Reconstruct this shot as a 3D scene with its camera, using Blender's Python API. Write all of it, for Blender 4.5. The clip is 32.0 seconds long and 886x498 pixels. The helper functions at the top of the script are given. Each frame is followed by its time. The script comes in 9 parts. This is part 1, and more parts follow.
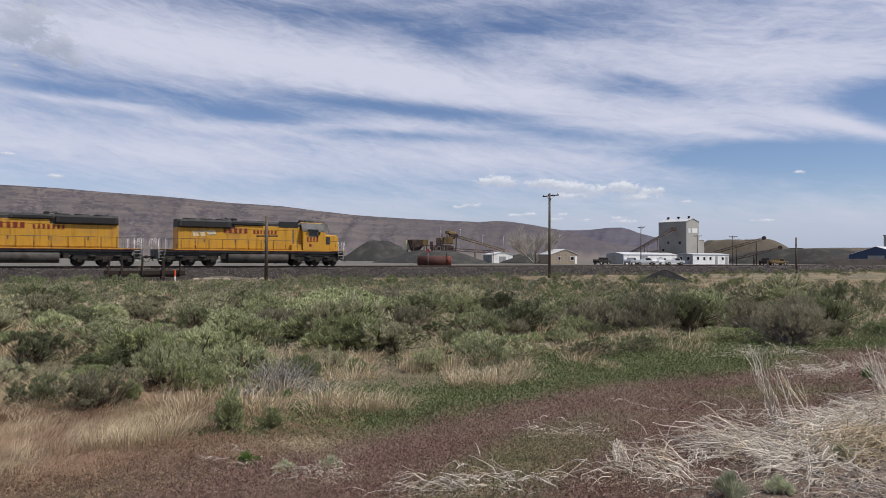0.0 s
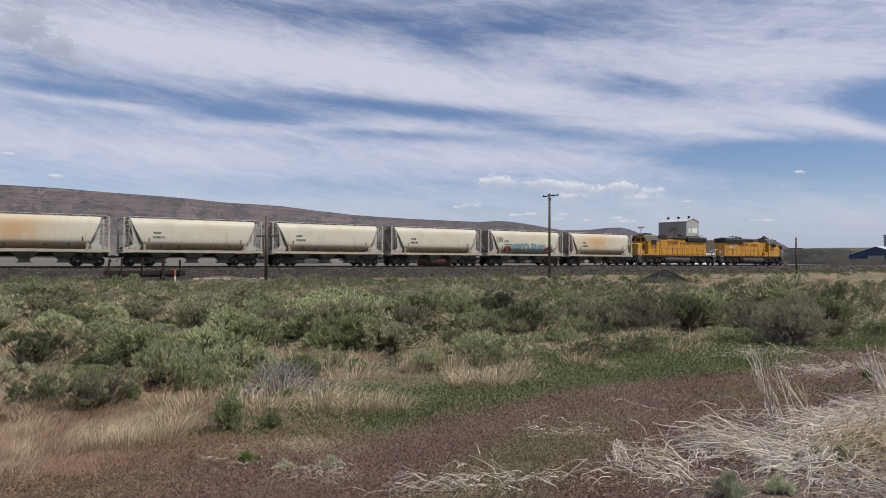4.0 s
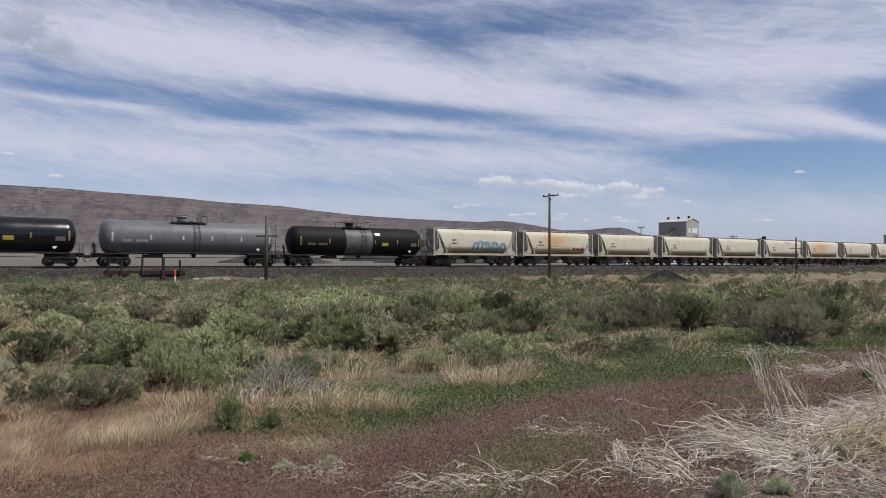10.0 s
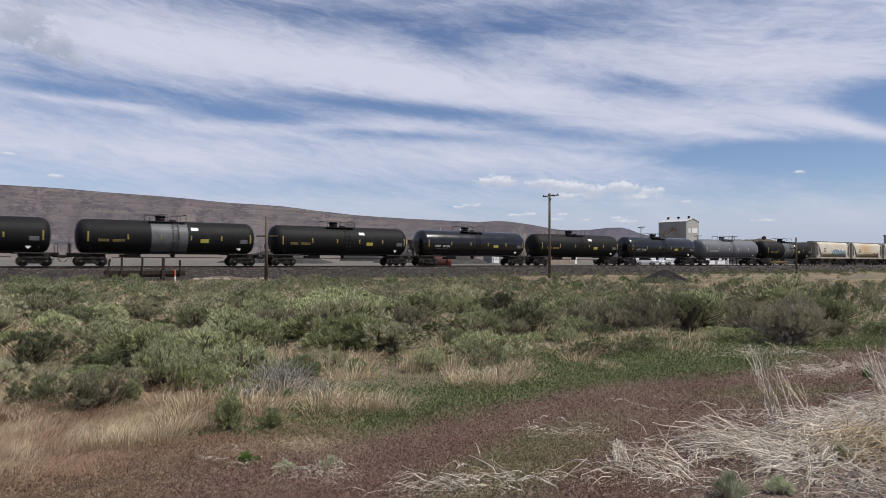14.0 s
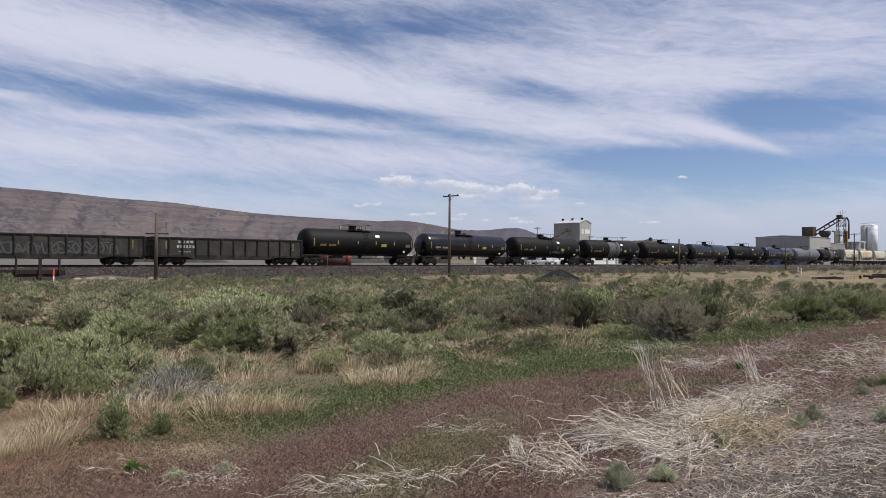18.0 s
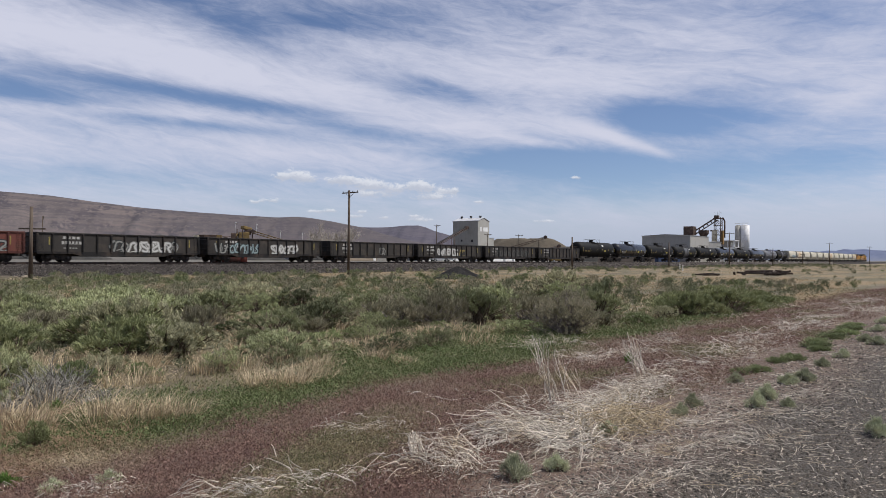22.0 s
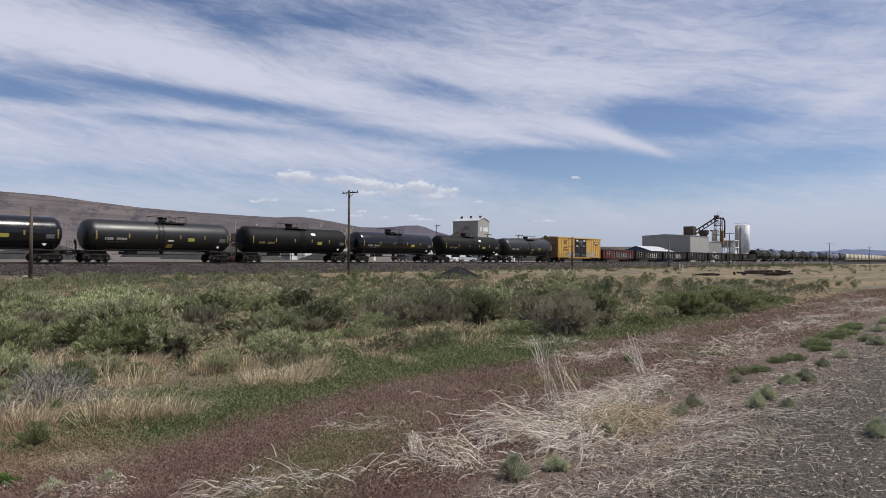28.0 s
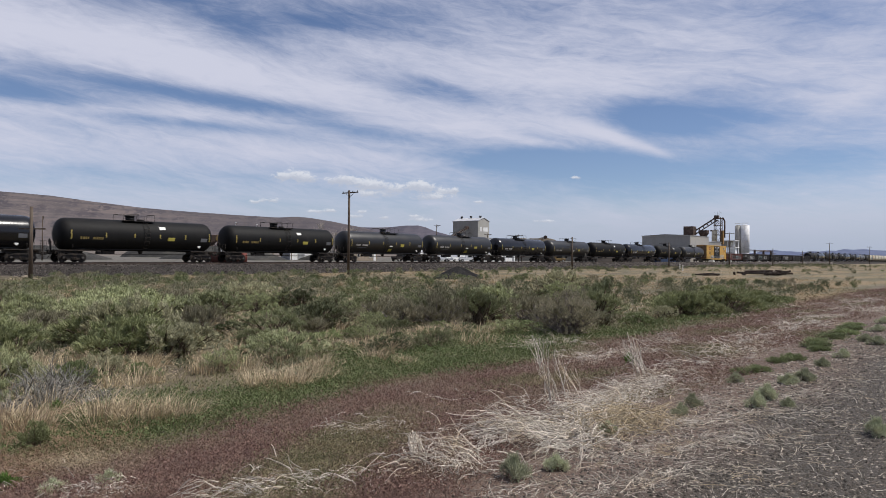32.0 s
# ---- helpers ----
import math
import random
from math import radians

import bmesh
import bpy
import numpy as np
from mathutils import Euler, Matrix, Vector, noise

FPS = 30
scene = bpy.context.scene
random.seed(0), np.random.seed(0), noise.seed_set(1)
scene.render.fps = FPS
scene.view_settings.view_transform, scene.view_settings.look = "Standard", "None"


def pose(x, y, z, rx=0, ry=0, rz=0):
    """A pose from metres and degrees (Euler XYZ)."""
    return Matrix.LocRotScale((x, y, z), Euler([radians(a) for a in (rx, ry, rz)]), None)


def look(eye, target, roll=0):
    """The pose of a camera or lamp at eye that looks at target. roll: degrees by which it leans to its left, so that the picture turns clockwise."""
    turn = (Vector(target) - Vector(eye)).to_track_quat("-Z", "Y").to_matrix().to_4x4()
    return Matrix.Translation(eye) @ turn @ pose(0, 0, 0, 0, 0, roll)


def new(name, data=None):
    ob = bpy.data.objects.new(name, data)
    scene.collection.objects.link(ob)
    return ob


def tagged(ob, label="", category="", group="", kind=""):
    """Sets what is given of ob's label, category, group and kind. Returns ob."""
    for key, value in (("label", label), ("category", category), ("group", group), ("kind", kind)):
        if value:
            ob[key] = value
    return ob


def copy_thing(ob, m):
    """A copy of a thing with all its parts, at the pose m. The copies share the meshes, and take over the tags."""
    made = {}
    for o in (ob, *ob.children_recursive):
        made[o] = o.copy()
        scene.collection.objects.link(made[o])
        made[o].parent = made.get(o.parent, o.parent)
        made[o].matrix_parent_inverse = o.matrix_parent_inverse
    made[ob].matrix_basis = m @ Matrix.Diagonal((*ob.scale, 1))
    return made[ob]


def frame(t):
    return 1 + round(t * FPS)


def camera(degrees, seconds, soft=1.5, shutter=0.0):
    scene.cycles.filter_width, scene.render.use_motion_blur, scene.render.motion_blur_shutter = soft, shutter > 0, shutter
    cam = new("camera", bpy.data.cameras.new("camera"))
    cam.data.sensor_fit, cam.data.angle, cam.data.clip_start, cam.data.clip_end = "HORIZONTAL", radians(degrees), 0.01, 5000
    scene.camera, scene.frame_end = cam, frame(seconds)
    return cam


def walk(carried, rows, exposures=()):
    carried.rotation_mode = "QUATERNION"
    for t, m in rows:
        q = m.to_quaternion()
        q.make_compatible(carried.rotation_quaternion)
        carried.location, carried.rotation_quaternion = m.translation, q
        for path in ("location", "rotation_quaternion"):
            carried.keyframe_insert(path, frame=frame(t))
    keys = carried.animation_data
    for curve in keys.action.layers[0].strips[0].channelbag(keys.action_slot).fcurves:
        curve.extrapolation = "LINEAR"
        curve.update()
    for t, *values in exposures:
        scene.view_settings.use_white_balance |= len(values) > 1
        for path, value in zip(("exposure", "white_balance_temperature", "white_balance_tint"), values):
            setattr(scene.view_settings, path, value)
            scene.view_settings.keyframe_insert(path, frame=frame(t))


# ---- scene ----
# ---------------------------------------------------------------- camera
EYE_Z = 1.6
cam = camera(64.65, 32.0, soft=0.88, shutter=0.16)


def eye(yaw, pitch, roll):
    """The tripod camera: yaw to the right of its first heading, pitch up, roll, in degrees."""
    return pose(0, 0, EYE_Z, 90 + pitch, 0, -35 - yaw) @ pose(0, 0, 0, 0, 0, roll)


walk(cam, [
    (0.0, eye(0, 0.857, 0.25)), (14.6, eye(0, 0.857, 0.25)), (15.3, eye(0.12, 0.885, 0.28)),
    (15.9, eye(0.75, 0.93, 0.32)), (16.5, eye(2.08, 0.947, 0.35)), (17.0, eye(3.94, 0.919, 0.35)),
    (17.5, eye(6.26, 0.878, 0.38)), (18.0, eye(8.13, 0.856, 0.40)), (18.5, eye(9.0, 0.829, 0.40)),
    (19.0, eye(9.83, 0.818, 0.40)), (19.5, eye(10.90, 0.815, 0.41)), (20.0, eye(12.19, 0.796, 0.42)),
    (20.5, eye(13.79, 0.753, 0.43)), (21.0, eye(15.38, 0.738, 0.44)), (21.5, eye(16.31, 0.692, 0.45)),
    (22.0, eye(16.32, 0.689, 0.45)), (32.0, eye(16.32, 0.689, 0.45)),
], exposures=[(0.0, -0.01), (3.0, -0.04), (6.0, -0.10), (12.0, -0.06), (14.5, 0.0), (17.0, 0.0), (20.0, 0.03), (21.0, -0.02), (22.0, -0.03), (24.0, -0.06), (32.0, -0.07)])

# ---------------------------------------------------------------- light
SUN_AZ, SUN_EL = -51.5, 56.0          # degrees from +x, and above the horizon
sun = new("sun", bpy.data.lights.new("sun", "SUN"))
sun.data.energy, sun.data.angle, sun.data.color = 4.2, radians(0.6), (1.0, 0.955, 0.89)
sun.matrix_world = look((math.cos(radians(SUN_AZ)) * math.cos(radians(SUN_EL)) * 100,
                         math.sin(radians(SUN_AZ)) * math.cos(radians(SUN_EL)) * 100,
                         math.sin(radians(SUN_EL)) * 100), (0, 0, 0))

world = bpy.data.worlds.new("world")
scene.world = world
world.use_nodes = True
wt = world.node_tree
wt.nodes.clear()


class Calc:
    """Writes sums as math nodes of one node tree."""

    def __init__(self, tree):
        self.tree = tree

    def do(self, op, *args, clamp=False):
        n = self.tree.nodes.new("ShaderNodeMath")
        n.operation, n.use_clamp = op, clamp
        for i, a in enumerate(args):
            if isinstance(a, (int, float)):
                n.inputs[i].default_value = a
            else:
                self.tree.links.new(a, n.inputs[i])
        return n.outputs[0]

    def add(self, a, b): return self.do("ADD", a, b)
    def sub(self, a, b): return self.do("SUBTRACT", a, b)
    def mul(self, a, b): return self.do("MULTIPLY", a, b)

    def smooth(self, v, lo, hi):
        n = self.tree.nodes.new("ShaderNodeMapRange")
        n.interpolation_type = "SMOOTHSTEP"
        self.tree.links.new(v, n.inputs[0])
        n.inputs[1].default_value, n.inputs[2].default_value = lo, hi
        return n.outputs[0]

    def xyz(self, x, y, z):
        n = self.tree.nodes.new("ShaderNodeCombineXYZ")
        for i, a in enumerate((x, y, z)):
            if isinstance(a, (int, float)):
                n.inputs[i].default_value = a
            else:
                self.tree.links.new(a, n.inputs[i])
        return n.outputs[0]

    def noise(self, vec, scale, detail=6, rough=0.55, warp=0.0):
        n = self.tree.nodes.new("ShaderNodeTexNoise")
        n.inputs["Scale"].default_value, n.inputs["Detail"].default_value = scale, detail
        n.inputs["Roughness"].default_value, n.inputs["Distortion"].default_value = rough, warp
        if vec is not None:
            self.tree.links.new(vec, n.inputs["Vector"])
        return n.outputs["Fac"]

    def mix(self, fac, a, b):
        n = self.tree.nodes.new("ShaderNodeMix")
        n.data_type = "RGBA"
        for i, v in ((0, fac), (6, a), (7, b)):
            if isinstance(v, (int, float)):
                n.inputs[i].default_value = v
            elif isinstance(v, tuple):
                n.inputs[i].default_value = (*v, 1)
            else:
                self.tree.links.new(v, n.inputs[i])
        return n.outputs[2]


def build_sky():
    c = Calc(wt)
    coord = wt.nodes.new("ShaderNodeTexCoord")
    sep = wt.nodes.new("ShaderNodeSeparateXYZ")
    wt.links.new(coord.outputs["Generated"], sep.inputs[0])
    deg = 180 / math.pi
    az = c.mul(c.do("ARCTAN2", sep.outputs[1], sep.outputs[0]), deg)
    el = c.mul(c.do("ARCSINE", sep.outputs[2]), deg)
    lean = c.sub(el, c.mul(az, 0.14))
    # thin streaming cloud: long fibres that lean down to one side
    warp = c.noise(c.xyz(c.mul(az, 0.05), c.mul(lean, 0.16), 3.0), 1.0, 4)
    soft = c.noise(c.xyz(c.mul(az, 0.045), c.add(c.mul(lean, 0.24), c.mul(warp, 1.6)), 0.0), 1.0, 7, 0.58, 0.6)
    fibre = c.noise(c.xyz(c.mul(az, 0.13), c.add(c.mul(lean, 0.75), c.mul(warp, 2.6)), 7.0), 1.0, 9, 0.68, 0.7)
    wisp = c.noise(c.xyz(c.mul(az, 0.40), c.add(c.mul(lean, 1.5), c.mul(warp, 3.0)), 5.0), 1.0, 7, 0.66, 0.8)
    density = c.add(c.mul(c.sub(soft, 0.5), 1.5), c.add(c.mul(c.sub(fibre, 0.5), 1.15), c.mul(c.sub(wisp, 0.5), 0.85)))
    # (azimuth, elevation, lean, length, height, strength) of the large bands and gaps
    for a0, e0, s, length, high, gain in (
            (78.5, 15.5, 0.08, 12.4, 1.81, 0.60), (62.6, 15.0, 0.12, 12.4, 1.71, 0.65), (47.4, 12.7, 0.16, 10.5, 1.62, 0.65), (36.4, 10.3, 0.12, 6.7, 1.05, 0.55), (26.7, 10.0, 0.22, 5.2, 0.76, 0.55),
            (25.6, 13.6, 0.20, 7.6, 2.38, 0.35), (36.4, 15.1, 0.15, 9.5, 1.43, 0.30), (69.3, 10.3, -0.03, 6.7, 0.48, 0.45), (61.2, 10.8, 0.00, 5.7, 0.43, 0.35), (74.4, 7.9, 0.02, 19.0, 1.24, 0.45),
            (49.7, 8.2, 0.05, 11.9, 1.05, 0.40), (81.5, 11.2, 0.02, 4.8, 0.29, 0.45), (76.5, 12.3, 0.10, 9.0, 0.71, -0.50), (71.0, 11.1, 0.06, 4.3, 0.57, -0.65), (83.7, 12.0, 0.05, 4.3, 0.48, -0.60),
            (61.7, 12.4, 0.08, 8.6, 0.62, -0.50), (52.0, 11.7, 0.08, 8.1, 0.57, -0.58), (58.0, 10.0, 0.03, 6.2, 0.38, -0.50), (45.1, 10.1, 0.10, 5.2, 0.57, -0.50), (40.7, 13.5, 0.12, 4.8, 0.67, -0.55),
            (54.3, 17.5, 0.10, 4.3, 0.76, -0.50), (63.6, 19.0, 0.05, 9.5, 0.86, -0.35), (27.8, 8.0, 0.10, 8.1, 1.24, -0.90), (23.2, 10.8, 0.20, 3.3, 1.43, -0.80), (33.6, 7.6, 0.10, 6.7, 0.86, -0.60),
            (25.0, 5.5, 0.00, 9.5, 1.43, -0.35), (42.9, 19.3, 0.00, 7.1, 0.95, -0.25), (65.3, 5.6, 0.00, 9.5, 0.95, -0.35), (18.1, 11.1, 0.10, 4.8, 1.62, -0.60), (12.3, 7.2, 0.00, 8.6, 1.24, -0.55),
            (11.5, 10.0, 0.10, 5.7, 0.76, -0.35), (9.0, 11.0, -0.40, 3.8, 0.90, 0.42), (24.8, 9.5, 0.36, 2.6, 0.48, 0.75), (21.8, 8.4, 0.40, 1.3, 0.35, 0.5), (20.8, 10.6, 0.20, 2.6, 0.70, -0.7), (31.0, 9.3, 0.20, 3.2, 0.45, 0.5), (49.0, 18.4, 0.10, 3.4, 0.50, -0.5), (39.9, 14.1, 0.25, 2.6, 0.40, -0.4), (12.3, 14.3, 0.20, 9.5, 2.86, 0.35), (24.5, 17.4, 0.30, 5.7, 1.43, 0.20), (8.7, 17.2, 0.10, 5.7, 1.43, -0.20)):
        da = c.mul(c.sub(az, float(a0)), 1 / length)
        de = c.mul(c.sub(c.sub(el, float(e0)), c.mul(c.sub(az, float(a0)), s)), 1 / high)
        g = c.do("EXPONENT", c.mul(c.add(c.mul(da, da), c.mul(de, de)), -1.0))
        density = c.add(density, c.mul(g, gain * (1.25 if gain < 0 else 1.0)))
    sheet = c.mul(c.smooth(az, 34.0, 22.0), c.smooth(c.add(el, c.mul(c.sub(fibre, 0.5), 1.6)), 4.9, 3.6))
    density = c.add(density, c.mul(sheet, 0.28))
    veil = c.smooth(density, -0.95, 0.95)
    # small heaped clouds: (azimuth, elevation, half width, half height)
    puff = c.noise(c.xyz(c.mul(az, 1.9), c.mul(el, 3.2), 12.4), 1.0, 8, 0.66, 0.4)
    body, under = None, None
    for a0, e0, wide, high in (
            (51.8, 6.32, 0.92, 0.37), (50.5, 6.49, 1.39, 0.55), (49.7, 6.16, 1.02, 0.42), (47.6, 6.12, 1.02, 0.37), (46.5, 6.33, 1.02, 0.37), (45.4, 5.90, 1.48, 0.46),
            (44.2, 5.83, 1.39, 0.46), (44.7, 5.05, 2.08, 0.37), (42.6, 5.54, 1.16, 0.42), (41.0, 5.88, 1.29, 0.46), (40.1, 5.70, 1.29, 0.55), (38.4, 5.44, 0.92, 0.32),
            (39.4, 4.88, 2.08, 0.37), (37.7, 5.49, 0.42, 0.23), (35.7, 4.54, 0.65, 0.18), (53.8, 4.25, 0.65, 0.18), (52.6, 4.42, 1.11, 0.23), (49.0, 3.60, 1.02, 0.18),
            (47.8, 3.71, 0.83, 0.18), (45.3, 3.66, 0.55, 0.18), (45.8, 3.29, 0.83, 0.18), (43.5, 3.23, 0.65, 0.18), (41.0, 3.35, 1.02, 0.23), (40.5, 3.03, 1.39, 0.18),
            (27.9, 6.47, 0.55, 0.18), (30.6, 2.99, 1.20, 0.18), (84.1, 5.83, 1.11, 0.18), (87.1, 7.19, 0.83, 0.14), (74.8, 6.62, 0.92, 0.09),
            (85.8, 16.54, 2.54, 1.85), (84.6, 14.48, 1.29, 0.65), (83.5, 15.09, 1.02, 0.65), (82.8, 13.96, 0.83, 0.65), (86.5, 13.15, 0.37, 0.23), (86.8, 15.27, 1.39, 0.69)):
        da = c.mul(c.sub(az, a0), 1 / (wide * 0.8))
        de = c.mul(c.sub(el, e0), 1 / (high * 0.95))
        g = c.do("EXPONENT", c.mul(c.add(c.mul(da, da), c.mul(de, de)), -1.0))
        body = g if body is None else c.add(body, g)
        under = c.mul(g, de) if under is None else c.add(under, c.mul(g, de))
    heap = c.smooth(c.add(body, c.mul(c.sub(puff, 0.5), 2.6)), 0.30, 1.15)
    heap = c.mul(heap, c.smooth(body, 0.08, 0.3))
    dim = c.smooth(c.add(c.do("DIVIDE", under, c.add(body, 0.05)), c.mul(c.sub(puff, 0.5), 1.2)), 0.55, -0.35)
    dim = c.mul(dim, c.add(0.6, c.mul(c.smooth(el, 11.0, 13.0), 0.4)))

    sky = wt.nodes.new("ShaderNodeTexSky")
    sky.sky_type, sky.sun_disc = "NISHITA", False
    sky.sun_elevation, sky.sun_rotation = radians(SUN_EL), radians(90 - SUN_AZ)
    sky.altitude, sky.air_density, sky.dust_density, sky.ozone_density = 1300, 1.0, 0.3, 3.5
    blue = wt.nodes.new("ShaderNodeVectorMath")
    blue.operation = "SCALE"
    tone = wt.nodes.new("ShaderNodeVectorMath")
    tone.operation = "MULTIPLY"
    wt.links.new(sky.outputs[0], tone.inputs[0])
    tone.inputs[1].default_value = (1.06, 1.0, 1.07)
    wt.links.new(tone.outputs[0], blue.inputs[0])
    blue.inputs["Scale"].default_value = 0.088
    tint = c.mix(veil, blue.outputs[0], (0.63, 0.65, 0.78))
    tint = c.mix(c.smooth(el, 6.0, -0.5), tint, (0.42, 0.48, 0.61))
    lit = c.mix(c.smooth(el, 11.0, 13.0), (0.77, 0.79, 0.85), (0.50, 0.53, 0.62))
    shade = c.mix(dim, lit, (0.37, 0.41, 0.52))
    tint = c.mix(c.mul(heap, 0.82), tint, shade)
    back = wt.nodes.new("ShaderNodeBackground")
    wt.links.new(tint, back.inputs[0])
    back.inputs[1].default_value = 1.0
    out = wt.nodes.new("ShaderNodeOutputWorld")
    wt.links.new(back.outputs[0], out.inputs[0])


build_sky()

# ---------------------------------------------------------------- materials
def surf(name, base, rough=0.8, metal=0.0, second=None, size=1.0, grain=30.0, vary=0.25, bump=0.15, streak=0.0,
         spread=(0.45, 0.7), island=0.0, per_object=0.0, coat=0.0, world_space=False, stretch=(1, 1, 1), thin=0.0):
    """A weathered surface: base colour, a second colour in patches of that size (metres), fine grain and relief."""
    m = bpy.data.materials.new(name)
    m.use_nodes = True
    t = m.node_tree
    c = Calc(t)
    bsdf = t.nodes["Principled BSDF"]
    coord = t.nodes.new("ShaderNodeTexCoord")
    vec = coord.outputs["Object"]
    if world_space:
        vec = t.nodes.new("ShaderNodeNewGeometry").outputs["Position"]
    mp = t.nodes.new("ShaderNodeMapping")
    mp.inputs["Scale"].default_value = stretch
    t.links.new(vec, mp.inputs[0])
    vec = mp.outputs[0]
    big = c.noise(vec, 1.0 / size, 5, 0.6, 0.3)
    fine = c.noise(vec, grain, 4, 0.65)
    col = base
    if second:
        col = c.mix(c.smooth(big, *spread), base, second)
    if streak:
        sm = t.nodes.new("ShaderNodeMapping")
        sm.inputs["Scale"].default_value = (2.2, 2.2, 0.18)
        t.links.new(vec, sm.inputs[0])
        run = c.smooth(c.noise(sm.outputs[0], 1.6, 6, 0.7), 0.48, 0.75)
        col = c.mix(c.mul(run, streak), col, tuple(v * 0.35 for v in (base[0], base[1] * 0.8, base[2] * 0.65)))
    hsv = t.nodes.new("ShaderNodeHueSaturation")
    if isinstance(col, tuple):
        hsv.inputs["Color"].default_value = (*col, 1)
    else:
        t.links.new(col, hsv.inputs["Color"])
    value = c.add(1.0 - vary, c.add(c.mul(fine, vary), c.mul(big, vary)))
    if island:
        rnd = t.nodes.new("ShaderNodeNewGeometry").outputs["Random Per Island"]
        value = c.mul(value, c.add(1.0 - island, c.mul(rnd, 2 * island)))
    if per_object:
        rnd = t.nodes.new("ShaderNodeObjectInfo").outputs["Random"]
        value = c.mul(value, c.add(1.0 - per_object, c.mul(rnd, 2 * per_object)))
    t.links.new(value, hsv.inputs["Value"])
    t.links.new(hsv.outputs[0], bsdf.inputs["Base Color"])
    t.links.new(c.do("ADD", rough - 0.12, c.mul(big, 0.24), clamp=True), bsdf.inputs["Roughness"])
    bsdf.inputs["Metallic"].default_value = metal
    bsdf.inputs["Specular IOR Level"].default_value = 0.5 if rough < 0.5 else 0.28 if rough < 0.9 else 0.12
    bsdf.inputs["Coat Weight"].default_value = coat
    if thin:
        glow = t.nodes.new("ShaderNodeBsdfTranslucent")
        t.links.new(hsv.outputs[0], glow.inputs[0])
        both = t.nodes.new("ShaderNodeMixShader")
        both.inputs[0].default_value = thin
        t.links.new(bsdf.outputs[0], both.inputs[1])
        t.links.new(glow.outputs[0], both.inputs[2])
        t.links.new(both.outputs[0], t.nodes["Material Output"].inputs[0])
    if bump:
        b = t.nodes.new("ShaderNodeBump")
        b.inputs["Strength"].default_value, b.inputs["Distance"].default_value = bump, 0.6 / grain
        t.links.new(c.add(fine, c.mul(big, 0.5)), b.inputs["Height"])
        t.links.new(b.outputs[0], bsdf.inputs["Normal"])
    return m


YELLOW = surf("armour_yellow", (0.50, 0.262, 0.03), 0.5, second=(0.37, 0.20, 0.045), size=1.3, vary=0.4, streak=0.75, bump=0.05)
LOCO_GREY = surf("harbour_grey", (0.085, 0.084, 0.082), 0.6, second=(0.03, 0.028, 0.027), size=0.9, streak=0.3, bump=0.05)
GRILLE = surf("grille_black", (0.02, 0.02, 0.021), 0.7, grain=60, bump=0.4)
TANK_GREY = surf("fuel_tank_grey", (0.075, 0.068, 0.062), 0.7, second=(0.04, 0.033, 0.028), size=0.8, streak=0.5)
HOOD_DARK = surf("sooty_hood_top", (0.030, 0.029, 0.028), 0.6, second=(0.06, 0.055, 0.05), size=0.9, vary=0.3, streak=0.3, bump=0.05)
RED_PAINT = surf("red_lettering", (0.17, 0.025, 0.018), 0.6, vary=0.3)
UNDER = surf("running_gear", (0.020, 0.017, 0.015), 0.75, second=(0.05, 0.038, 0.03), size=0.5, grain=22, bump=0.25)
STEEL = surf("worn_steel", (0.30, 0.28, 0.26), 0.35, 0.9, size=0.4, bump=0.05)
RAIL_SIDE = surf("rail_steel", (0.045, 0.032, 0.027), 0.7, 0.2, second=(0.075, 0.05, 0.04), size=0.8)
WHITE_PAINT = surf("white_paint", (0.72, 0.71, 0.67), 0.55, vary=0.2, size=0.5)
YELLOW_PAINT = surf("yellow_marking", (0.38, 0.33, 0.07), 0.5, vary=0.2)
HOPPER_GREY = surf("hopper_cream", (0.53, 0.50, 0.40), 0.5, second=(0.46, 0.42, 0.325), size=1.6, vary=0.12, streak=0.14, bump=0.04)
HOPPER_RUST = surf("hopper_cream_rusted", (0.53, 0.495, 0.395), 0.55, second=(0.50, 0.43, 0.32), size=2.6, vary=0.14, streak=0.2,
                   spread=(0.5, 0.66), bump=0.05)
def stain_and_shade(m, x0, z0, wide, high, colour, gain):
    """A stain, or shade put into the paint, with a soft ragged edge round one spot of a thing's side."""
    t = m.node_tree
    c = Calc(t)
    sep = t.nodes.new("ShaderNodeSeparateXYZ")
    coord = t.nodes.new("ShaderNodeTexCoord")
    t.links.new(coord.outputs["Object"], sep.inputs[0])
    da, de = c.mul(c.sub(sep.outputs[0], x0), 1 / wide), c.mul(c.sub(sep.outputs[2], z0), 1 / high)
    g = c.do("EXPONENT", c.mul(c.add(c.mul(da, da), c.mul(de, de)), -1.0))
    ragged = c.smooth(c.noise(c.xyz(sep.outputs[0], 0.0, c.mul(sep.outputs[2], 0.5)), 1.1, 6, 0.65), 0.2, 0.52)
    paint = t.nodes["Principled BSDF"].inputs["Base Color"]
    t.links.new(c.mix(c.mul(c.mul(g, ragged), gain), paint.links[0].from_socket, colour), paint)


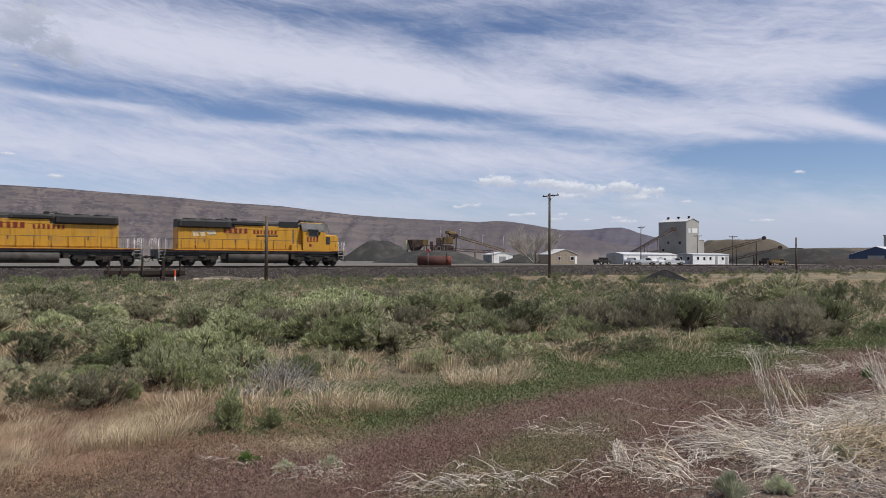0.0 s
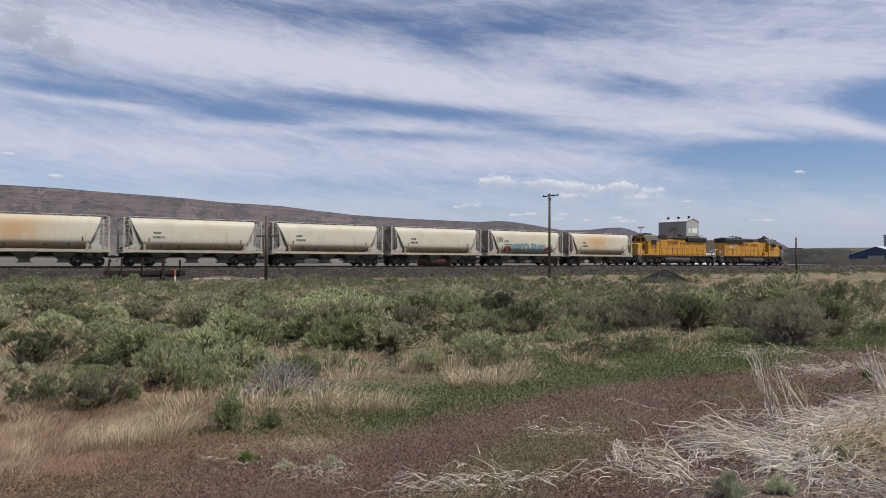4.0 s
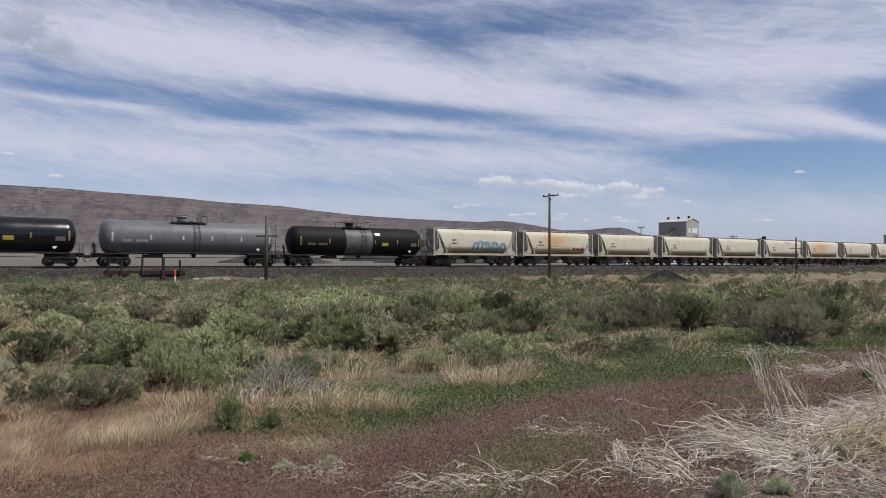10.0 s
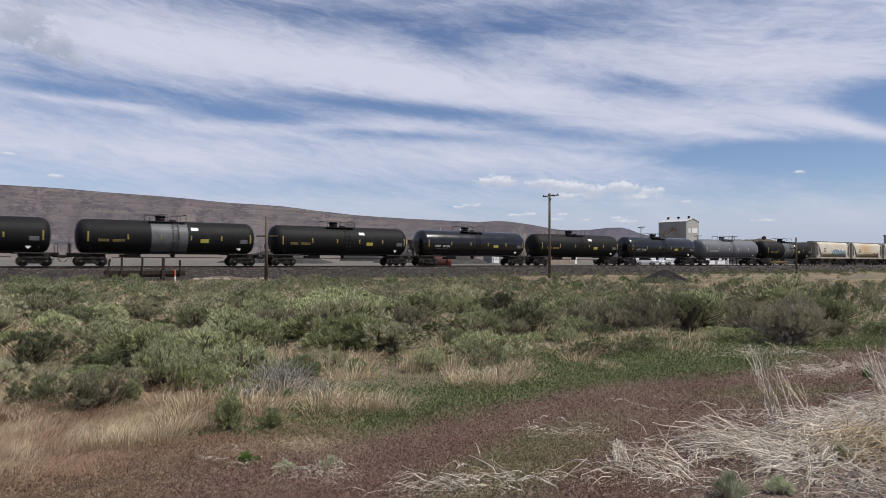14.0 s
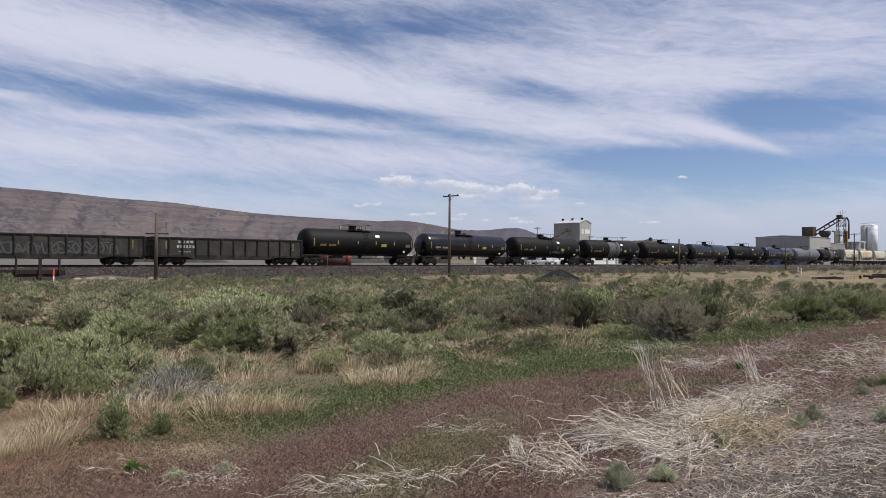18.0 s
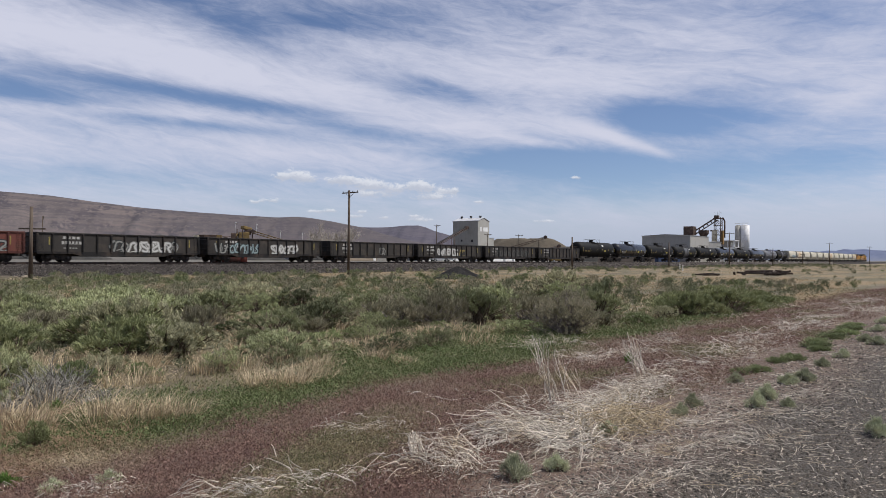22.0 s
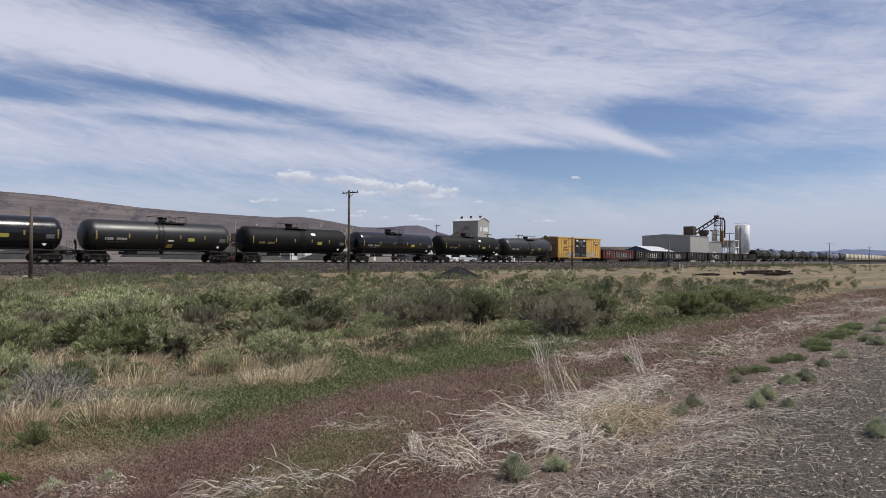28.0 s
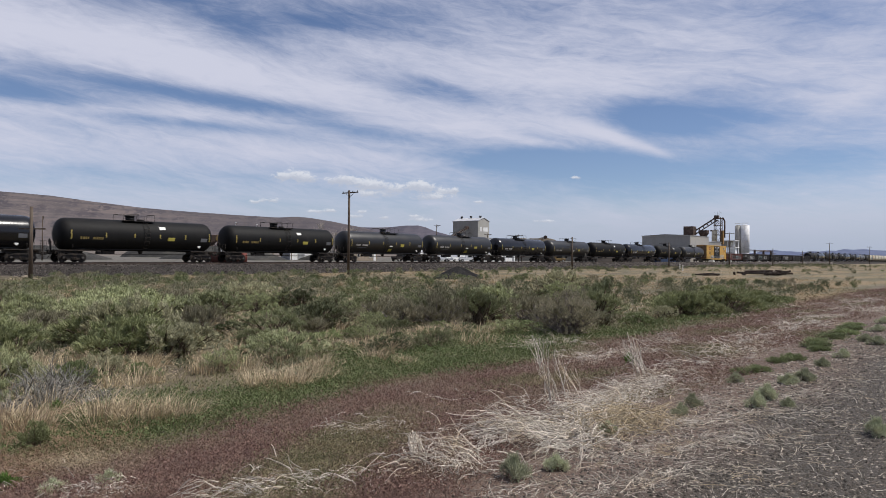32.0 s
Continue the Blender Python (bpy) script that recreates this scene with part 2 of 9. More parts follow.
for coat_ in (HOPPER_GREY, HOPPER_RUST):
    # brown lower band: shade of the receding belly painted in, with sill dirt
    stain_and_shade(coat_, 0.0, 1.75, 14.0, 0.42, (0.20, 0.145, 0.085), 0.85)
    stain_and_shade(coat_, 1.5, 3.9, 2.4, 0.5, (0.47, 0.36, 0.22), 0.4)
stain_and_shade(HOPPER_RUST, -1.0, 3.25, 2.6, 1.25, (0.47, 0.28, 0.12), 0.85)
HOPPER_END = surf("hopper_end_steel", (0.44, 0.42, 0.375), 0.65, second=(0.30, 0.25, 0.20), size=0.8, streak=0.4)
CHUTE = surf("hopper_chute", (0.15, 0.14, 0.12), 0.6, second=(0.10, 0.085, 0.065), size=0.6, streak=0.5)
BLACK_MATT = surf("tank_matt_black", (0.0085, 0.0085, 0.0085), 0.62, second=(0.014, 0.013, 0.012), size=1.8, vary=0.3, bump=0.03, streak=0.35)
BLACK_MATT.node_tree.nodes["Principled BSDF"].inputs["Specular IOR Level"].default_value = 0.16
BLACK_GLOSS = surf("tank_gloss_black", (0.006, 0.006, 0.0075), 0.22, size=2.0, vary=0.2, bump=0.0, coat=0.0)
BLACK_SATIN = surf("tank_satin_black", (0.009, 0.009, 0.009), 0.42, second=(0.014, 0.013, 0.012), size=2.0, vary=0.25, bump=0.02)
TANK_PRIMER = surf("tank_grey_paint", (0.128, 0.133, 0.146), 0.5, second=(0.10, 0.10, 0.105), size=1.6, vary=0.2, bump=0.02, streak=0.2)
BAND_GREY = surf("fresh_grey_band", (0.105, 0.107, 0.112), 0.5, second=(0.07, 0.07, 0.072), size=0.9, vary=0.25, streak=0.5)
GON_BLACK = surf("gondola_black", (0.013, 0.012, 0.012), 0.65, second=(0.045, 0.034, 0.027), size=1.1, vary=0.3, streak=0.3)
GON_PANEL = surf("gondola_dusty_panel", (0.036, 0.032, 0.029), 0.7, second=(0.062, 0.050, 0.041), size=1.3, vary=0.35, streak=0.35)
GON_RED_PANEL = surf("gondola_red_panel", (0.135, 0.044, 0.034), 0.7, second=(0.105, 0.045, 0.034), size=1.3, vary=0.3, streak=0.35)
GON_RED = surf("gondola_oxide_red", (0.075, 0.025, 0.020), 0.7, second=(0.085, 0.035, 0.026), size=1.0, vary=0.3, streak=0.3)
BOX_YELLOW = surf("boxcar_yellow", (0.60, 0.36, 0.09), 0.6, second=(0.50, 0.31, 0.10), size=1.3, vary=0.3, streak=0.5, bump=0.05)
BOX_END = surf("boxcar_end", (0.19, 0.12, 0.06), 0.7, second=(0.10, 0.065, 0.045), size=0.9, streak=0.4)
DOOR_BLACK = surf("boxcar_door_black", (0.010, 0.010, 0.010), 0.7, size=0.8, vary=0.3)
GALV = surf("galvanised_roof", (0.42, 0.42, 0.41), 0.5, 0.3, second=(0.30, 0.27, 0.23), size=0.8)
GLASS = surf("dark_glass", (0.02, 0.022, 0.025), 0.12, vary=0.0, bump=0.0)
TAG_SILVER = surf("sprayed_silver", (0.50, 0.50, 0.48), 0.5, vary=0.35, size=0.3)
TAG_BLUE = surf("sprayed_blue", (0.16, 0.25, 0.42), 0.6, second=(0.30, 0.36, 0.46), vary=0.3, size=0.4)
TAG_PALE = surf("sprayed_pale_teal", (0.25, 0.32, 0.33), 0.6, vary=0.35, size=0.3)
TAG_GREY = surf("sprayed_grey", (0.24, 0.235, 0.22), 0.6, vary=0.35, size=0.3)
TAG_DIM = surf("faded_spray", (0.085, 0.08, 0.072), 0.7, vary=0.4, size=0.3)
TAG_TEAL = surf("sprayed_teal", (0.05, 0.16, 0.24), 0.6, vary=0.35, size=0.25)
TAG_DARK = surf("sprayed_dark", (0.02, 0.026, 0.028), 0.6, vary=0.35, size=0.3)
TAG_PINK = surf("sprayed_red", (0.22, 0.05, 0.06), 0.6, vary=0.3, size=0.3)
MARK_WHITE = surf("worn_white_lettering", (0.40, 0.39, 0.37), 0.6, second=(0.22, 0.215, 0.20), size=0.3, vary=0.3)
TAG_OCHRE = surf("sprayed_ochre", (0.22, 0.165, 0.06), 0.6, vary=0.3, size=0.3)
RUST = surf("rust_stain", (0.32, 0.17, 0.07), 0.75, second=(0.45, 0.30, 0.15), size=0.5, vary=0.3)

BALLAST = surf("ballast_bed", (0.05, 0.044, 0.041), 0.9, second=(0.028, 0.025, 0.023), size=0.8, grain=9, vary=0.6, bump=1.0, world_space=True)
STONE = surf("ballast_stone", (0.125, 0.110, 0.100), 0.9, second=(0.055, 0.049, 0.045), size=1.6, vary=0.35, bump=0, island=0.7, world_space=True)
TIE_WOOD = surf("creosote_timber", (0.055, 0.040, 0.032), 0.85, second=(0.10, 0.08, 0.065), size=0.5, grain=25, vary=0.4, bump=0.4, island=0.25)
POLE_WOOD = surf("weathered_pole", (0.085, 0.063, 0.047), 0.85, second=(0.14, 0.115, 0.09), size=0.7, grain=30, vary=0.4, bump=0.3, stretch=(3, 3, 0.3))
TIMBER_DARK = surf("dark_trestle_timber", (0.026, 0.017, 0.014), 0.85, second=(0.05, 0.035, 0.028), size=0.6, grain=25, vary=0.4, bump=0.35)
ORANGE = surf("marker_orange", (0.75, 0.10, 0.03), 0.5, vary=0.1)
GREY_METAL = surf("grey_cladding", (0.295, 0.285, 0.265), 0.55, second=(0.245, 0.235, 0.215), size=3.0, grain=8, vary=0.2, streak=0.25)
# darker copy of the tower cladding, with the end walls' shade in its colour
TOWER_SHADED = surf("tower_shaded_cladding", (0.26, 0.25, 0.23), 0.6, second=(0.215, 0.205, 0.185), size=3.0, grain=8, vary=0.2, streak=0.3)
LIGHT_METAL = surf("light_cladding", (0.40, 0.385, 0.35), 0.55, second=(0.34, 0.325, 0.29), size=3.0, grain=8, vary=0.2, streak=0.2)
WHITE_WALL = surf("white_wall", (0.78, 0.78, 0.77), 0.6, second=(0.64, 0.63, 0.61), size=1.5, vary=0.15, streak=0.2)
GREY_WALL = surf("grey_wall", (0.30, 0.31, 0.32), 0.6, second=(0.22, 0.22, 0.22), size=1.5, vary=0.15, streak=0.2)
ROOF_WHITE = surf("pale_metal_roof", (0.62, 0.62, 0.62), 0.45, 0.2, second=(0.5, 0.5, 0.5), size=2.0, vary=0.15)
BLUE_WALL = surf("dark_blue_cladding", (0.035, 0.055, 0.11), 0.5, size=2.0, vary=0.2)
TAN_WALL = surf("tan_wall", (0.30, 0.245, 0.185), 0.75, second=(0.22, 0.18, 0.14), size=1.5, vary=0.2, streak=0.3)
PLANT_RUST = surf("plant_brown_steel", (0.075, 0.052, 0.042), 0.75, second=(0.15, 0.10, 0.075), size=1.2, vary=0.3, streak=0.3)
OCHRE_STEEL = surf("ochre_steel", (0.33, 0.20, 0.075), 0.7, second=(0.22, 0.13, 0.05), size=1.2, vary=0.3, streak=0.3)
PLANT_YELLOW = surf("plant_ochre_steel", (0.20, 0.135, 0.05), 0.7, second=(0.10, 0.07, 0.04), size=1.2, vary=0.3, streak=0.3)
CREAM = surf("cream_panel", (0.58, 0.51, 0.37), 0.65, size=1.0, vary=0.2)
TANK_RED = surf("rusty_red_tank", (0.075, 0.026, 0.021), 0.75, second=(0.05, 0.026, 0.02), size=0.8, vary=0.3, streak=0.4)
HEAP_DARK = surf("dark_aggregate", (0.046, 0.045, 0.043), 0.95, second=(0.072, 0.068, 0.06), size=4.0, grain=3, vary=0.35, bump=0.6)
HEAP_TAN = surf("tan_aggregate", (0.125, 0.105, 0.08), 0.95, second=(0.085, 0.075, 0.06), size=4.0, grain=2, vary=0.35, bump=0.6)
CINDER = surf("black_cinder", (0.017, 0.016, 0.016), 0.95, second=(0.03, 0.028, 0.027), size=0.5, grain=12, vary=0.4, bump=0.8)
RUBBER = surf("tyre_rubber", (0.025, 0.025, 0.025), 0.85)
BARK_PALE = surf("pale_bare_bark", (0.40, 0.36, 0.31), 0.85, second=(0.26, 0.22, 0.17), size=0.6, grain=20, vary=0.3)


# ---------------------------------------------------------------- mesh tools
class Form:
    """Gathers vertices and faces of one mesh."""

    def __init__(self):
        self.v, self.f, self.smooth = [], [], []

    def put(self, verts, faces, smooth=False):
        k = len(self.v)
        self.v += [tuple(p) for p in verts]
        self.f += [tuple(i + k for i in f) for f in faces]
        self.smooth += [smooth] * len(faces)
        return self

    def box(self, c, s, b=0.0, m=None):
        """A box with chamfered edges b, centre c, size s, turned by the matrix m about its centre."""
        h = [max(q / 2, 1e-4) for q in s]
        b = min(b, *(q * 0.45 for q in h))
        vs, fs = [], []
        if b <= 0:
            vs = [(x * h[0], y * h[1], z * h[2]) for x in (-1, 1) for y in (-1, 1) for z in (-1, 1)]
            fs = [(0, 1, 3, 2), (4, 6, 7, 5), (0, 4, 5, 1), (2, 3, 7, 6), (0, 2, 6, 4), (1, 5, 7, 3)]
        else:
            key = {}
            for x in (-1, 1):
                for y in (-1, 1):
                    for z in (-1, 1):
                        for a in range(3):
                            p = [x * (h[0] - b), y * (h[1] - b), z * (h[2] - b)]
                            p[a] = (x, y, z)[a] * h[a]
                            key[x, y, z, a] = len(vs)
                            vs.append(tuple(p))
                        fs.append((key[x, y, z, 0], key[x, y, z, 1], key[x, y, z, 2]))
            for a in range(3):
                o, q = [(1, 2), (0, 2), (0, 1)][a]
                for s1 in (-1, 1):
                    ring = []
                    for s2, s3 in ((-1, -1), (1, -1), (1, 1), (-1, 1)):
                        sg = [0, 0, 0]
                        sg[a], sg[o], sg[q] = s1, s2, s3
                        ring.append(key[(*sg, a)])
                    fs.append(tuple(ring))
                for s2 in (-1, 1):
                    for s3 in (-1, 1):
                        def sgn(sa):
                            sg = [0, 0, 0]
                            sg[a], sg[o], sg[q] = sa, s2, s3
                            return sg
                        fs.append((key[(*sgn(-1), o)], key[(*sgn(1), o)], key[(*sgn(1), q)], key[(*sgn(-1), q)]))
        if m is not None:
            vs = [m @ Vector(p) for p in vs]
        return self.put([(p[0] + c[0], p[1] + c[1], p[2] + c[2]) for p in vs], fs)

    def tube(self, a, b, r, seg=8, r2=None, cap=True, smooth=True):
        a, b = Vector(a), Vector(b)
        d = (b - a)
        if d.length < 1e-6:
            return self
        d.normalize()
        u = d.orthogonal().normalized()
        w = d.cross(u)
        r2 = r if r2 is None else r2
        vs = []
        for p, q in ((a, r), (b, r2)):
            for i in range(seg):
                t = 2 * math.pi * i / seg
                vs.append(p + (u * math.cos(t) + w * math.sin(t)) * q)
        fs = [(i, (i + 1) % seg, seg + (i + 1) % seg, seg + i) for i in range(seg)]
        self.put(vs, fs, smooth)
        if cap:
            k = len(self.v) - 2 * seg
            self.f += [tuple(k + i for i in range(seg))[::-1], tuple(k + seg + i for i in range(seg))]
            self.smooth += [False, False]
        return self

    def path(self, pts, r, seg=6):
        for p, q in zip(pts, pts[1:]):
            self.tube(p, q, r, seg)
        return self

    def loft(self, rings, close=True, cap=True, smooth=True):
        """Skins a list of equal rings of points."""
        n = len(rings[0])
        k = len(self.v)
        vs = [p for ring in rings for p in ring]
        fs = []
        for j in range(len(rings) - 1):
            for i in range(n if close else n - 1):
                i2 = (i + 1) % n
                fs.append((j * n + i, j * n + i2, (j + 1) * n + i2, (j + 1) * n + i))
        self.put(vs, fs, smooth)
        if cap and close:
            self.f += [tuple(k + i for i in range(n))[::-1], tuple(k + (len(rings) - 1) * n + i for i in range(n))]
            self.smooth += [False, False]
        return self

    def prism(self, outline, axis, lo, hi):
        """A flat outline of (u, v) pairs pushed along the axis x, y or z."""
        def at(u, v, w):
            return {"x": (w, u, v), "y": (u, w, v), "z": (u, v, w)}[axis]
        return self.loft([[at(u, v, lo) for u, v in outline], [at(u, v, hi) for u, v in outline]], smooth=False)

    def mesh(self, name, material):
        me = bpy.data.meshes.new(name)
        me.from_pydata(self.v, [], self.f)
        me.polygons.foreach_set("use_smooth", self.smooth)
        if len(self.f) < 3000:
            bm = bmesh.new()
            bm.from_mesh(me)
            bmesh.ops.recalc_face_normals(bm, faces=bm.faces)
            bm.to_mesh(me)
            bm.free()
        me.materials.append(material)
        me.update()
        return me


def thing(name, label, category, group="", kind="", at=None):
    """An Empty at a thing's base, that carries its parts."""
    ob = tagged(new(name), label, category, group, kind)
    ob.empty_display_size = 0.2
    if at is not None:
        ob.matrix_basis = at
    return ob


def part(name, form, material, parent, label="", at=None):
    """Links a form as one mesh object under a thing or a part."""
    me = form if isinstance(form, bpy.types.Mesh) else form.mesh(name, material)
    ob = new(name, me)
    ob.parent = parent
    if at is not None:
        ob.matrix_basis = at
    if label:
        ob["label"] = label
    return ob


def solo(name, form, material, label, category="", kind="", group="", at=None):
    """Links a form as one top-level mesh."""
    me = form if isinstance(form, bpy.types.Mesh) else form.mesh(name, material)
    ob = tagged(new(name, me), label, category, group, kind)
    if at is not None:
        ob.matrix_basis = at
    return ob


def raw(name, verts, faces, material, smooth=False):
    """A mesh from arrays: verts (n, 3), faces (m, k) with equal corners."""
    me = bpy.data.meshes.new(name)
    verts, faces = np.asarray(verts, np.float32), np.asarray(faces, np.int32)
    k = faces.shape[1]
    me.vertices.add(len(verts))
    me.vertices.foreach_set("co", verts.ravel())
    me.loops.add(faces.size)
    me.loops.foreach_set("vertex_index", faces.ravel())
    me.polygons.add(len(faces))
    me.polygons.foreach_set("loop_start", np.arange(0, faces.size, k, dtype=np.int32))
    me.polygons.foreach_set("loop_total", np.full(len(faces), k, np.int32))
    if smooth:
        me.polygons.foreach_set("use_smooth", np.ones(len(faces), bool))
    me.update(calc_edges=True)
    me.materials.append(material)
    return me

# ---------------------------------------------------------------- ground, hills, railway
TRACK_Y, RAIL_Z = 71.0, 0.85
PROFILE_Y = [-60, 1.9, 3.2, 5.0, 7.0, 9.0, 14, 30, 60, 67.0, 72.0, 78.0, 130, 200, 5000]
PROFILE_Z = [0.05, 0.0, -0.08, -0.30, -0.50, -0.58, -0.56, -0.50, -0.45, -0.45, -0.2, 0.35, 0.55, 0.9, 1.0]


def ripple(x, y):
    """Low swells of the open ground, by sines of unlike lengths."""
    return (np.sin(x * 0.83 + 1.7 * np.sin(y * 0.31)) * np.sin(y * 0.97 + 1.3 * np.sin(x * 0.23)) * 0.5
            + np.sin(x * 2.3 + y * 1.1 + 2 * np.sin(y * 0.7)) * 0.25 + np.sin(y * 3.1 - x * 1.7) * 0.15)


def ground_z(x, y):
    x, y = np.asarray(x, float), np.asarray(y, float)
    z = np.interp(y, PROFILE_Y, PROFILE_Z)
    wild = np.clip((y - 2.0) / 4.0, 0.12, 1.0) * np.clip((66 - y) / 4, 0, 1)
    return z + wild * 0.06 * ripple(x, y)


def gz(x, y):
    return float(ground_z(x, y))


def ground_material():
    m = bpy.data.materials.new("open_ground")
    m.use_nodes = True
    t = m.node_tree
    c = Calc(t)
    bsdf = t.nodes["Principled BSDF"]
    pos = t.nodes.new("ShaderNodeNewGeometry").outputs["Position"]
    sep = t.nodes.new("ShaderNodeSeparateXYZ")
    t.links.new(pos, sep.inputs[0])
    big, mid, fine = c.noise(pos, 0.12, 5, 0.6, 0.4), c.noise(pos, 0.9, 5, 0.6, 0.3), c.noise(pos, 26, 5, 0.7)
    soil = c.mix(c.smooth(mid, 0.35, 0.7), (0.115, 0.09, 0.063), (0.20, 0.16, 0.11))
    dry = c.mix(c.smooth(big, 0.42, 0.62), soil, (0.22, 0.175, 0.11))
    green = c.mix(c.smooth(c.noise(pos, 0.3, 5, 0.65), 0.40, 0.60), dry, (0.105, 0.10, 0.055))
    plain = c.noise(c.xyz(c.mul(sep.outputs[0], 0.22), sep.outputs[1], 0.0), 0.2, 6, 0.6, 0.5)
    green = c.mix(c.mul(c.smooth(sep.outputs[0], 28.0, 42.0), c.smooth(plain, 0.46, 0.54)), green, (0.225, 0.165, 0.092))
    green = c.mix(c.mul(c.smooth(sep.outputs[0], 28.0, 42.0), c.smooth(plain, 0.46, 0.36)), green, (0.125, 0.108, 0.066))
    edge = c.add(sep.outputs[1], c.mul(c.sub(mid, 0.5), 1.6))
    red = c.mix(c.smooth(fine, 0.3, 0.7), (0.10, 0.068, 0.052), (0.18, 0.125, 0.095))
    stone = c.mix(c.smooth(fine, 0.35, 0.65), (0.034, 0.028, 0.023), (0.072, 0.061, 0.050))
    sandy = c.mul(c.mul(c.smooth(sep.outputs[0], 5.0, 2.5), c.smooth(sep.outputs[1], 14.0, 11.5)), c.smooth(c.noise(pos, 0.7, 4, 0.6), 0.48, 0.66))
    green = c.mix(sandy, green, c.mix(fine, (0.20, 0.135, 0.085), (0.33, 0.235, 0.15)))
    col = c.mix(c.smooth(edge, 7.0, 8.6), red, green)
    chip = c.noise(pos, 62, 4, 0.8)
    stone = c.mix(c.smooth(chip, 0.55, 0.62), stone, (0.20, 0.18, 0.157))
    col = c.mix(c.smooth(edge, 1.4, 2.4), stone, col)
    yard = c.mix(c.smooth(mid, 0.3, 0.7), (0.085, 0.077, 0.066), (0.165, 0.15, 0.13))
    yard = c.mix(c.smooth(c.noise(pos, 0.25, 5, 0.65), 0.50, 0.62), yard, (0.085, 0.082, 0.052))
    col = c.mix(c.smooth(edge, 72.0, 74.0), col, yard)
    far = c.mix(c.smooth(c.noise(pos, 0.02, 6, 0.6), 0.4, 0.6), (0.12, 0.10, 0.078), (0.17, 0.142, 0.108))
    col = c.mix(c.smooth(edge, 330.0, 480.0), col, far)
    t.links.new(col, bsdf.inputs["Base Color"])
    bsdf.inputs["Roughness"].default_value = 0.95
    b = t.nodes.new("ShaderNodeBump")
    b.inputs["Strength"].default_value, b.inputs["Distance"].default_value = 0.7, 0.05
    t.links.new(c.add(fine, mid), b.inputs["Height"])
    t.links.new(b.outputs[0], bsdf.inputs["Normal"])
    return m


def build_ground():
    xs = np.concatenate([np.linspace(-4800, -300, 10), np.linspace(-250, -30, 12), np.arange(-25, 70, 0.35),
                         np.arange(70, 200, 1.5), np.arange(200, 480, 12), np.linspace(500, 4800, 12)])
    ys = np.concatenate([np.linspace(-4800, -60, 8), np.linspace(-40, -6, 6), np.arange(-4, 24, 0.3), np.arange(24, 80, 0.7),
                         np.arange(80, 200, 6), np.linspace(210, 4800, 14)])
    gx, gy = np.meshgrid(xs, ys)
    verts = np.stack([gx, gy, ground_z(gx, gy)], -1).reshape(-1, 3)
    nx, ny = len(xs), len(ys)
    i = (np.arange(ny - 1)[:, None] * nx + np.arange(nx - 1)).ravel()
    faces = np.stack([i, i + 1, i + nx + 1, i + nx], -1)
    return solo("ground", raw("ground", verts, faces, ground_material(), True), None,
                "dry sagebrush flat with a gravel roadside and a graded yard beyond the line", "ground", "structure")


build_ground()


def mesa_material(name, shade, fan, top):
    m = bpy.data.materials.new(name)
    m.use_nodes = True
    t = m.node_tree
    c = Calc(t)
    bsdf = t.nodes["Principled BSDF"]
    pos = t.nodes.new("ShaderNodeNewGeometry").outputs["Position"]
    sep = t.nodes.new("ShaderNodeSeparateXYZ")
    t.links.new(pos, sep.inputs[0])
    along = c.mul(c.do("ARCTAN2", sep.outputs[1], sep.outputs[0]), 3000.0)
    face = c.xyz(along, c.mul(sep.outputs[2], 1.6), 0.0)
    big, mid, fine = c.noise(face, 0.0045, 7, 0.62, 0.6), c.noise(face, 0.013, 6, 0.62, 0.9), c.noise(face, 0.05, 5, 0.7, 0.3)
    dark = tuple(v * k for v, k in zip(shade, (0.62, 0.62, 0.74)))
    rock = c.mix(c.smooth(big, 0.36, 0.66), shade, top)
    # ledges that follow the contours, and ragged outcrops below them
    ledge = c.noise(c.xyz(c.mul(along, 0.0022), c.mul(sep.outputs[2], 0.075), 3.0), 1.0, 6, 0.6, 0.5)
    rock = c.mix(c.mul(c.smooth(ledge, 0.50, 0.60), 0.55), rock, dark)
    rock = c.mix(c.mul(c.smooth(ledge, 0.45, 0.34), 0.40), rock, tuple(v * k for v, k in zip(top, (1.28, 1.2, 1.15))))
    rim = c.smooth(c.add(c.noise(face, 0.006, 5, 0.6, 0.8), c.mul(sep.outputs[2], 0.0007)), 0.47, 0.60)
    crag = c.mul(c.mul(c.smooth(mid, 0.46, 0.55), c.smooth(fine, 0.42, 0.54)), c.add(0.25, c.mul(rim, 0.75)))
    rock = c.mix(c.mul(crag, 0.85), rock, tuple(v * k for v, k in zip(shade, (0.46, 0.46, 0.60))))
    rock = c.mix(c.mul(c.smooth(fine, 0.46, 0.36), 0.35), rock, tuple(v * 1.3 for v in top))
    grit = c.noise(face, 0.14, 4, 0.7)
    rock = c.mix(c.mul(c.smooth(grit, 0.52, 0.64), 0.22), rock, tuple(v * 0.55 for v in shade))
    # slope colour mixed half way to the dark tone towards the east
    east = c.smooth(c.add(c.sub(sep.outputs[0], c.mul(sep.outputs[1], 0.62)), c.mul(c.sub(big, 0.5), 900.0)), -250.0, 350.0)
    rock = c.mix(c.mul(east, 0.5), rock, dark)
    low = c.add(sep.outputs[2], c.mul(c.sub(mid, 0.5), 40.0))
    col = c.mix(c.smooth(low, 2.0, 26.0), fan, rock)
    t.links.new(col, bsdf.inputs["Base Color"])
    bsdf.inputs["Roughness"].default_value = 0.95
    return m


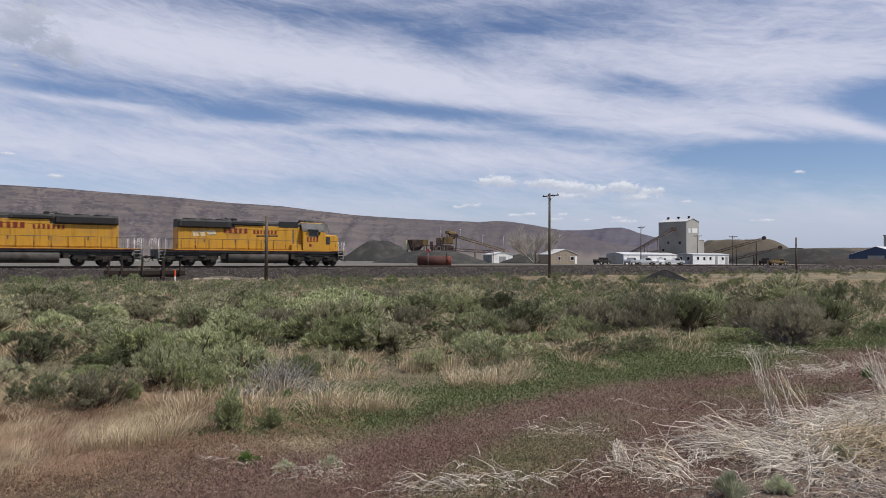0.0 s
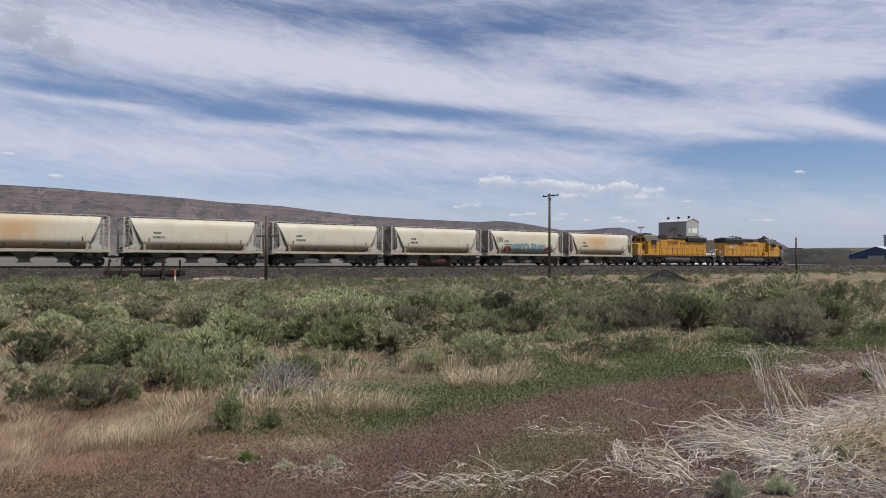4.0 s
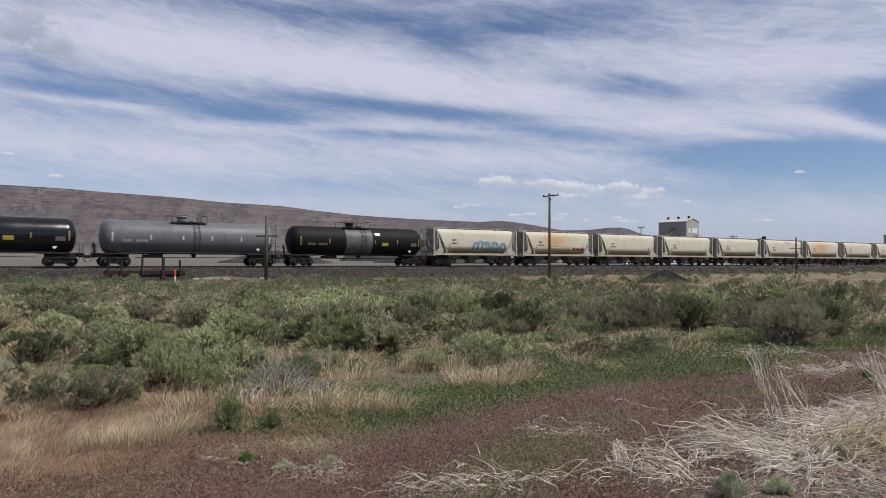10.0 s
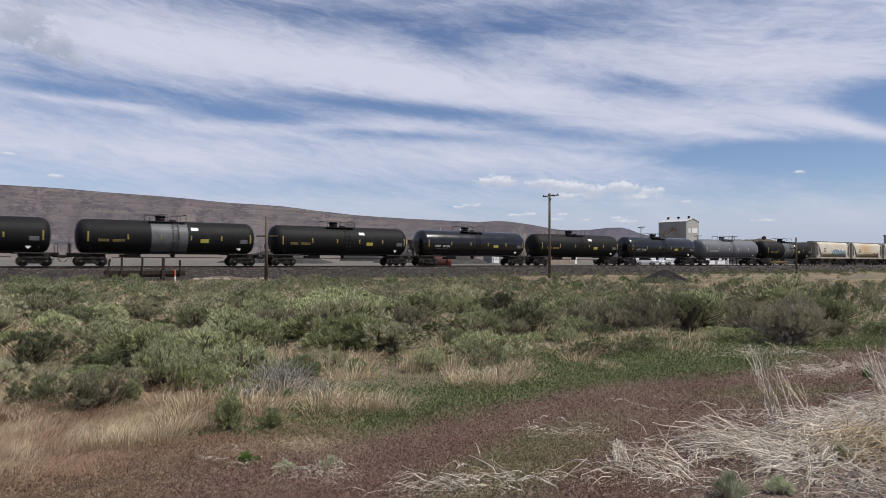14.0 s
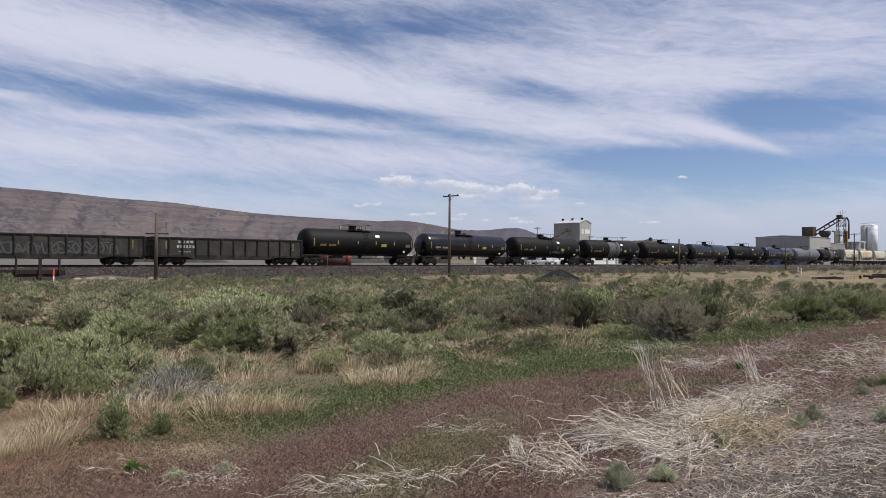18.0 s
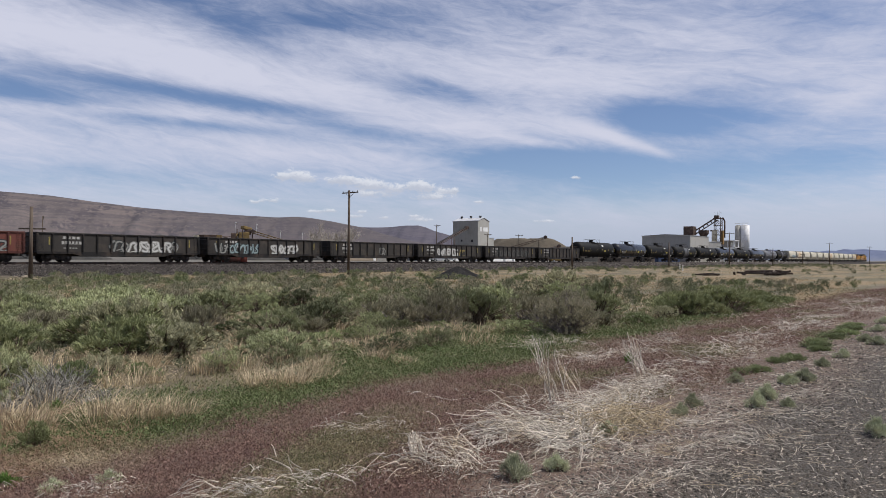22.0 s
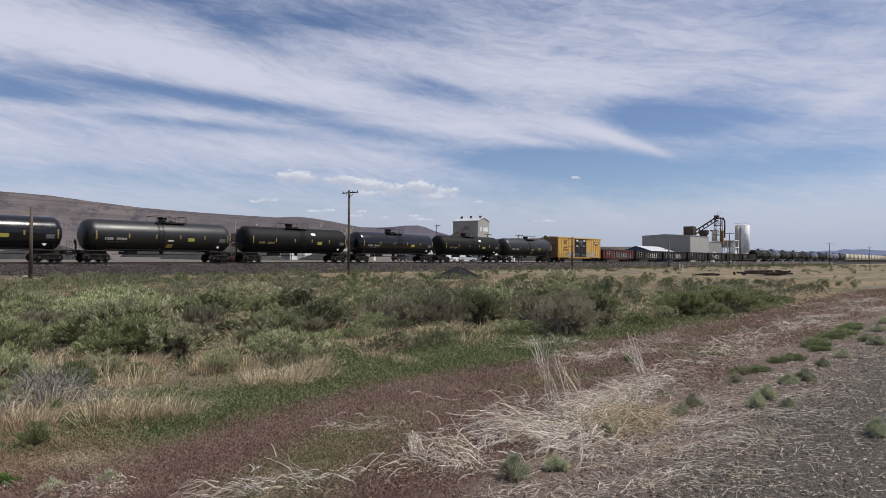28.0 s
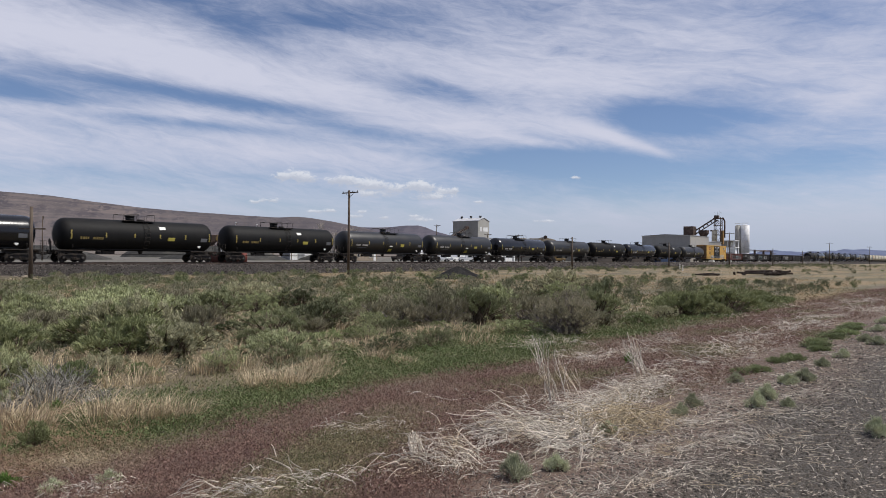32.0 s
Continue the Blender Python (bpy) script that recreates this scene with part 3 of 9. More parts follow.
def hills(name, label, rows, near, far, material, rough, seed, lo=0.0):
    """A range of hills: rows of (azimuth, elevation of the crest) in degrees as seen from the road; it starts at the distance near and crests at far."""
    rng = np.random.default_rng(seed)
    a = np.array(rows, float)[::-1]
    az = np.linspace(a[0, 0], a[-1, 0], 420)
    crest = np.interp(az, a[:, 0], a[:, 1])
    depth = np.linspace(0, 1.35, 46)
    ph = rng.uniform(0, 6.28, 12)
    verts = []
    for d in depth:
        r = near + (far - near) * d
        shape = np.where(d < 1, (0.45 * d + 0.55 * d ** 2.2), 1 - (d - 1) * 1.2)
        high = np.tan(np.radians(crest)) * far * shape
        gully = sum(np.sin(az * k * 1.7 + ph[i] + d * (3 + i) * 1.3 + 1.6 * np.sin(az * 0.9 + i)) / (1 + 0.5 * i) for i, k in enumerate((0.35, 0.8, 1.7, 2.9, 4.1)))
        z = high + rough * gully * min(d, 1) ** 1.5 * max(0.0, 1 - min(d, 1)) * 1.6 * np.clip(crest / 3, 0.2, 1)
        verts.append(np.stack([r * np.cos(np.radians(az)), r * np.sin(np.radians(az)), EYE_Z - 1.2 + lo + np.maximum(z, -2)], -1))
    verts = np.concatenate(verts)
    n = len(az)
    i = (np.arange(len(depth) - 1)[:, None] * n + np.arange(n - 1)).ravel()
    faces = np.stack([i, i + 1, i + n + 1, i + n], -1)
    return solo(name, raw(name, verts, faces, material, True), None, label, "hill", "structure")


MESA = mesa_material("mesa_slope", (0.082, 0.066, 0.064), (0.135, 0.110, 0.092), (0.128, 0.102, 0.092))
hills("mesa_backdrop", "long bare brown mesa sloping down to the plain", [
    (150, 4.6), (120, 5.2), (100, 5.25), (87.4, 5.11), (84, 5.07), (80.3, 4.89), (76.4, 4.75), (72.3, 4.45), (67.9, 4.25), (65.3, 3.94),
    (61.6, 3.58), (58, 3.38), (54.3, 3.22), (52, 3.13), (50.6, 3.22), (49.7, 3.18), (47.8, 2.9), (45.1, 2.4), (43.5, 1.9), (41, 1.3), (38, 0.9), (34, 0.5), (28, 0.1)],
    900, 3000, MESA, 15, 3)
FAR_ROCK = mesa_material("far_butte_slope", (0.080, 0.070, 0.086), (0.115, 0.098, 0.095), (0.108, 0.093, 0.102))
hills("butte_backdrop", "distant dark butte behind the works", [
    (56, 2.0), (50, 2.4), (46.5, 2.45), (44, 2.45), (42.9, 2.5), (41.8, 2.62), (40.7, 2.64), (40.1, 2.5), (39.4, 2.2), (37.7, 1.72), (34.8, 1.25), (32.4, 1.05),
    (28, 0.8), (24, 0.6), (20, 0.3)], 1900, 4000, FAR_ROCK, 30, 9)
# distance haze over the far range is put into its slope colours as blue
HAZED_ROCK = mesa_material("far_range_painted_haze", (0.105, 0.135, 0.215), (0.125, 0.145, 0.20), (0.125, 0.15, 0.225))
hills("range_backdrop", "far mountain range on the horizon, distance haze painted blue-grey", [
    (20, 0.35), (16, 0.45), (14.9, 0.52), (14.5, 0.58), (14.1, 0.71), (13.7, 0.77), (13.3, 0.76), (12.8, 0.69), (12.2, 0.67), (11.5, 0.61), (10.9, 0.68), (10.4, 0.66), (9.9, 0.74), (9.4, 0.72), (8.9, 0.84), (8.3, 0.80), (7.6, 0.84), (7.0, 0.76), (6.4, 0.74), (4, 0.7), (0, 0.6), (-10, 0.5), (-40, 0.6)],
    3200, 4500, HAZED_ROCK, 4, 5)


def build_railway():
    x0, x1 = -420, 1000
    bed = Form().prism([(67.2, -0.55), (69.0, 0.52), (69.6, 0.60), (72.4, 0.60), (73.0, 0.52), (75.4, -0.3)], "x", x0, x1)
    ob = solo("ballast_bed", bed, BALLAST, "grey crushed-stone ballast bank under the track", "ballast", "structure")
    # loose stones on the near shoulder and crown
    rng = np.random.default_rng(5)
    n = 42000
    x = -12 + 420 * rng.random(n) ** 1.8
    y = 66.3 + 3.5 * rng.random(n) ** 1.25
    z = np.interp(y, [66.3, 67.2, 69.0, 69.6, 72], [-0.43, -0.5, 0.52, 0.60, 0.6]) + 0.02
    s = rng.uniform(0.02, 0.07, n) * (0.9 + x / 80)
    base = np.array([(1, 0, 0), (-1, 0, 0), (0, 1, 0), (0, -1, 0), (0, 0, 1), (0, 0, -1)], float)
    tri = np.array([(0, 2, 4), (2, 1, 4), (1, 3, 4), (3, 0, 4), (2, 0, 5), (1, 2, 5), (3, 1, 5), (0, 3, 5)])
    v = base[None] * s[:, None, None] * rng.uniform(0.6, 1.3, (n, 6, 1)) + np.stack([x, y, z], -1)[:, None]
    f = tri[None] + (np.arange(n) * 6)[:, None, None]
    tagged(new("ballast_stones", raw("ballast_stones", v.reshape(-1, 3), f.reshape(-1, 3), STONE)),
           "loose grey crushed stone spilling down the bank", "gravel", "", "stuff")
    prof = [(-0.07, 0), (0.07, 0), (0.07, 0.02), (0.015, 0.045), (0.015, 0.125), (0.036, 0.135), (0.036, 0.168), (0.028, 0.175),
            (-0.028, 0.175), (-0.036, 0.168), (-0.036, 0.135), (-0.015, 0.125), (-0.015, 0.045), (-0.07, 0.02)]
    for side in (-0.7525, 0.7525):
        rail = Form().prism([(TRACK_Y + side + u, RAIL_Z - 0.175 + w) for u, w in prof], "x", x0, x1)
        solo("rail", rail, RAIL_SIDE, "worn steel rail with a rusty web", "rail", "structure")
        head = Form().box(((x0 + x1) / 2, TRACK_Y + side, RAIL_Z + 0.001), (x1 - x0, 0.05, 0.004))
        solo("rail_head", head, STEEL, "polished running surface of the rail", "rail", "structure")
    tie = Form().box((0, 0, 0), (0.23, 2.6, 0.18), 0.012).mesh("tie", TIE_WOOD)
    for i in range(300):
        part("tie", tie, None, ob, at=pose(-16 + i * 0.56, TRACK_Y + random.uniform(-0.03, 0.03), 0.585, rz=random.uniform(-0.6, 0.6)))
    more = Form()
    for i in range(1300):
        xx = -16 + (300 + i) * 0.56 if i < 1000 else -16 - (i - 999) * 0.56
        more.box((xx, TRACK_Y, 0.585), (0.23, 2.6, 0.18))
    far = part("ties_far", more, TIE_WOOD, ob)
    far["kind"] = "stuff"


build_railway()

# ---------------------------------------------------------------- rolling stock: x forward, z up from the rail head, -y faces the road
def wheelset(parent, x, r=0.457, gauge=0.7525):
    for s in (-1, 1):
        y = s * gauge
        part("wheel", Form().tube((x, y - 0.06, r), (x, y + 0.06, r), r, 24).tube((x, y + s * 0.06, r), (x, y + s * 0.075, r), r * 0.75, 20, r * 0.70)
             .tube((x, y + s * 0.06, r), (x, y + s * 0.17, r), 0.13, 12), UNDER, parent)
    part("axle", Form().tube((x, -0.75, r), (x, 0.75, r), 0.08, 10), UNDER, parent)


def bogie(car, x, base=1.78, r=0.457):
    """A three-piece freight truck."""
    b = part("truck", Form().box((x, 0, 0.62), (0.42, 2.0, 0.26), 0.03).tube((x, 0, 0.7), (x, 0, 0.95), 0.2, 12), UNDER, car)
    for s in (-1, 1):
        y = s * 1.0
        outline = [(x - base / 2 - 0.22, 0.40), (x - base / 2 - 0.22, 0.62), (x - base / 2 + 0.12, 0.70), (x - 0.4, 0.86), (x + 0.4, 0.86), (x + base / 2 - 0.12, 0.70),
                   (x + base / 2 + 0.22, 0.62), (x + base / 2 + 0.22, 0.40), (x + base / 2 - 0.2, 0.42), (x + 0.42, 0.24), (x - 0.42, 0.24), (x - base / 2 + 0.2, 0.42)]
        part("side_frame", Form().prism(outline, "y", y - 0.07, y + 0.07), UNDER, b)
        part("spring_nest", Form().tube((x - 0.16, y + s * 0.03, 0.28), (x - 0.16, y + s * 0.03, 0.6), 0.09, 8).tube((x + 0.05, y + s * 0.03, 0.28), (x + 0.05, y + s * 0.03, 0.6), 0.09, 8)
             .tube((x + 0.24, y + s * 0.03, 0.28), (x + 0.24, y + s * 0.03, 0.6), 0.08, 8), UNDER, b)
        for q in (-base / 2, base / 2):
            part("bearing_cap", Form().tube((x + q, y, r), (x + q, y + s * 0.14, r), 0.11, 12), TANK_GREY, b)
    for q in (-base / 2, base / 2):
        wheelset(b, x + q, r)
    return b


def coupler(car, x, s, z=0.87):
    c = part("coupler", Form().box((x - s * 0.35, 0, z), (0.7, 0.16, 0.16), 0.02).box((x - s * 0.02, 0.03, z), (0.26, 0.30, 0.30), 0.05), UNDER, car)
    part("air_hose", Form().path([(x - s * 0.35, -0.35, z - 0.05), (x - s * 0.15, -0.36, z - 0.38), (x, -0.3, z - 0.5)], 0.03), RUBBER, car)
    return c


def ladder(car, x, y, z0, z1, width=0.42, along="x", mat=None, rungs=6, name="ladder"):
    f = Form()
    for q in (-width / 2, width / 2):
        p = (x + q, y) if along == "x" else (x, y + q)
        f.tube((*p, z0), (*p, z1), 0.016, 6)
    for i in range(rungs):
        z = z0 + (z1 - z0) * (i + 0.5) / rungs
        a, b = ((x - width / 2, y, z), (x + width / 2, y, z)) if along == "x" else ((x, y - width / 2, z), (x, y + width / 2, z))
        f.tube(a, b, 0.013, 5)
    return part(name, f, mat or UNDER, car)


def bars(x0, x1, z0, z1, count, place, thick=0.004, seed=0, fill=0.72):
    """Lettering that cannot be read: a row of upright bars on the surface given by place(x, z) -> (y, z)."""
    rng = random.Random(seed)
    w = (x1 - x0) / count
    zb = z0 + (z1 - z0) * 0.05
    vs, fs, last = [], [], None
    for i in range(count):
        a = x0 + i * w
        b = a + w * fill * rng.uniform(0.75, 1.05)
        k = len(vs)
        vs += [(x, *place(x, z)) for z in (z0, zb, z1) for x in (a, b)]
        fs += [(k, k + 1, k + 3, k + 2), (k + 2, k + 3, k + 5, k + 4)]
        if last is not None:
            fs.append((last + 1, k, k + 2, last + 3))
        last = k
    return Form().put(vs, fs)


def patch(x0, x1, z0, z1, place, nx=1, nz=3):
    """A thin painted area that follows the surface place(x, z) -> (y, z)."""
    f = Form()
    vs = []
    for j in range(nz + 1):
        for i in range(nx + 1):
            x = x0 + (x1 - x0) * i / nx
            y, z = place(x, z0 + (z1 - z0) * j / nz)
            vs.append((x, y, z))
    fs = [(j * (nx + 1) + i, j * (nx + 1) + i + 1, (j + 1) * (nx + 1) + i + 1, (j + 1) * (nx + 1) + i) for j in range(nz) for i in range(nx)]
    return f.put(vs, fs, True)


def scrawl(x0, x1, z0, z1, place, count, seed, wobble=0.25):
    """Sprayed letter shapes that cannot be read: leaning rounded blocks with notches, laid on the surface."""
    rng = random.Random(seed)
    f = Form()
    w = (x1 - x0) / count
    for i in range(count):
        a, b = x0 + (i - 0.08) * w, x0 + (i + 0.98) * w
        lean = rng.uniform(-0.2, 0.3) * w
        top, bot = z1 - rng.random() * wobble * (z1 - z0), z0 + rng.random() * wobble * (z1 - z0)
        n = 5
        for k in range(rng.choice((2, 3))):
            aa = a + (b - a) * (k / 3 + rng.uniform(-0.03, 0.05))
            bb = aa + (b - a) * rng.uniform(0.22, 0.36)
            pts = []
            for j in range(n + 1):
                t = j / n
                z = bot + (top - bot) * t
                y, zz = place(aa, z)
                pts.append(((aa + lean * t + 0.05 * math.sin(t * 5 + i), y, zz), (bb + lean * t + 0.07 * math.sin(t * 4 + i * 2 + k), y, zz)))
            vs = [q for p in pts for q in p]
            f.put(vs, [(2 * j, 2 * j + 1, 2 * j + 3, 2 * j + 2) for j in range(n)])
        z = bot + (top - bot) * rng.choice((0.12, 0.5, 0.86))
        h = (top - bot) * 0.11
        y0, za = place(a, z - h)
        y1, zb = place(a, z + h)
        f.put([(a, y0, za), (b, y0, za), (b + lean * 0.4, y1, zb), (a + lean * 0.4, y1, zb)], [(0, 1, 2, 3)])
    return f


STROKES = (((0.9, 0.9), (0.3, 1.0), (0.05, 0.6), (0.15, 0.1), (0.7, 0.0), (0.95, 0.25)), ((0.1, 0.0), (0.15, 1.0), (0.7, 0.95), (0.9, 0.7), (0.5, 0.45), (0.95, 0.0)),
           ((0.05, 0.0), (0.2, 0.9), (0.5, 1.0), (0.8, 0.9), (0.95, 0.0)), ((0.9, 0.85), (0.4, 1.0), (0.1, 0.75), (0.8, 0.4), (0.85, 0.1), (0.1, 0.05)),
           ((0.1, 1.0), (0.05, 0.2), (0.4, 0.0), (0.8, 0.1), (0.95, 1.0)), ((0.1, 0.0), (0.2, 1.0), (0.8, 0.1), (0.9, 1.0)), ((0.5, 1.0), (0.1, 0.6), (0.4, 0.0), (0.9, 0.4), (0.5, 1.0)))


def ribbon(f, pts, width, place, proud):
    """A painted stroke along points of (x, z), laid a little proud of the surface."""
    fine = [(pts[k][0] + (pts[k + 1][0] - pts[k][0]) * j / 4, pts[k][1] + (pts[k + 1][1] - pts[k][1]) * j / 4) for k in range(len(pts) - 1) for j in range(4)] + [pts[-1]]
    fine = [fine[0]] + [((fine[k - 1][0] + 2 * fine[k][0] + fine[k + 1][0]) / 4, (fine[k - 1][1] + 2 * fine[k][1] + fine[k + 1][1]) / 4) for k in range(1, len(fine) - 1)] + [fine[-1]]
    vs = []
    for k, (x, z) in enumerate(fine):
        (ax, az), (bx, bz) = fine[max(k - 1, 0)], fine[min(k + 1, len(fine) - 1)]
        d = math.hypot(bx - ax, bz - az) or 1.0
        nx, nz = -(bz - az) / d * width / 2, (bx - ax) / d * width / 2
        for s in (1, -1):
            y, zz = place(x + s * nx, z + s * nz)
            vs.append((x + s * nx, y - proud, zz))
    f.put(vs, [(2 * k, 2 * k + 1, 2 * k + 3, 2 * k + 2) for k in range(len(fine) - 1)])


def spray(car, x0, x1, z0, z1, place, count, seed, fill, line, label):
    """Swollen sprayed strokes that spell nothing, each with a darker outline behind."""
    rng = random.Random(seed)
    w = (x1 - x0) / count
    last = -1
    for i in range(count):
        kind = rng.choice([k for k in range(len(STROKES)) if k != last])
        last = kind
        flip, turn = rng.random() < 0.6, rng.random() < 0.6
        lean, up = rng.uniform(-0.3, 0.4) * w, rng.uniform(-0.1, 0.1) * (z1 - z0)
        pts = [(x0 + i * w + (-0.2 + 1.4 * (1 - a if flip else a)) * w + lean * b, z0 + up + (0.08 + 0.84 * (1 - b if turn else b)) * (z1 - z0)) for a, b in STROKES[kind]]
        cut = [(x0 + (i + rng.uniform(-0.3, 0.5)) * w, z0 + rng.uniform(0, 1) * (z1 - z0)), (x0 + (i + rng.uniform(0.6, 1.4)) * w, z0 + rng.uniform(0, 1) * (z1 - z0))]
        back, front = Form(), Form()
        ribbon(back, pts, 0.5 * w, place, 0.006 + 0.002 * (i % 3))
        ribbon(front, pts, 0.24 * w, place, 0.007 + 0.002 * (i % 3))
        ribbon(front, cut, 0.13 * w, place, 0.0135)
        letter = part("graffiti_outline", back, line, car, label)
        part("graffiti", front, fill, letter)


# ---- diesel locomotive
def locomotive(name, label, seed):
    car = thing(name, label, "locomotive", "locomotives")
    flat = lambda y: (lambda x, z: (y, z))
    part("underframe", Form().box((0, 0, 1.46), (19.4, 2.7, 0.30), 0.03).box((0, 0, 1.18), (18, 1.9, 0.35), 0.04), LOCO_GREY, car)
    part("sill_stripe", Form().box((0, -1.452, 1.535), (19.4, 0.012, 0.03)).box((0, 1.452, 1.535), (19.4, 0.012, 0.03)), RED_PAINT, car, "red stripe along the sill")
    part("walkway", Form().box((0, 0, 1.60), (19.5, 2.9, 0.10), 0.015), YELLOW, car)
    tank = []
    for x in (-3.0, -2.95, 3.3, 3.35):
        k = 0.06 if abs(x - 0.18) > 3.16 else 0.0
        tank.append([(x, y * (1 - k), z) for y, z in ((-1.2, 0.42), (-1.36, 0.6), (-1.42, 0.82), (-1.40, 1.05), (-1.28, 1.22), (1.28, 1.22), (1.40, 1.05), (1.42, 0.82), (1.36, 0.6), (1.2, 0.42), (0.9, 0.3), (-0.9, 0.3))])
    part("fuel_tank", Form().loft(tank), TANK_GREY, car, "dull grey rounded fuel tank")
    for x in (-3.5, 3.85):
        for s in (-1.2, 1.2):
            part("tank_bracket", Form().box((x, s, 0.95), (0.5, 0.2, 0.5), 0.03), UNDER, car)
    part("air_reservoir", Form().tube((-3.0, -1.2, 1.34), (3.0, -1.2, 1.34), 0.11, 10), TANK_GREY, car)
    # long hood: lower yellow body and dark upper works
    part("long_hood", Form().box((-1.45, 0, 2.72), (12.75, 1.86, 2.16), 0.05), YELLOW, car)
    part("hood_shoulder", Form().box((1.28, 0, 3.92), (7.1, 1.90, 0.44), 0.04), YELLOW, car)
    part("hood_top", Form().loft([[(x, y, z) for y, z in ((-0.93, 3.76), (-0.93, 4.36), (-0.72, 4.60), (0.72, 4.60), (0.93, 4.36), (0.93, 3.76))] for x in (-7.8, 4.88)], smooth=False), HOOD_DARK, car)
    part("radiator_section", Form().loft([[(x, y, z) for y, z in ((-0.95, 3.74), (-1.18, 3.92), (-1.20, 4.40), (-1.0, 4.56), (1.0, 4.56), (1.20, 4.40), (1.18, 3.92), (0.95, 3.74))] for x in (-7.7, -2.7)], smooth=False), HOOD_DARK, car)
    for s in (-1, 1):
        for k in range(2):
            part("radiator_grille", Form().box((-6.4 + k * 2.25, s * 1.205, 4.13), (2.18, 0.03, 0.5), 0.01), GRILLE, car)
        part("dynamic_brake_blister", Form().loft([[(x, s * y, z) for y, z in ((0.9, 4.12), (1.08, 4.2), (1.08, 4.44), (0.7, 4.6), (0.5, 4.5))] for x in (-2.5, 0.75)], smooth=False), HOOD_DARK, car)
        part("brake_grille", Form().box((-0.9, s * 1.09, 4.33), (2.9, 0.025, 0.2)), GRILLE, car)
        part("inertial_filter", Form().box((3.48, s * 0.955, 4.36), (2.12, 0.06, 0.62), 0.01), GRILLE, car)
        part("hood_seam", Form().box((4.0, s * 0.95, 2.95), (0.12, 0.035, 1.9)), LOCO_GREY, car)
        for k in range(3):
            part("door_latch", Form().box((-5.3 + k * 3.1, s * 0.955, 2.5), (0.1, 0.02, 0.3)), LOCO_GREY, car)
        for k in range(11):
            part("hood_door", Form().box((-6.8 + k * 1.05, s * 0.937, 2.72), (0.92, 0.02, 1.85), 0.008), YELLOW, car)
        part("battery_box", Form().box((4.2, s * 1.15, 1.95), (1.1, 0.55, 0.62), 0.03), YELLOW, car)
    for x in (-6.5, -4.9, -3.3):
        part("radiator_fan", Form().tube((x, 0, 4.55), (x, 0, 4.72), 0.66, 20), HOOD_DARK, car)
    for x in (-0.7, 1.0):
        part("brake_fan", Form().tube((x, 0, 4.52), (x, 0, 4.66), 0.60, 20), HOOD_DARK, car)
    part("exhaust_stack", Form().box((-2.05, 0, 4.68), (0.42, 0.8, 0.34), 0.03), UNDER, car)
    part("air_horn", Form().box((-2.5, 0, 4.78), (0.1, 0.6, 0.06)).tube((-2.5, -0.2, 4.83), (-2.1, -0.2, 4.85), 0.03, 8, 0.09).tube((-2.5, 0.2, 4.83), (-2.9, 0.2, 4.85), 0.03, 8, 0.09), LOCO_GREY, car)
    # cab and nose
    cabf = Form().loft([[(x, y, z) for y, z in ((-1.46, 1.65), (-1.46, 3.72), (-0.95, 4.55), (-0.5, 4.70), (0.5, 4.70), (0.95, 4.55), (1.46, 3.72), (1.46, 1.65))] for x in (4.92, 7.5)], smooth=False)
    cab = part("cab", cabf, YELLOW, car)
    for s in (-1, 1):
        part("roof_slope", Form().loft([[(x, s * y, z) for y, z in ((1.50, 3.70), (0.97, 4.59), (0.93, 4.56), (1.44, 3.68))] for x in (4.85, 7.95)], smooth=False), LOCO_GREY, cab)
        part("side_window", Form().box((6.1, s * 1.465, 3.5), (1.05, 0.03, 0.62), 0.01), GLASS, cab, "dark sliding cab window")
        part("window_frame", Form().box((6.1, s * 1.46, 3.83), (1.2, 0.05, 0.05)).box((6.1, s * 1.46, 3.17), (1.2, 0.05, 0.05)).box((6.1, s * 1.46, 3.5), (0.05, 0.05, 0.66)), LOCO_GREY, cab)
        part("sun_visor", Form().box((6.1, s * 1.62, 3.9), (1.3, 0.34, 0.03), 0.01), LOCO_GREY, cab)
        part("mirror", Form().box((6.75, s * 1.62, 3.5), (0.05, 0.28, 0.4)), LOCO_GREY, cab)
        part("cab_number", bars(5.35, 6.8, 2.58, 3.12, 4, flat(s * 1.468), seed=3, fill=0.62), RED_PAINT, cab, "dark red number bars")
    part("roof", Form().box((6.35, 0, 4.71), (3.1, 1.2, 0.06), 0.02), LOCO_GREY, cab)
    part("air_conditioner", Form().box((6.1, 0, 4.86), (1.1, 0.9, 0.24), 0.06), LOCO_GREY, cab)
    part("antenna_dome", Form().tube((5.3, 0, 4.74), (5.3, 0, 4.98), 0.35, 14, 0.22), LOCO_GREY, cab)
    for s in (-1, 1):
        part("cab_emblem", Form().tube((5.75, s * 1.475, 2.2), (5.75, s * 1.463, 2.2), 0.17, 12), RED_PAINT, cab)
        part("number_board", Form().box((8.05, s * 0.99, 2.75), (0.5, 0.03, 0.8), 0.01), HOOD_DARK, cab)
    for s in (-0.45, 0.45):
        part("windshield", Form().box((7.515, s, 3.95), (0.03, 0.7, 0.55), 0.01), GLASS, cab)
    nose = part("short_hood", Form().loft([[(x, y, z) for y, z in ((-0.98, 1.65), (-0.98, z1 - 0.12), (-0.8, z1), (0.8, z1), (0.98, z1 - 0.12), (0.98, 1.65))] for x, z1 in ((7.51, 3.44), (9.1, 3.36), (9.26, 3.22))], smooth=False), YELLOW, car)
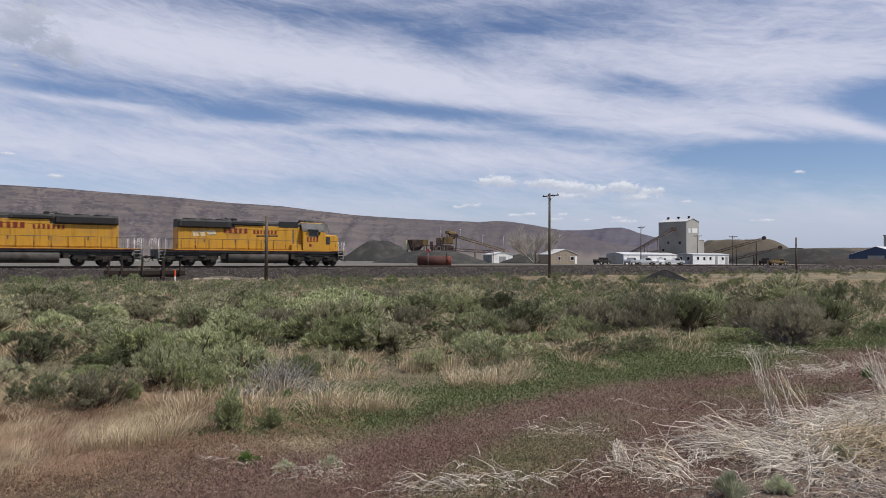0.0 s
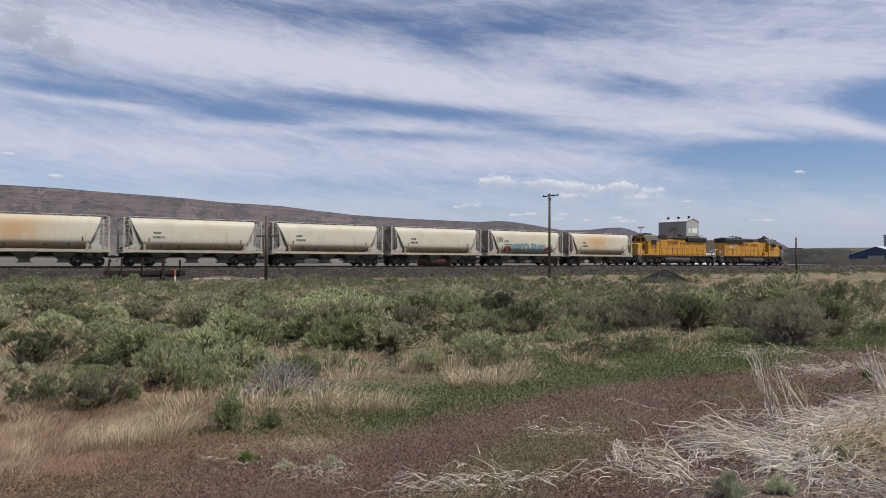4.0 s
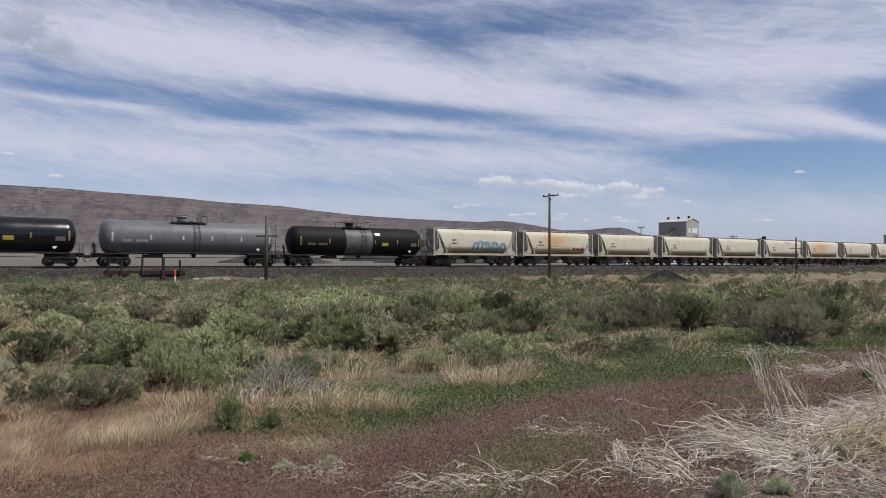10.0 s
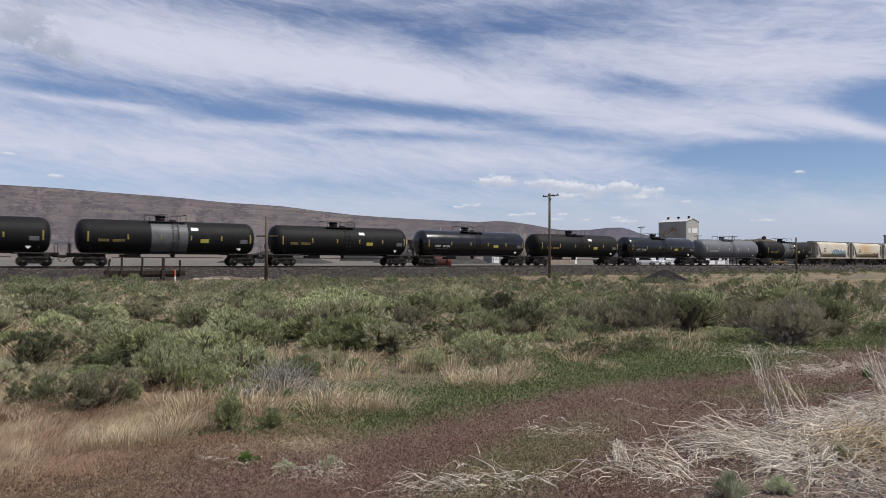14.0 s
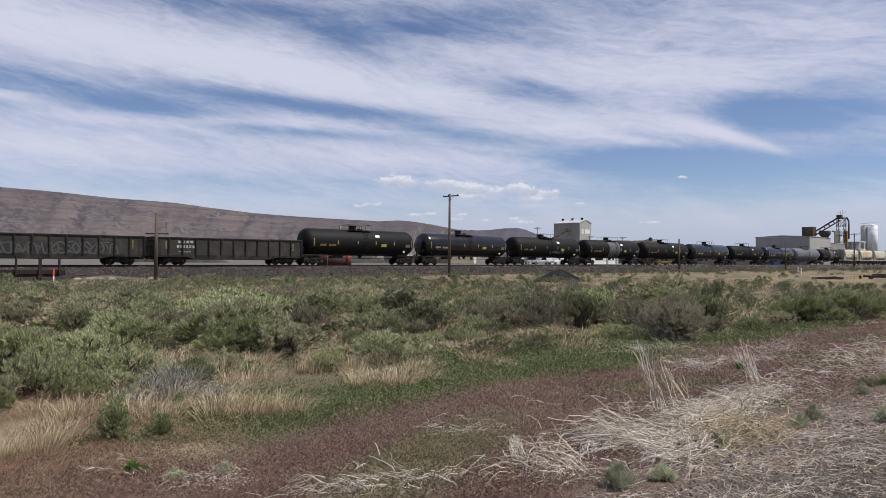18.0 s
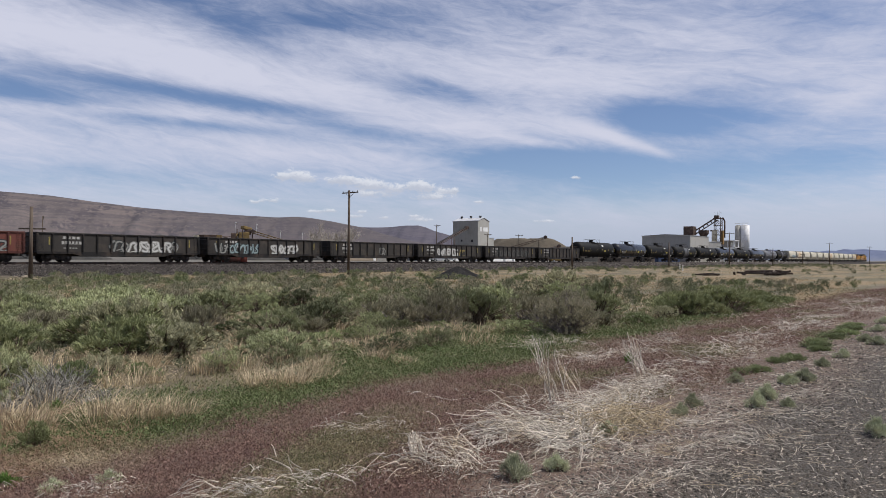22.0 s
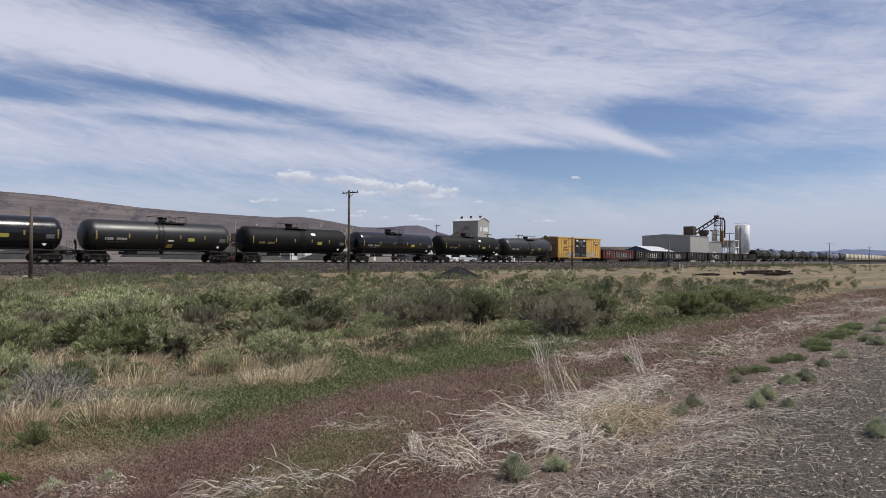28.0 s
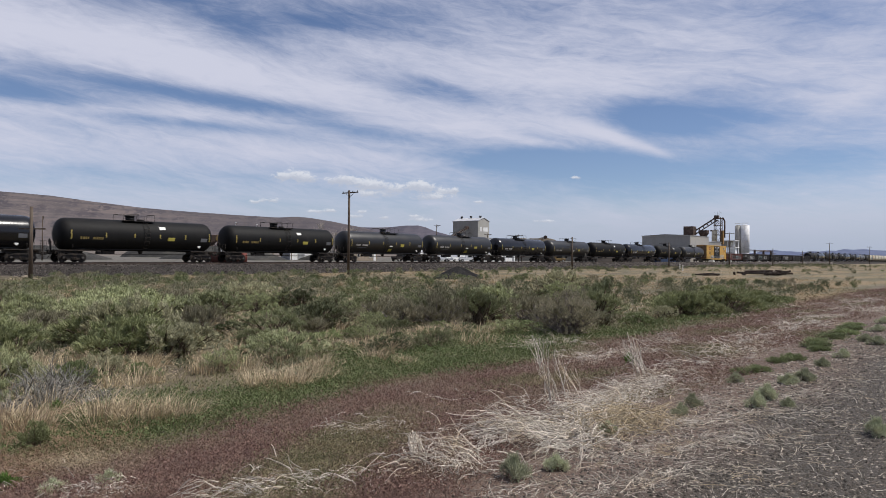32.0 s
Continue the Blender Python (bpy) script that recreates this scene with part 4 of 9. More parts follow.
    part("headlight", Form().tube((7.52, 0, 4.38), (7.6, 0, 4.38), 0.14, 12), STEEL, cab)
    part("nose_door", Form().box((9.29, 0.4, 2.4), (0.03, 0.6, 1.3), 0.01), YELLOW, nose)
    # handrails, steps and pilots
    for s in (-1, 1):
        rail = part("handrail", Form().tube((-7.6, s * 1.42, 2.66), (5.6, s * 1.42, 2.66), 0.02, 6), LOCO_GREY, car, "dark handrail on thin stanchions")
        for k in range(11):
            part("stanchion", Form().tube((-7.6 + k * 1.32, s * 1.42, 1.65), (-7.6 + k * 1.32, s * 1.42, 2.66), 0.03, 6), UNDER, rail)
    for e in (-1, 1):
        part("pilot", Form().box((e * 9.75, 0, 1.15), (0.14, 2.8, 0.95), 0.03), LOCO_GREY, car)
        part("end_platform", Form().box((e * 9.0, 0, 1.58), (1.6, 2.9, 0.12), 0.02), LOCO_GREY, car)
        er = part("end_rail", Form().path([(e * 9.9, -1.3, 1.6), (e * 9.9, -1.3, 2.62), (e * 9.9, -0.5, 2.62), (e * 9.9, -0.5, 1.9)], 0.02)
                  .path([(e * 9.9, 1.3, 1.6), (e * 9.9, 1.3, 2.62), (e * 9.9, 0.5, 2.62), (e * 9.9, 0.5, 1.9)], 0.02).tube((e * 9.9, -0.5, 2.3), (e * 9.9, 0.5, 2.3), 0.018), WHITE_PAINT, car, "pale end handrails")
        for s in (-1, 1):
            st = part("step_well", Form().box((e * 9.62, s * 1.28, 1.05), (0.06, 0.3, 1.1)).box((e * 9.12, s * 1.28, 1.05), (0.06, 0.3, 1.1)), LOCO_GREY, car)
            for k in range(4):
                part("step", Form().box((e * 9.37, s * 1.3, 0.55 + k * 0.3), (0.46, 0.28, 0.03)), WHITE_PAINT, st)
            part("grab_iron", Form().path([(e * 9.68, s * 1.45, 0.7), (e * 9.68, s * 1.47, 2.5), (e * 9.60, s * 1.45, 2.6)], 0.02).path([(e * 9.06, s * 1.45, 1.2), (e * 9.06, s * 1.47, 2.6)], 0.02), WHITE_PAINT, st)
            for k in range(2):
                part("platform_stanchion", Form().tube((e * (8.75 - 0.7 * k), s * 1.42, 1.65), (e * (8.75 - 0.7 * k), s * 1.42, 2.66), 0.018, 6), LOCO_GREY, er)
            part("platform_rail", Form().tube((e * 9.0, s * 1.42, 2.66), (e * 7.6, s * 1.42, 2.66), 0.018, 6), LOCO_GREY, er)
        coupler(car, e * 10.45, e)
        # six-wheel truck
        x = e * 6.63
        b = part("truck", Form().box((x, 0, 0.80), (4.9, 1.9, 0.46), 0.04), UNDER, car)
        for s in (-1, 1):
            y = s * 1.08
            part("side_frame", Form().prism([(x - 2.7, 0.72), (x - 2.5, 0.98), (x + 2.5, 0.98), (x + 2.7, 0.72), (x + 2.35, 0.52), (x + 1.6, 0.60), (x + 1.0, 0.46), (x + 0.35, 0.60), (x - 0.35, 0.60), (x - 1.0, 0.46), (x - 1.6, 0.60), (x - 2.35, 0.52)], "y", y - 0.09, y + 0.09), UNDER, b)
            for q in (-2.07, 0, 2.07):
                part("journal_box", Form().box((x + q, y + s * 0.12, 0.56), (0.42, 0.2, 0.4), 0.04), UNDER, b)
            for q in (-1.05, 1.05):
                part("brake_cylinder", Form().tube((x + q - 0.3, y + s * 0.18, 0.92), (x + q + 0.3, y + s * 0.18, 0.92), 0.12, 10), UNDER, b)
        for q in (-2.07, 0, 2.07):
            wheelset(b, x + q, 0.508)
    # faded lettering as bars, in two words
    for s in (-1, 1):
        here = lambda a, b: (a, b) if s > 0 else (-1.1 - b, -1.1 - a)
        f1 = bars(*here(-0.35, 2.3), 3.32, 3.82, 5, flat(s * 0.972), seed=seed, fill=0.6)
        f2 = bars(*here(-3.4, -0.75), 3.28, 3.68, 7, flat(s * 0.957), seed=seed + 1, fill=0.6)
        part("lettering", f1, RED_PAINT, car, "red lettering bars")
        part("lettering", f2, RED_PAINT, car, "red lettering bars")
        if seed == 1:
            part("worn_paint", scrawl(-6.3, -4.2, 2.9, 3.6, flat(s * 0.956), 3, 8), CREAM, car, "patches of flaked pale paint")
    return car


# ---- covered hopper
HOP = [(-0.55, 4.52), (-0.98, 4.45), (-1.25, 4.30), (-1.39, 4.05), (-1.46, 3.7), (-1.51, 3.2), (-1.55, 2.75), (-1.56, 2.36), (-1.535, 2.22), (-1.42, 2.0), (-1.24, 1.76), (-1.0, 1.52)]


def hop_place(x, z):
    pts = sorted((q, p) for p, q in HOP)
    return float(np.interp(z, [p[0] for p in pts], [p[1] for p in pts])) - 0.008, z


def hopper(name, label, paint, seed):
    car = thing(name, label, "hopper car", "covered hopper cars")
    ring = HOP + [(-y, z) for y, z in reversed(HOP)]
    rings = []
    for x in (-5.95, -5.93, -5.8, 5.8, 5.93, 5.95):
        out = []
        for y, z in ring:
            inset = np.interp(z, [1.5, 2.1, 4.1, 4.6], [1.35, 1.05, 0.1, 0.0])
            out.append((x - math.copysign(inset, x), y, z))
        rings.append(out)
    part("body", Form().loft(rings), paint, car)
    for s in (-1, 1):
        part("side_sill", Form().box((0, s * 1.50, 1.42), (13.2, 0.08, 0.24), 0.015), HOPPER_GREY, car)
        part("sill_flange", Form().box((0, s * 1.42, 1.30), (10.4, 0.22, 0.03)), HOPPER_GREY, car)
        for e in (-1, 1):
            part("sill_bracket", Form().box((e * 4.75, s * 1.5, 1.72), (0.24, 0.12, 0.62), 0.02), HOPPER_GREY, car)
    part("centre_sill", Form().box((0, 0, 1.05), (13.4, 0.5, 0.4), 0.02), UNDER, car)
    walkf = Form()
    walkf.box((0, 0, 4.66), (13.0, 0.9, 0.05), 0.01)
    part("running_board", walkf, GALV, car, "galvanised roof walkway")
    for k in range(11):
        part("walkway_bracket", Form().box((-6.0 + k * 1.2, 0, 4.60), (0.06, 1.5, 0.15), 0.01), HOPPER_END, car)
    for k in range(4):
        part("hatch", Form().box((-4.2 + k * 2.8, 0, 4.58), (2.3, 0.7, 0.14), 0.03), GALV, car)
    for x in (-3.05, 0.0, 3.05):
        part("discharge_chute", Form().loft([[(x + sx * hx, sy * hy, z) for sx, sy in ((-1, -1), (1, -1), (1, 1), (-1, 1))] for hx, hy, z in ((1.35, 1.1, 1.56), (0.42, 0.55, 0.62), (0.42, 0.55, 0.42))], smooth=False), CHUTE, car)
        part("outlet_gate", Form().box((x, 0, 0.38), (1.0, 1.5, 0.10), 0.02), UNDER, car)
    part("brake_pipe", Form().tube((-4.2, -1.05, 0.80), (4.2, -1.05, 0.80), 0.03, 6), UNDER, car)
    for e in (-1, 1):
        part("end_sill", Form().box((e * 6.55, 0, 1.36), (0.22, 3.0, 0.34), 0.02), HOPPER_GREY, car)
        for s in (-1, 1):
            part("corner_post", Form().box((e * 6.52, s * 1.40, 3.0), (0.14, 0.12, 3.0), 0.01), HOPPER_END, car)
            part("brace_plate", Form().prism([(e * 6.4, 1.55), (e * 5.15, 1.55), (e * 5.0, 1.9), (e * 5.35, 2.4), (e * 5.95, 4.2), (e * 6.0, 4.3), (e * 5.8, 3.2), (e * 5.75, 2.0), (e * 6.4, 1.75)], "y", s * 1.36 - 0.02, s * 1.36 + 0.02), HOPPER_END, car)
            part("inner_post", Form().box((e * 6.05, s * 0.95, 2.9), (0.12, 0.1, 2.8), 0.01), HOPPER_END, car)
            ladder(car, e * 6.25, s * 1.44, 1.5, 4.4, 0.42, "x", HOPPER_GREY, 8)
        part("end_slope", Form().loft([[(e * 5.98, y, 4.2) for y in (-1.3, 1.3)] + [(e * 4.75, y, 1.7) for y in (1.2, -1.2)], [(e * 6.02, y, 4.2) for y in (-1.3, 1.3)] + [(e * 4.80, y, 1.7) for y in (1.2, -1.2)]], smooth=False), HOPPER_END, car)
        part("top_beam", Form().box((e * 6.45, 0, 4.46), (0.24, 2.9, 0.12), 0.02), HOPPER_END, car)
        ladder(car, e * 6.62, -0.7 * e, 1.4, 4.4, 0.42, "y", HOPPER_END, 8)
        bogie(car, e * 4.95)
        coupler(car, e * 7.05, e)
    part("reporting_marking", bars(-3.95, -3.2, 3.05, 3.25, 4, hop_place, seed=seed), TAG_DARK, car, "dark reporting marks as bars")
    part("number_marking", bars(-4.0, -2.9, 2.62, 2.84, 6, hop_place, seed=seed + 1), TAG_DARK, car, "dark number bars")
    part("data_panel", bars(3.3, 4.3, 2.35, 2.55, 8, hop_place, seed=seed + 2, fill=0.4), HOPPER_END, car)
    for x in (-4.35, 4.35):
        part("conspicuity_stripe", patch(x - 0.05, x + 0.05, 2.25, 2.65, lambda a, b: (hop_place(a, b)[0] - 0.004, b)), TAG_DARK, car)
    for x in (-3.2, -1.6, 1.4, 3.3):
        part("conspicuity_stripe", patch(x - 0.05, x + 0.05, 1.78, 2.02, lambda a, b: (hop_place(a, b)[0] - 0.004, b)), TAG_DARK, car)
    return car


# ---- tank car
TANK_R, TANK_Z = 1.60, 2.74


def tank_place(x, z):
    d = max(-0.999, min(0.999, (z - TANK_Z) / TANK_R))
    return -(TANK_R + 0.008) * math.sqrt(1 - d * d), TANK_Z + (TANK_R + 0.008) * d


def tank_car(name, label, paint, marks, seed, band=False, white_label=True, yellow_label=True, panels=0, dome=-0.88, way_up=0.22):
    car = thing(name, label, "tank car", "tank cars")
    seg = 40
    rings = []
    for x, k in ((-8.20, 0.15), (-8.17, 0.4), (-8.08, 0.66), (-7.90, 0.86), (-7.62, 0.97), (-7.3, 1.0), (7.3, 1.0), (7.62, 0.97), (7.90, 0.86), (8.08, 0.66), (8.17, 0.4), (8.20, 0.15)):
        rings.append([(x, TANK_R * k * math.cos(2 * math.pi * i / seg), TANK_Z + TANK_R * k * math.sin(2 * math.pi * i / seg)) for i in range(seg)])
    part("tank", Form().loft(rings), paint, car)

    def hoop(x0, x1, grow):
        f = Form()
        return f.loft([[(x, (TANK_R + grow) * math.cos(2 * math.pi * i / seg), TANK_Z + (TANK_R + grow) * math.sin(2 * math.pi * i / seg)) for i in range(seg)] for x in (x0, x1)], cap=False)
    for x in (-4.9, -2.45, 2.45, 4.9):
        part("weld_seam", hoop(x - 0.03, x + 0.03, 0.006), paint, car)
    if band:
        part("grey_band", hoop(-1.97, 1.35, 0.01), BAND_GREY, car, "bare grey band round the middle")
    # dome platform
    top = TANK_Z + TANK_R
    part("manway", Form().tube((dome, 0, top - 0.1), (dome, 0, top + 0.34), 0.44, 18).tube((dome, 0, top + 0.34), (dome, 0, top + 0.52), 0.5, 18), paint, car)
    part("valve_cover", Form().tube((dome + 1.15, 0, top - 0.1), (dome + 1.15, 0, top + 0.14), 0.34, 14), paint, car)
    mid = dome + 0.5
    plat = part("platform", Form().box((mid, -0.85, top - 0.08), (3.4, 0.5, 0.05), 0.01).box((mid, 0.85, top - 0.08), (3.4, 0.5, 0.05), 0.01), UNDER, car)
    for s in (-1, 1):
        z0 = top - 0.08
        part("railing", Form().path([(mid - 1.7, s * 1.05, z0), (mid - 1.7, s * 1.05, z0 + 0.66), (mid - 0.1, s * 1.05, z0 + 0.66), (mid - 0.1, s * 1.05, z0)], 0.022), UNDER, plat)
        part("railing", Form().path([(mid + 0.8, s * 1.05, z0), (mid + 0.8, s * 1.05, z0 + 0.66), (mid + 1.65, s * 1.05, z0 + 0.66), (mid + 1.65, s * 1.05, z0)], 0.022), UNDER, plat)
        for x in (mid - 1.7, mid + 1.65):
            part("end_rail", Form().tube((x, s * 1.05, z0 + 0.66), (x, 0, z0 + 0.66), 0.02, 6), UNDER, plat)
        f = Form()
        for q in (way_up - 0.25, way_up + 0.25):
            f.path([(q, s * (TANK_R + 0.12) * math.cos(a), TANK_Z + (TANK_R + 0.12) * math.sin(a)) for a in np.linspace(-0.9, 1.0, 8)], 0.025)
        steps = part("ladder", f, UNDER, car)
        for a in np.linspace(-0.85, 0.9, 8):
            part("rung", Form().tube((way_up - 0.25, s * (TANK_R + 0.12) * math.cos(a), TANK_Z + (TANK_R + 0.12) * math.sin(a)), (way_up + 0.25, s * (TANK_R + 0.12) * math.cos(a), TANK_Z + (TANK_R + 0.12) * math.sin(a)), 0.016, 5), UNDER, steps)
        part("side_strip", Form().box((0, s * 0.95, 1.30), (13.0, 0.06, 0.10), 0.01), paint, car)
    part("bottom_outlet", Form().tube((0.3, 0, 1.2), (0.3, 0, 0.85), 0.28, 12, 0.16), UNDER, car)
    part("brake_gear", Form().box((-3.4, -0.55, 0.98), (1.3, 0.4, 0.34), 0.04).tube((-4.6, -0.6, 0.95), (-4.1, -0.6, 0.95), 0.16, 10), UNDER, car)
    part("brake_rod", Form().tube((-5.2, -0.3, 0.82), (5.2, -0.3, 0.82), 0.03, 6), UNDER, car)
    for e in (-1, 1):
        part("stub_sill", Form().box((e * 7.3, 0, 1.03), (3.2, 0.55, 0.36), 0.03), UNDER, car)
        part("saddle", Form().loft([[(e * 6.6 + q, y, z) for y, z in ((-1.25, 1.75), (-0.9, 1.32), (-0.5, 1.1), (0.5, 1.1), (0.9, 1.32), (1.25, 1.75))] for q in (-0.45, 0.45)], smooth=False), paint, car)
        part("end_platform", Form().box((e * 8.45, 0, 1.14), (0.55, 2.7, 0.05), 0.01).box((e * 6.9, -1.38, 1.16), (3.2, 0.10, 0.12), 0.01).box((e * 6.9, 1.38, 1.16), (3.2, 0.10, 0.12), 0.01), UNDER, car)
        f = Form()
        for s in (-1, 1):
            f.path([(e * 8.65, s * 1.3, 1.14), (e * 8.65, s * 1.3, 2.05), (e * 8.65, s * 0.75, 2.05), (e * 8.65, s * 0.75, 1.14)], 0.018)
            f.path([(e * 7.2, s * 1.42, 1.2), (e * 7.2, s * 1.5, 1.75)], 0.016)
        part("end_railing", f, UNDER, car)
        ladder(car, e * 8.5, -1.36, 0.5, 1.14, 0.4, "x", UNDER, 2, "sill_step")
        bogie(car, e * 6.95)
        coupler(car, e * 9.08, e)
    part("brake_wheel", Form().tube((-8.72, 0.0, 2.0), (-8.68, 0.0, 2.0), 0.28, 14).box((-8.62, 0, 1.6), (0.14, 0.2, 0.9), 0.02), UNDER, car)
    # markings on the road side
    stripe = surf_cache["stripe_yellow"] if marks != "pale" else TAG_SILVER
    for x, h in ((-7.35, 0.46), (-4.03, 0.25), (-1.1, 0.22), (1.65, 0.22), (4.57, 0.25), (7.5, 0.46)):
        part("conspicuity_stripe", patch(x - 0.055, x + 0.055, 2.72 - h, 2.72 + h * 0.9, tank_place), stripe, car, "reflective stripe")
    text = TAG_OCHRE if marks == "ochre" else MARK_WHITE
    part("reporting_marking", bars(-6.5, -5.6, 2.26, 2.5, 4, tank_place, seed=seed), text, car, "lettering bars")
    part("number_marking", bars(-5.3, -4.25, 2.26, 2.5, 6, tank_place, seed=seed + 3), text, car, "lettering bars")
    if marks == "white":
        part("small_text_marking", bars(-6.2, -4.4, 2.02, 2.1, 10, tank_place, seed=seed + 5), TANK_PRIMER, car)
    if yellow_label:
        part("yellow_panel", patch(2.53, 3.32, 2.26, 2.62, tank_place), YELLOW_PAINT, car, "yellow stencil panel")
    if white_label:
        part("white_panel", patch(1.65, 2.34, 3.42, 3.72, tank_place), WHITE_PAINT, car, "white stencil panel")
    part("data_panel", patch(6.45, 7.2, 2.24, 2.62, tank_place), TANK_PRIMER, car, "grey data panel")
    if panels:
        part("data_panel", patch(0.15, 0.85, 1.56, 1.92, tank_place), YELLOW_PAINT, car, "dull yellow stencil panel")
        part("data_panel", patch(0.2, 0.85, 2.22, 2.38, tank_place), WHITE_PAINT, car)
    d = Form()
    y, z = tank_place(6.4, 1.72)
    y -= 0.05
    d.put([(6.40, y, z - 0.2), (6.6, y, z), (6.40, y, z + 0.2), (6.2, y, z)], [(0, 1, 2, 3)])
    part("placard", d, WHITE_PAINT, car, "white diamond hazard placard")
    return car


surf_cache = {"stripe_yellow": surf("stripe_yellow", (0.28, 0.225, 0.055), 0.45, vary=0.15)}


# ---- gondola
def gondola(name, label, paint, seed, posts=13):
    car = thing(name, label, "gondola car", "gondola cars")
    L, top, bot = 16.6, 2.80, 0.86
    for s in (-1, 1):
        part("side_sheet", Form().box((0, s * 1.40, (top + bot) / 2), (L, 0.05, top - bot), 0.01), GON_RED_PANEL if paint is GON_RED else GON_PANEL, car)
        part("top_chord", Form().box((0, s * 1.43, top - 0.06), (L + 0.1, 0.16, 0.14), 0.02), paint, car)
        part("side_sill", Form().prism([(-L / 2, bot + 0.16), (-L / 2, bot - 0.05), (-5.0, bot - 0.05), (-4.3, bot - 0.26), (4.3, bot - 0.26), (5.0, bot - 0.05), (L / 2, bot - 0.05), (L / 2, bot + 0.16)], "y", s * 1.43 - 0.05, s * 1.43 + 0.05), paint, car)
        for k in range(posts):
            x = -L / 2 + L * k / (posts - 1)
            part("side_post", Form().box((x, s * 1.47, (top + bot) / 2 - 0.03), (0.15, 0.16, top - bot - 0.14), 0.02), paint, car)
    part("floor", Form().box((0, 0, bot + 0.04), (L - 0.1, 2.75, 0.08)), UNDER, car)
    part("centre_sill", Form().box((0, 0, bot - 0.12), (L + 0.6, 0.5, 0.36), 0.03), UNDER, car)
    part("brake_gear", Form().tube((-1.2, -0.9, 0.72), (-0.4, -0.9, 0.72), 0.17, 10).box((0.8, -0.9, 0.72), (0.9, 0.3, 0.3), 0.03), UNDER, car)
    for e in (-1, 1):
        part("end_sheet", Form().box((e * (L / 2 - 0.02), 0, (top + bot) / 2), (0.06, 2.85, top - bot), 0.01), paint, car)
        for z in (1.45, 2.0, 2.5):
            part("end_rib", Form().box((e * (L / 2 + 0.04), 0, z), (0.1, 2.7, 0.14), 0.03), paint, car)
        part("end_chord", Form().box((e * L / 2, 0, top - 0.04), (0.16, 2.95, 0.14), 0.02), paint, car)
        ladder(car, e * (L / 2 - 0.3), -1.54, 1.0, 2.8, 0.42, "x", paint, 5)
        bogie(car, e * 6.25)
        coupler(car, e * 8.85, e)
    face = lambda x, z: (-1.432, z)
    part("reporting_marking", bars(-6.0, -4.3, 2.22, 2.46, 4, face, seed=seed), MARK_WHITE, car, "white lettering bars")
    part("number_marking", bars(-6.1, -4.2, 1.72, 2.0, 6, face, seed=seed + 1), MARK_WHITE, car, "white number bars")
    part("small_text_marking", bars(-5.9, -4.6, 1.3, 1.42, 5, face, seed=seed + 2), TAG_GREY, car)
    part("reflector", Form().box((-7.2, -1.435, 2.0), (0.08, 0.008, 0.8)).box((7.2, -1.435, 2.0), (0.08, 0.008, 0.8)), surf_cache["stripe_yellow"], car)
    return car


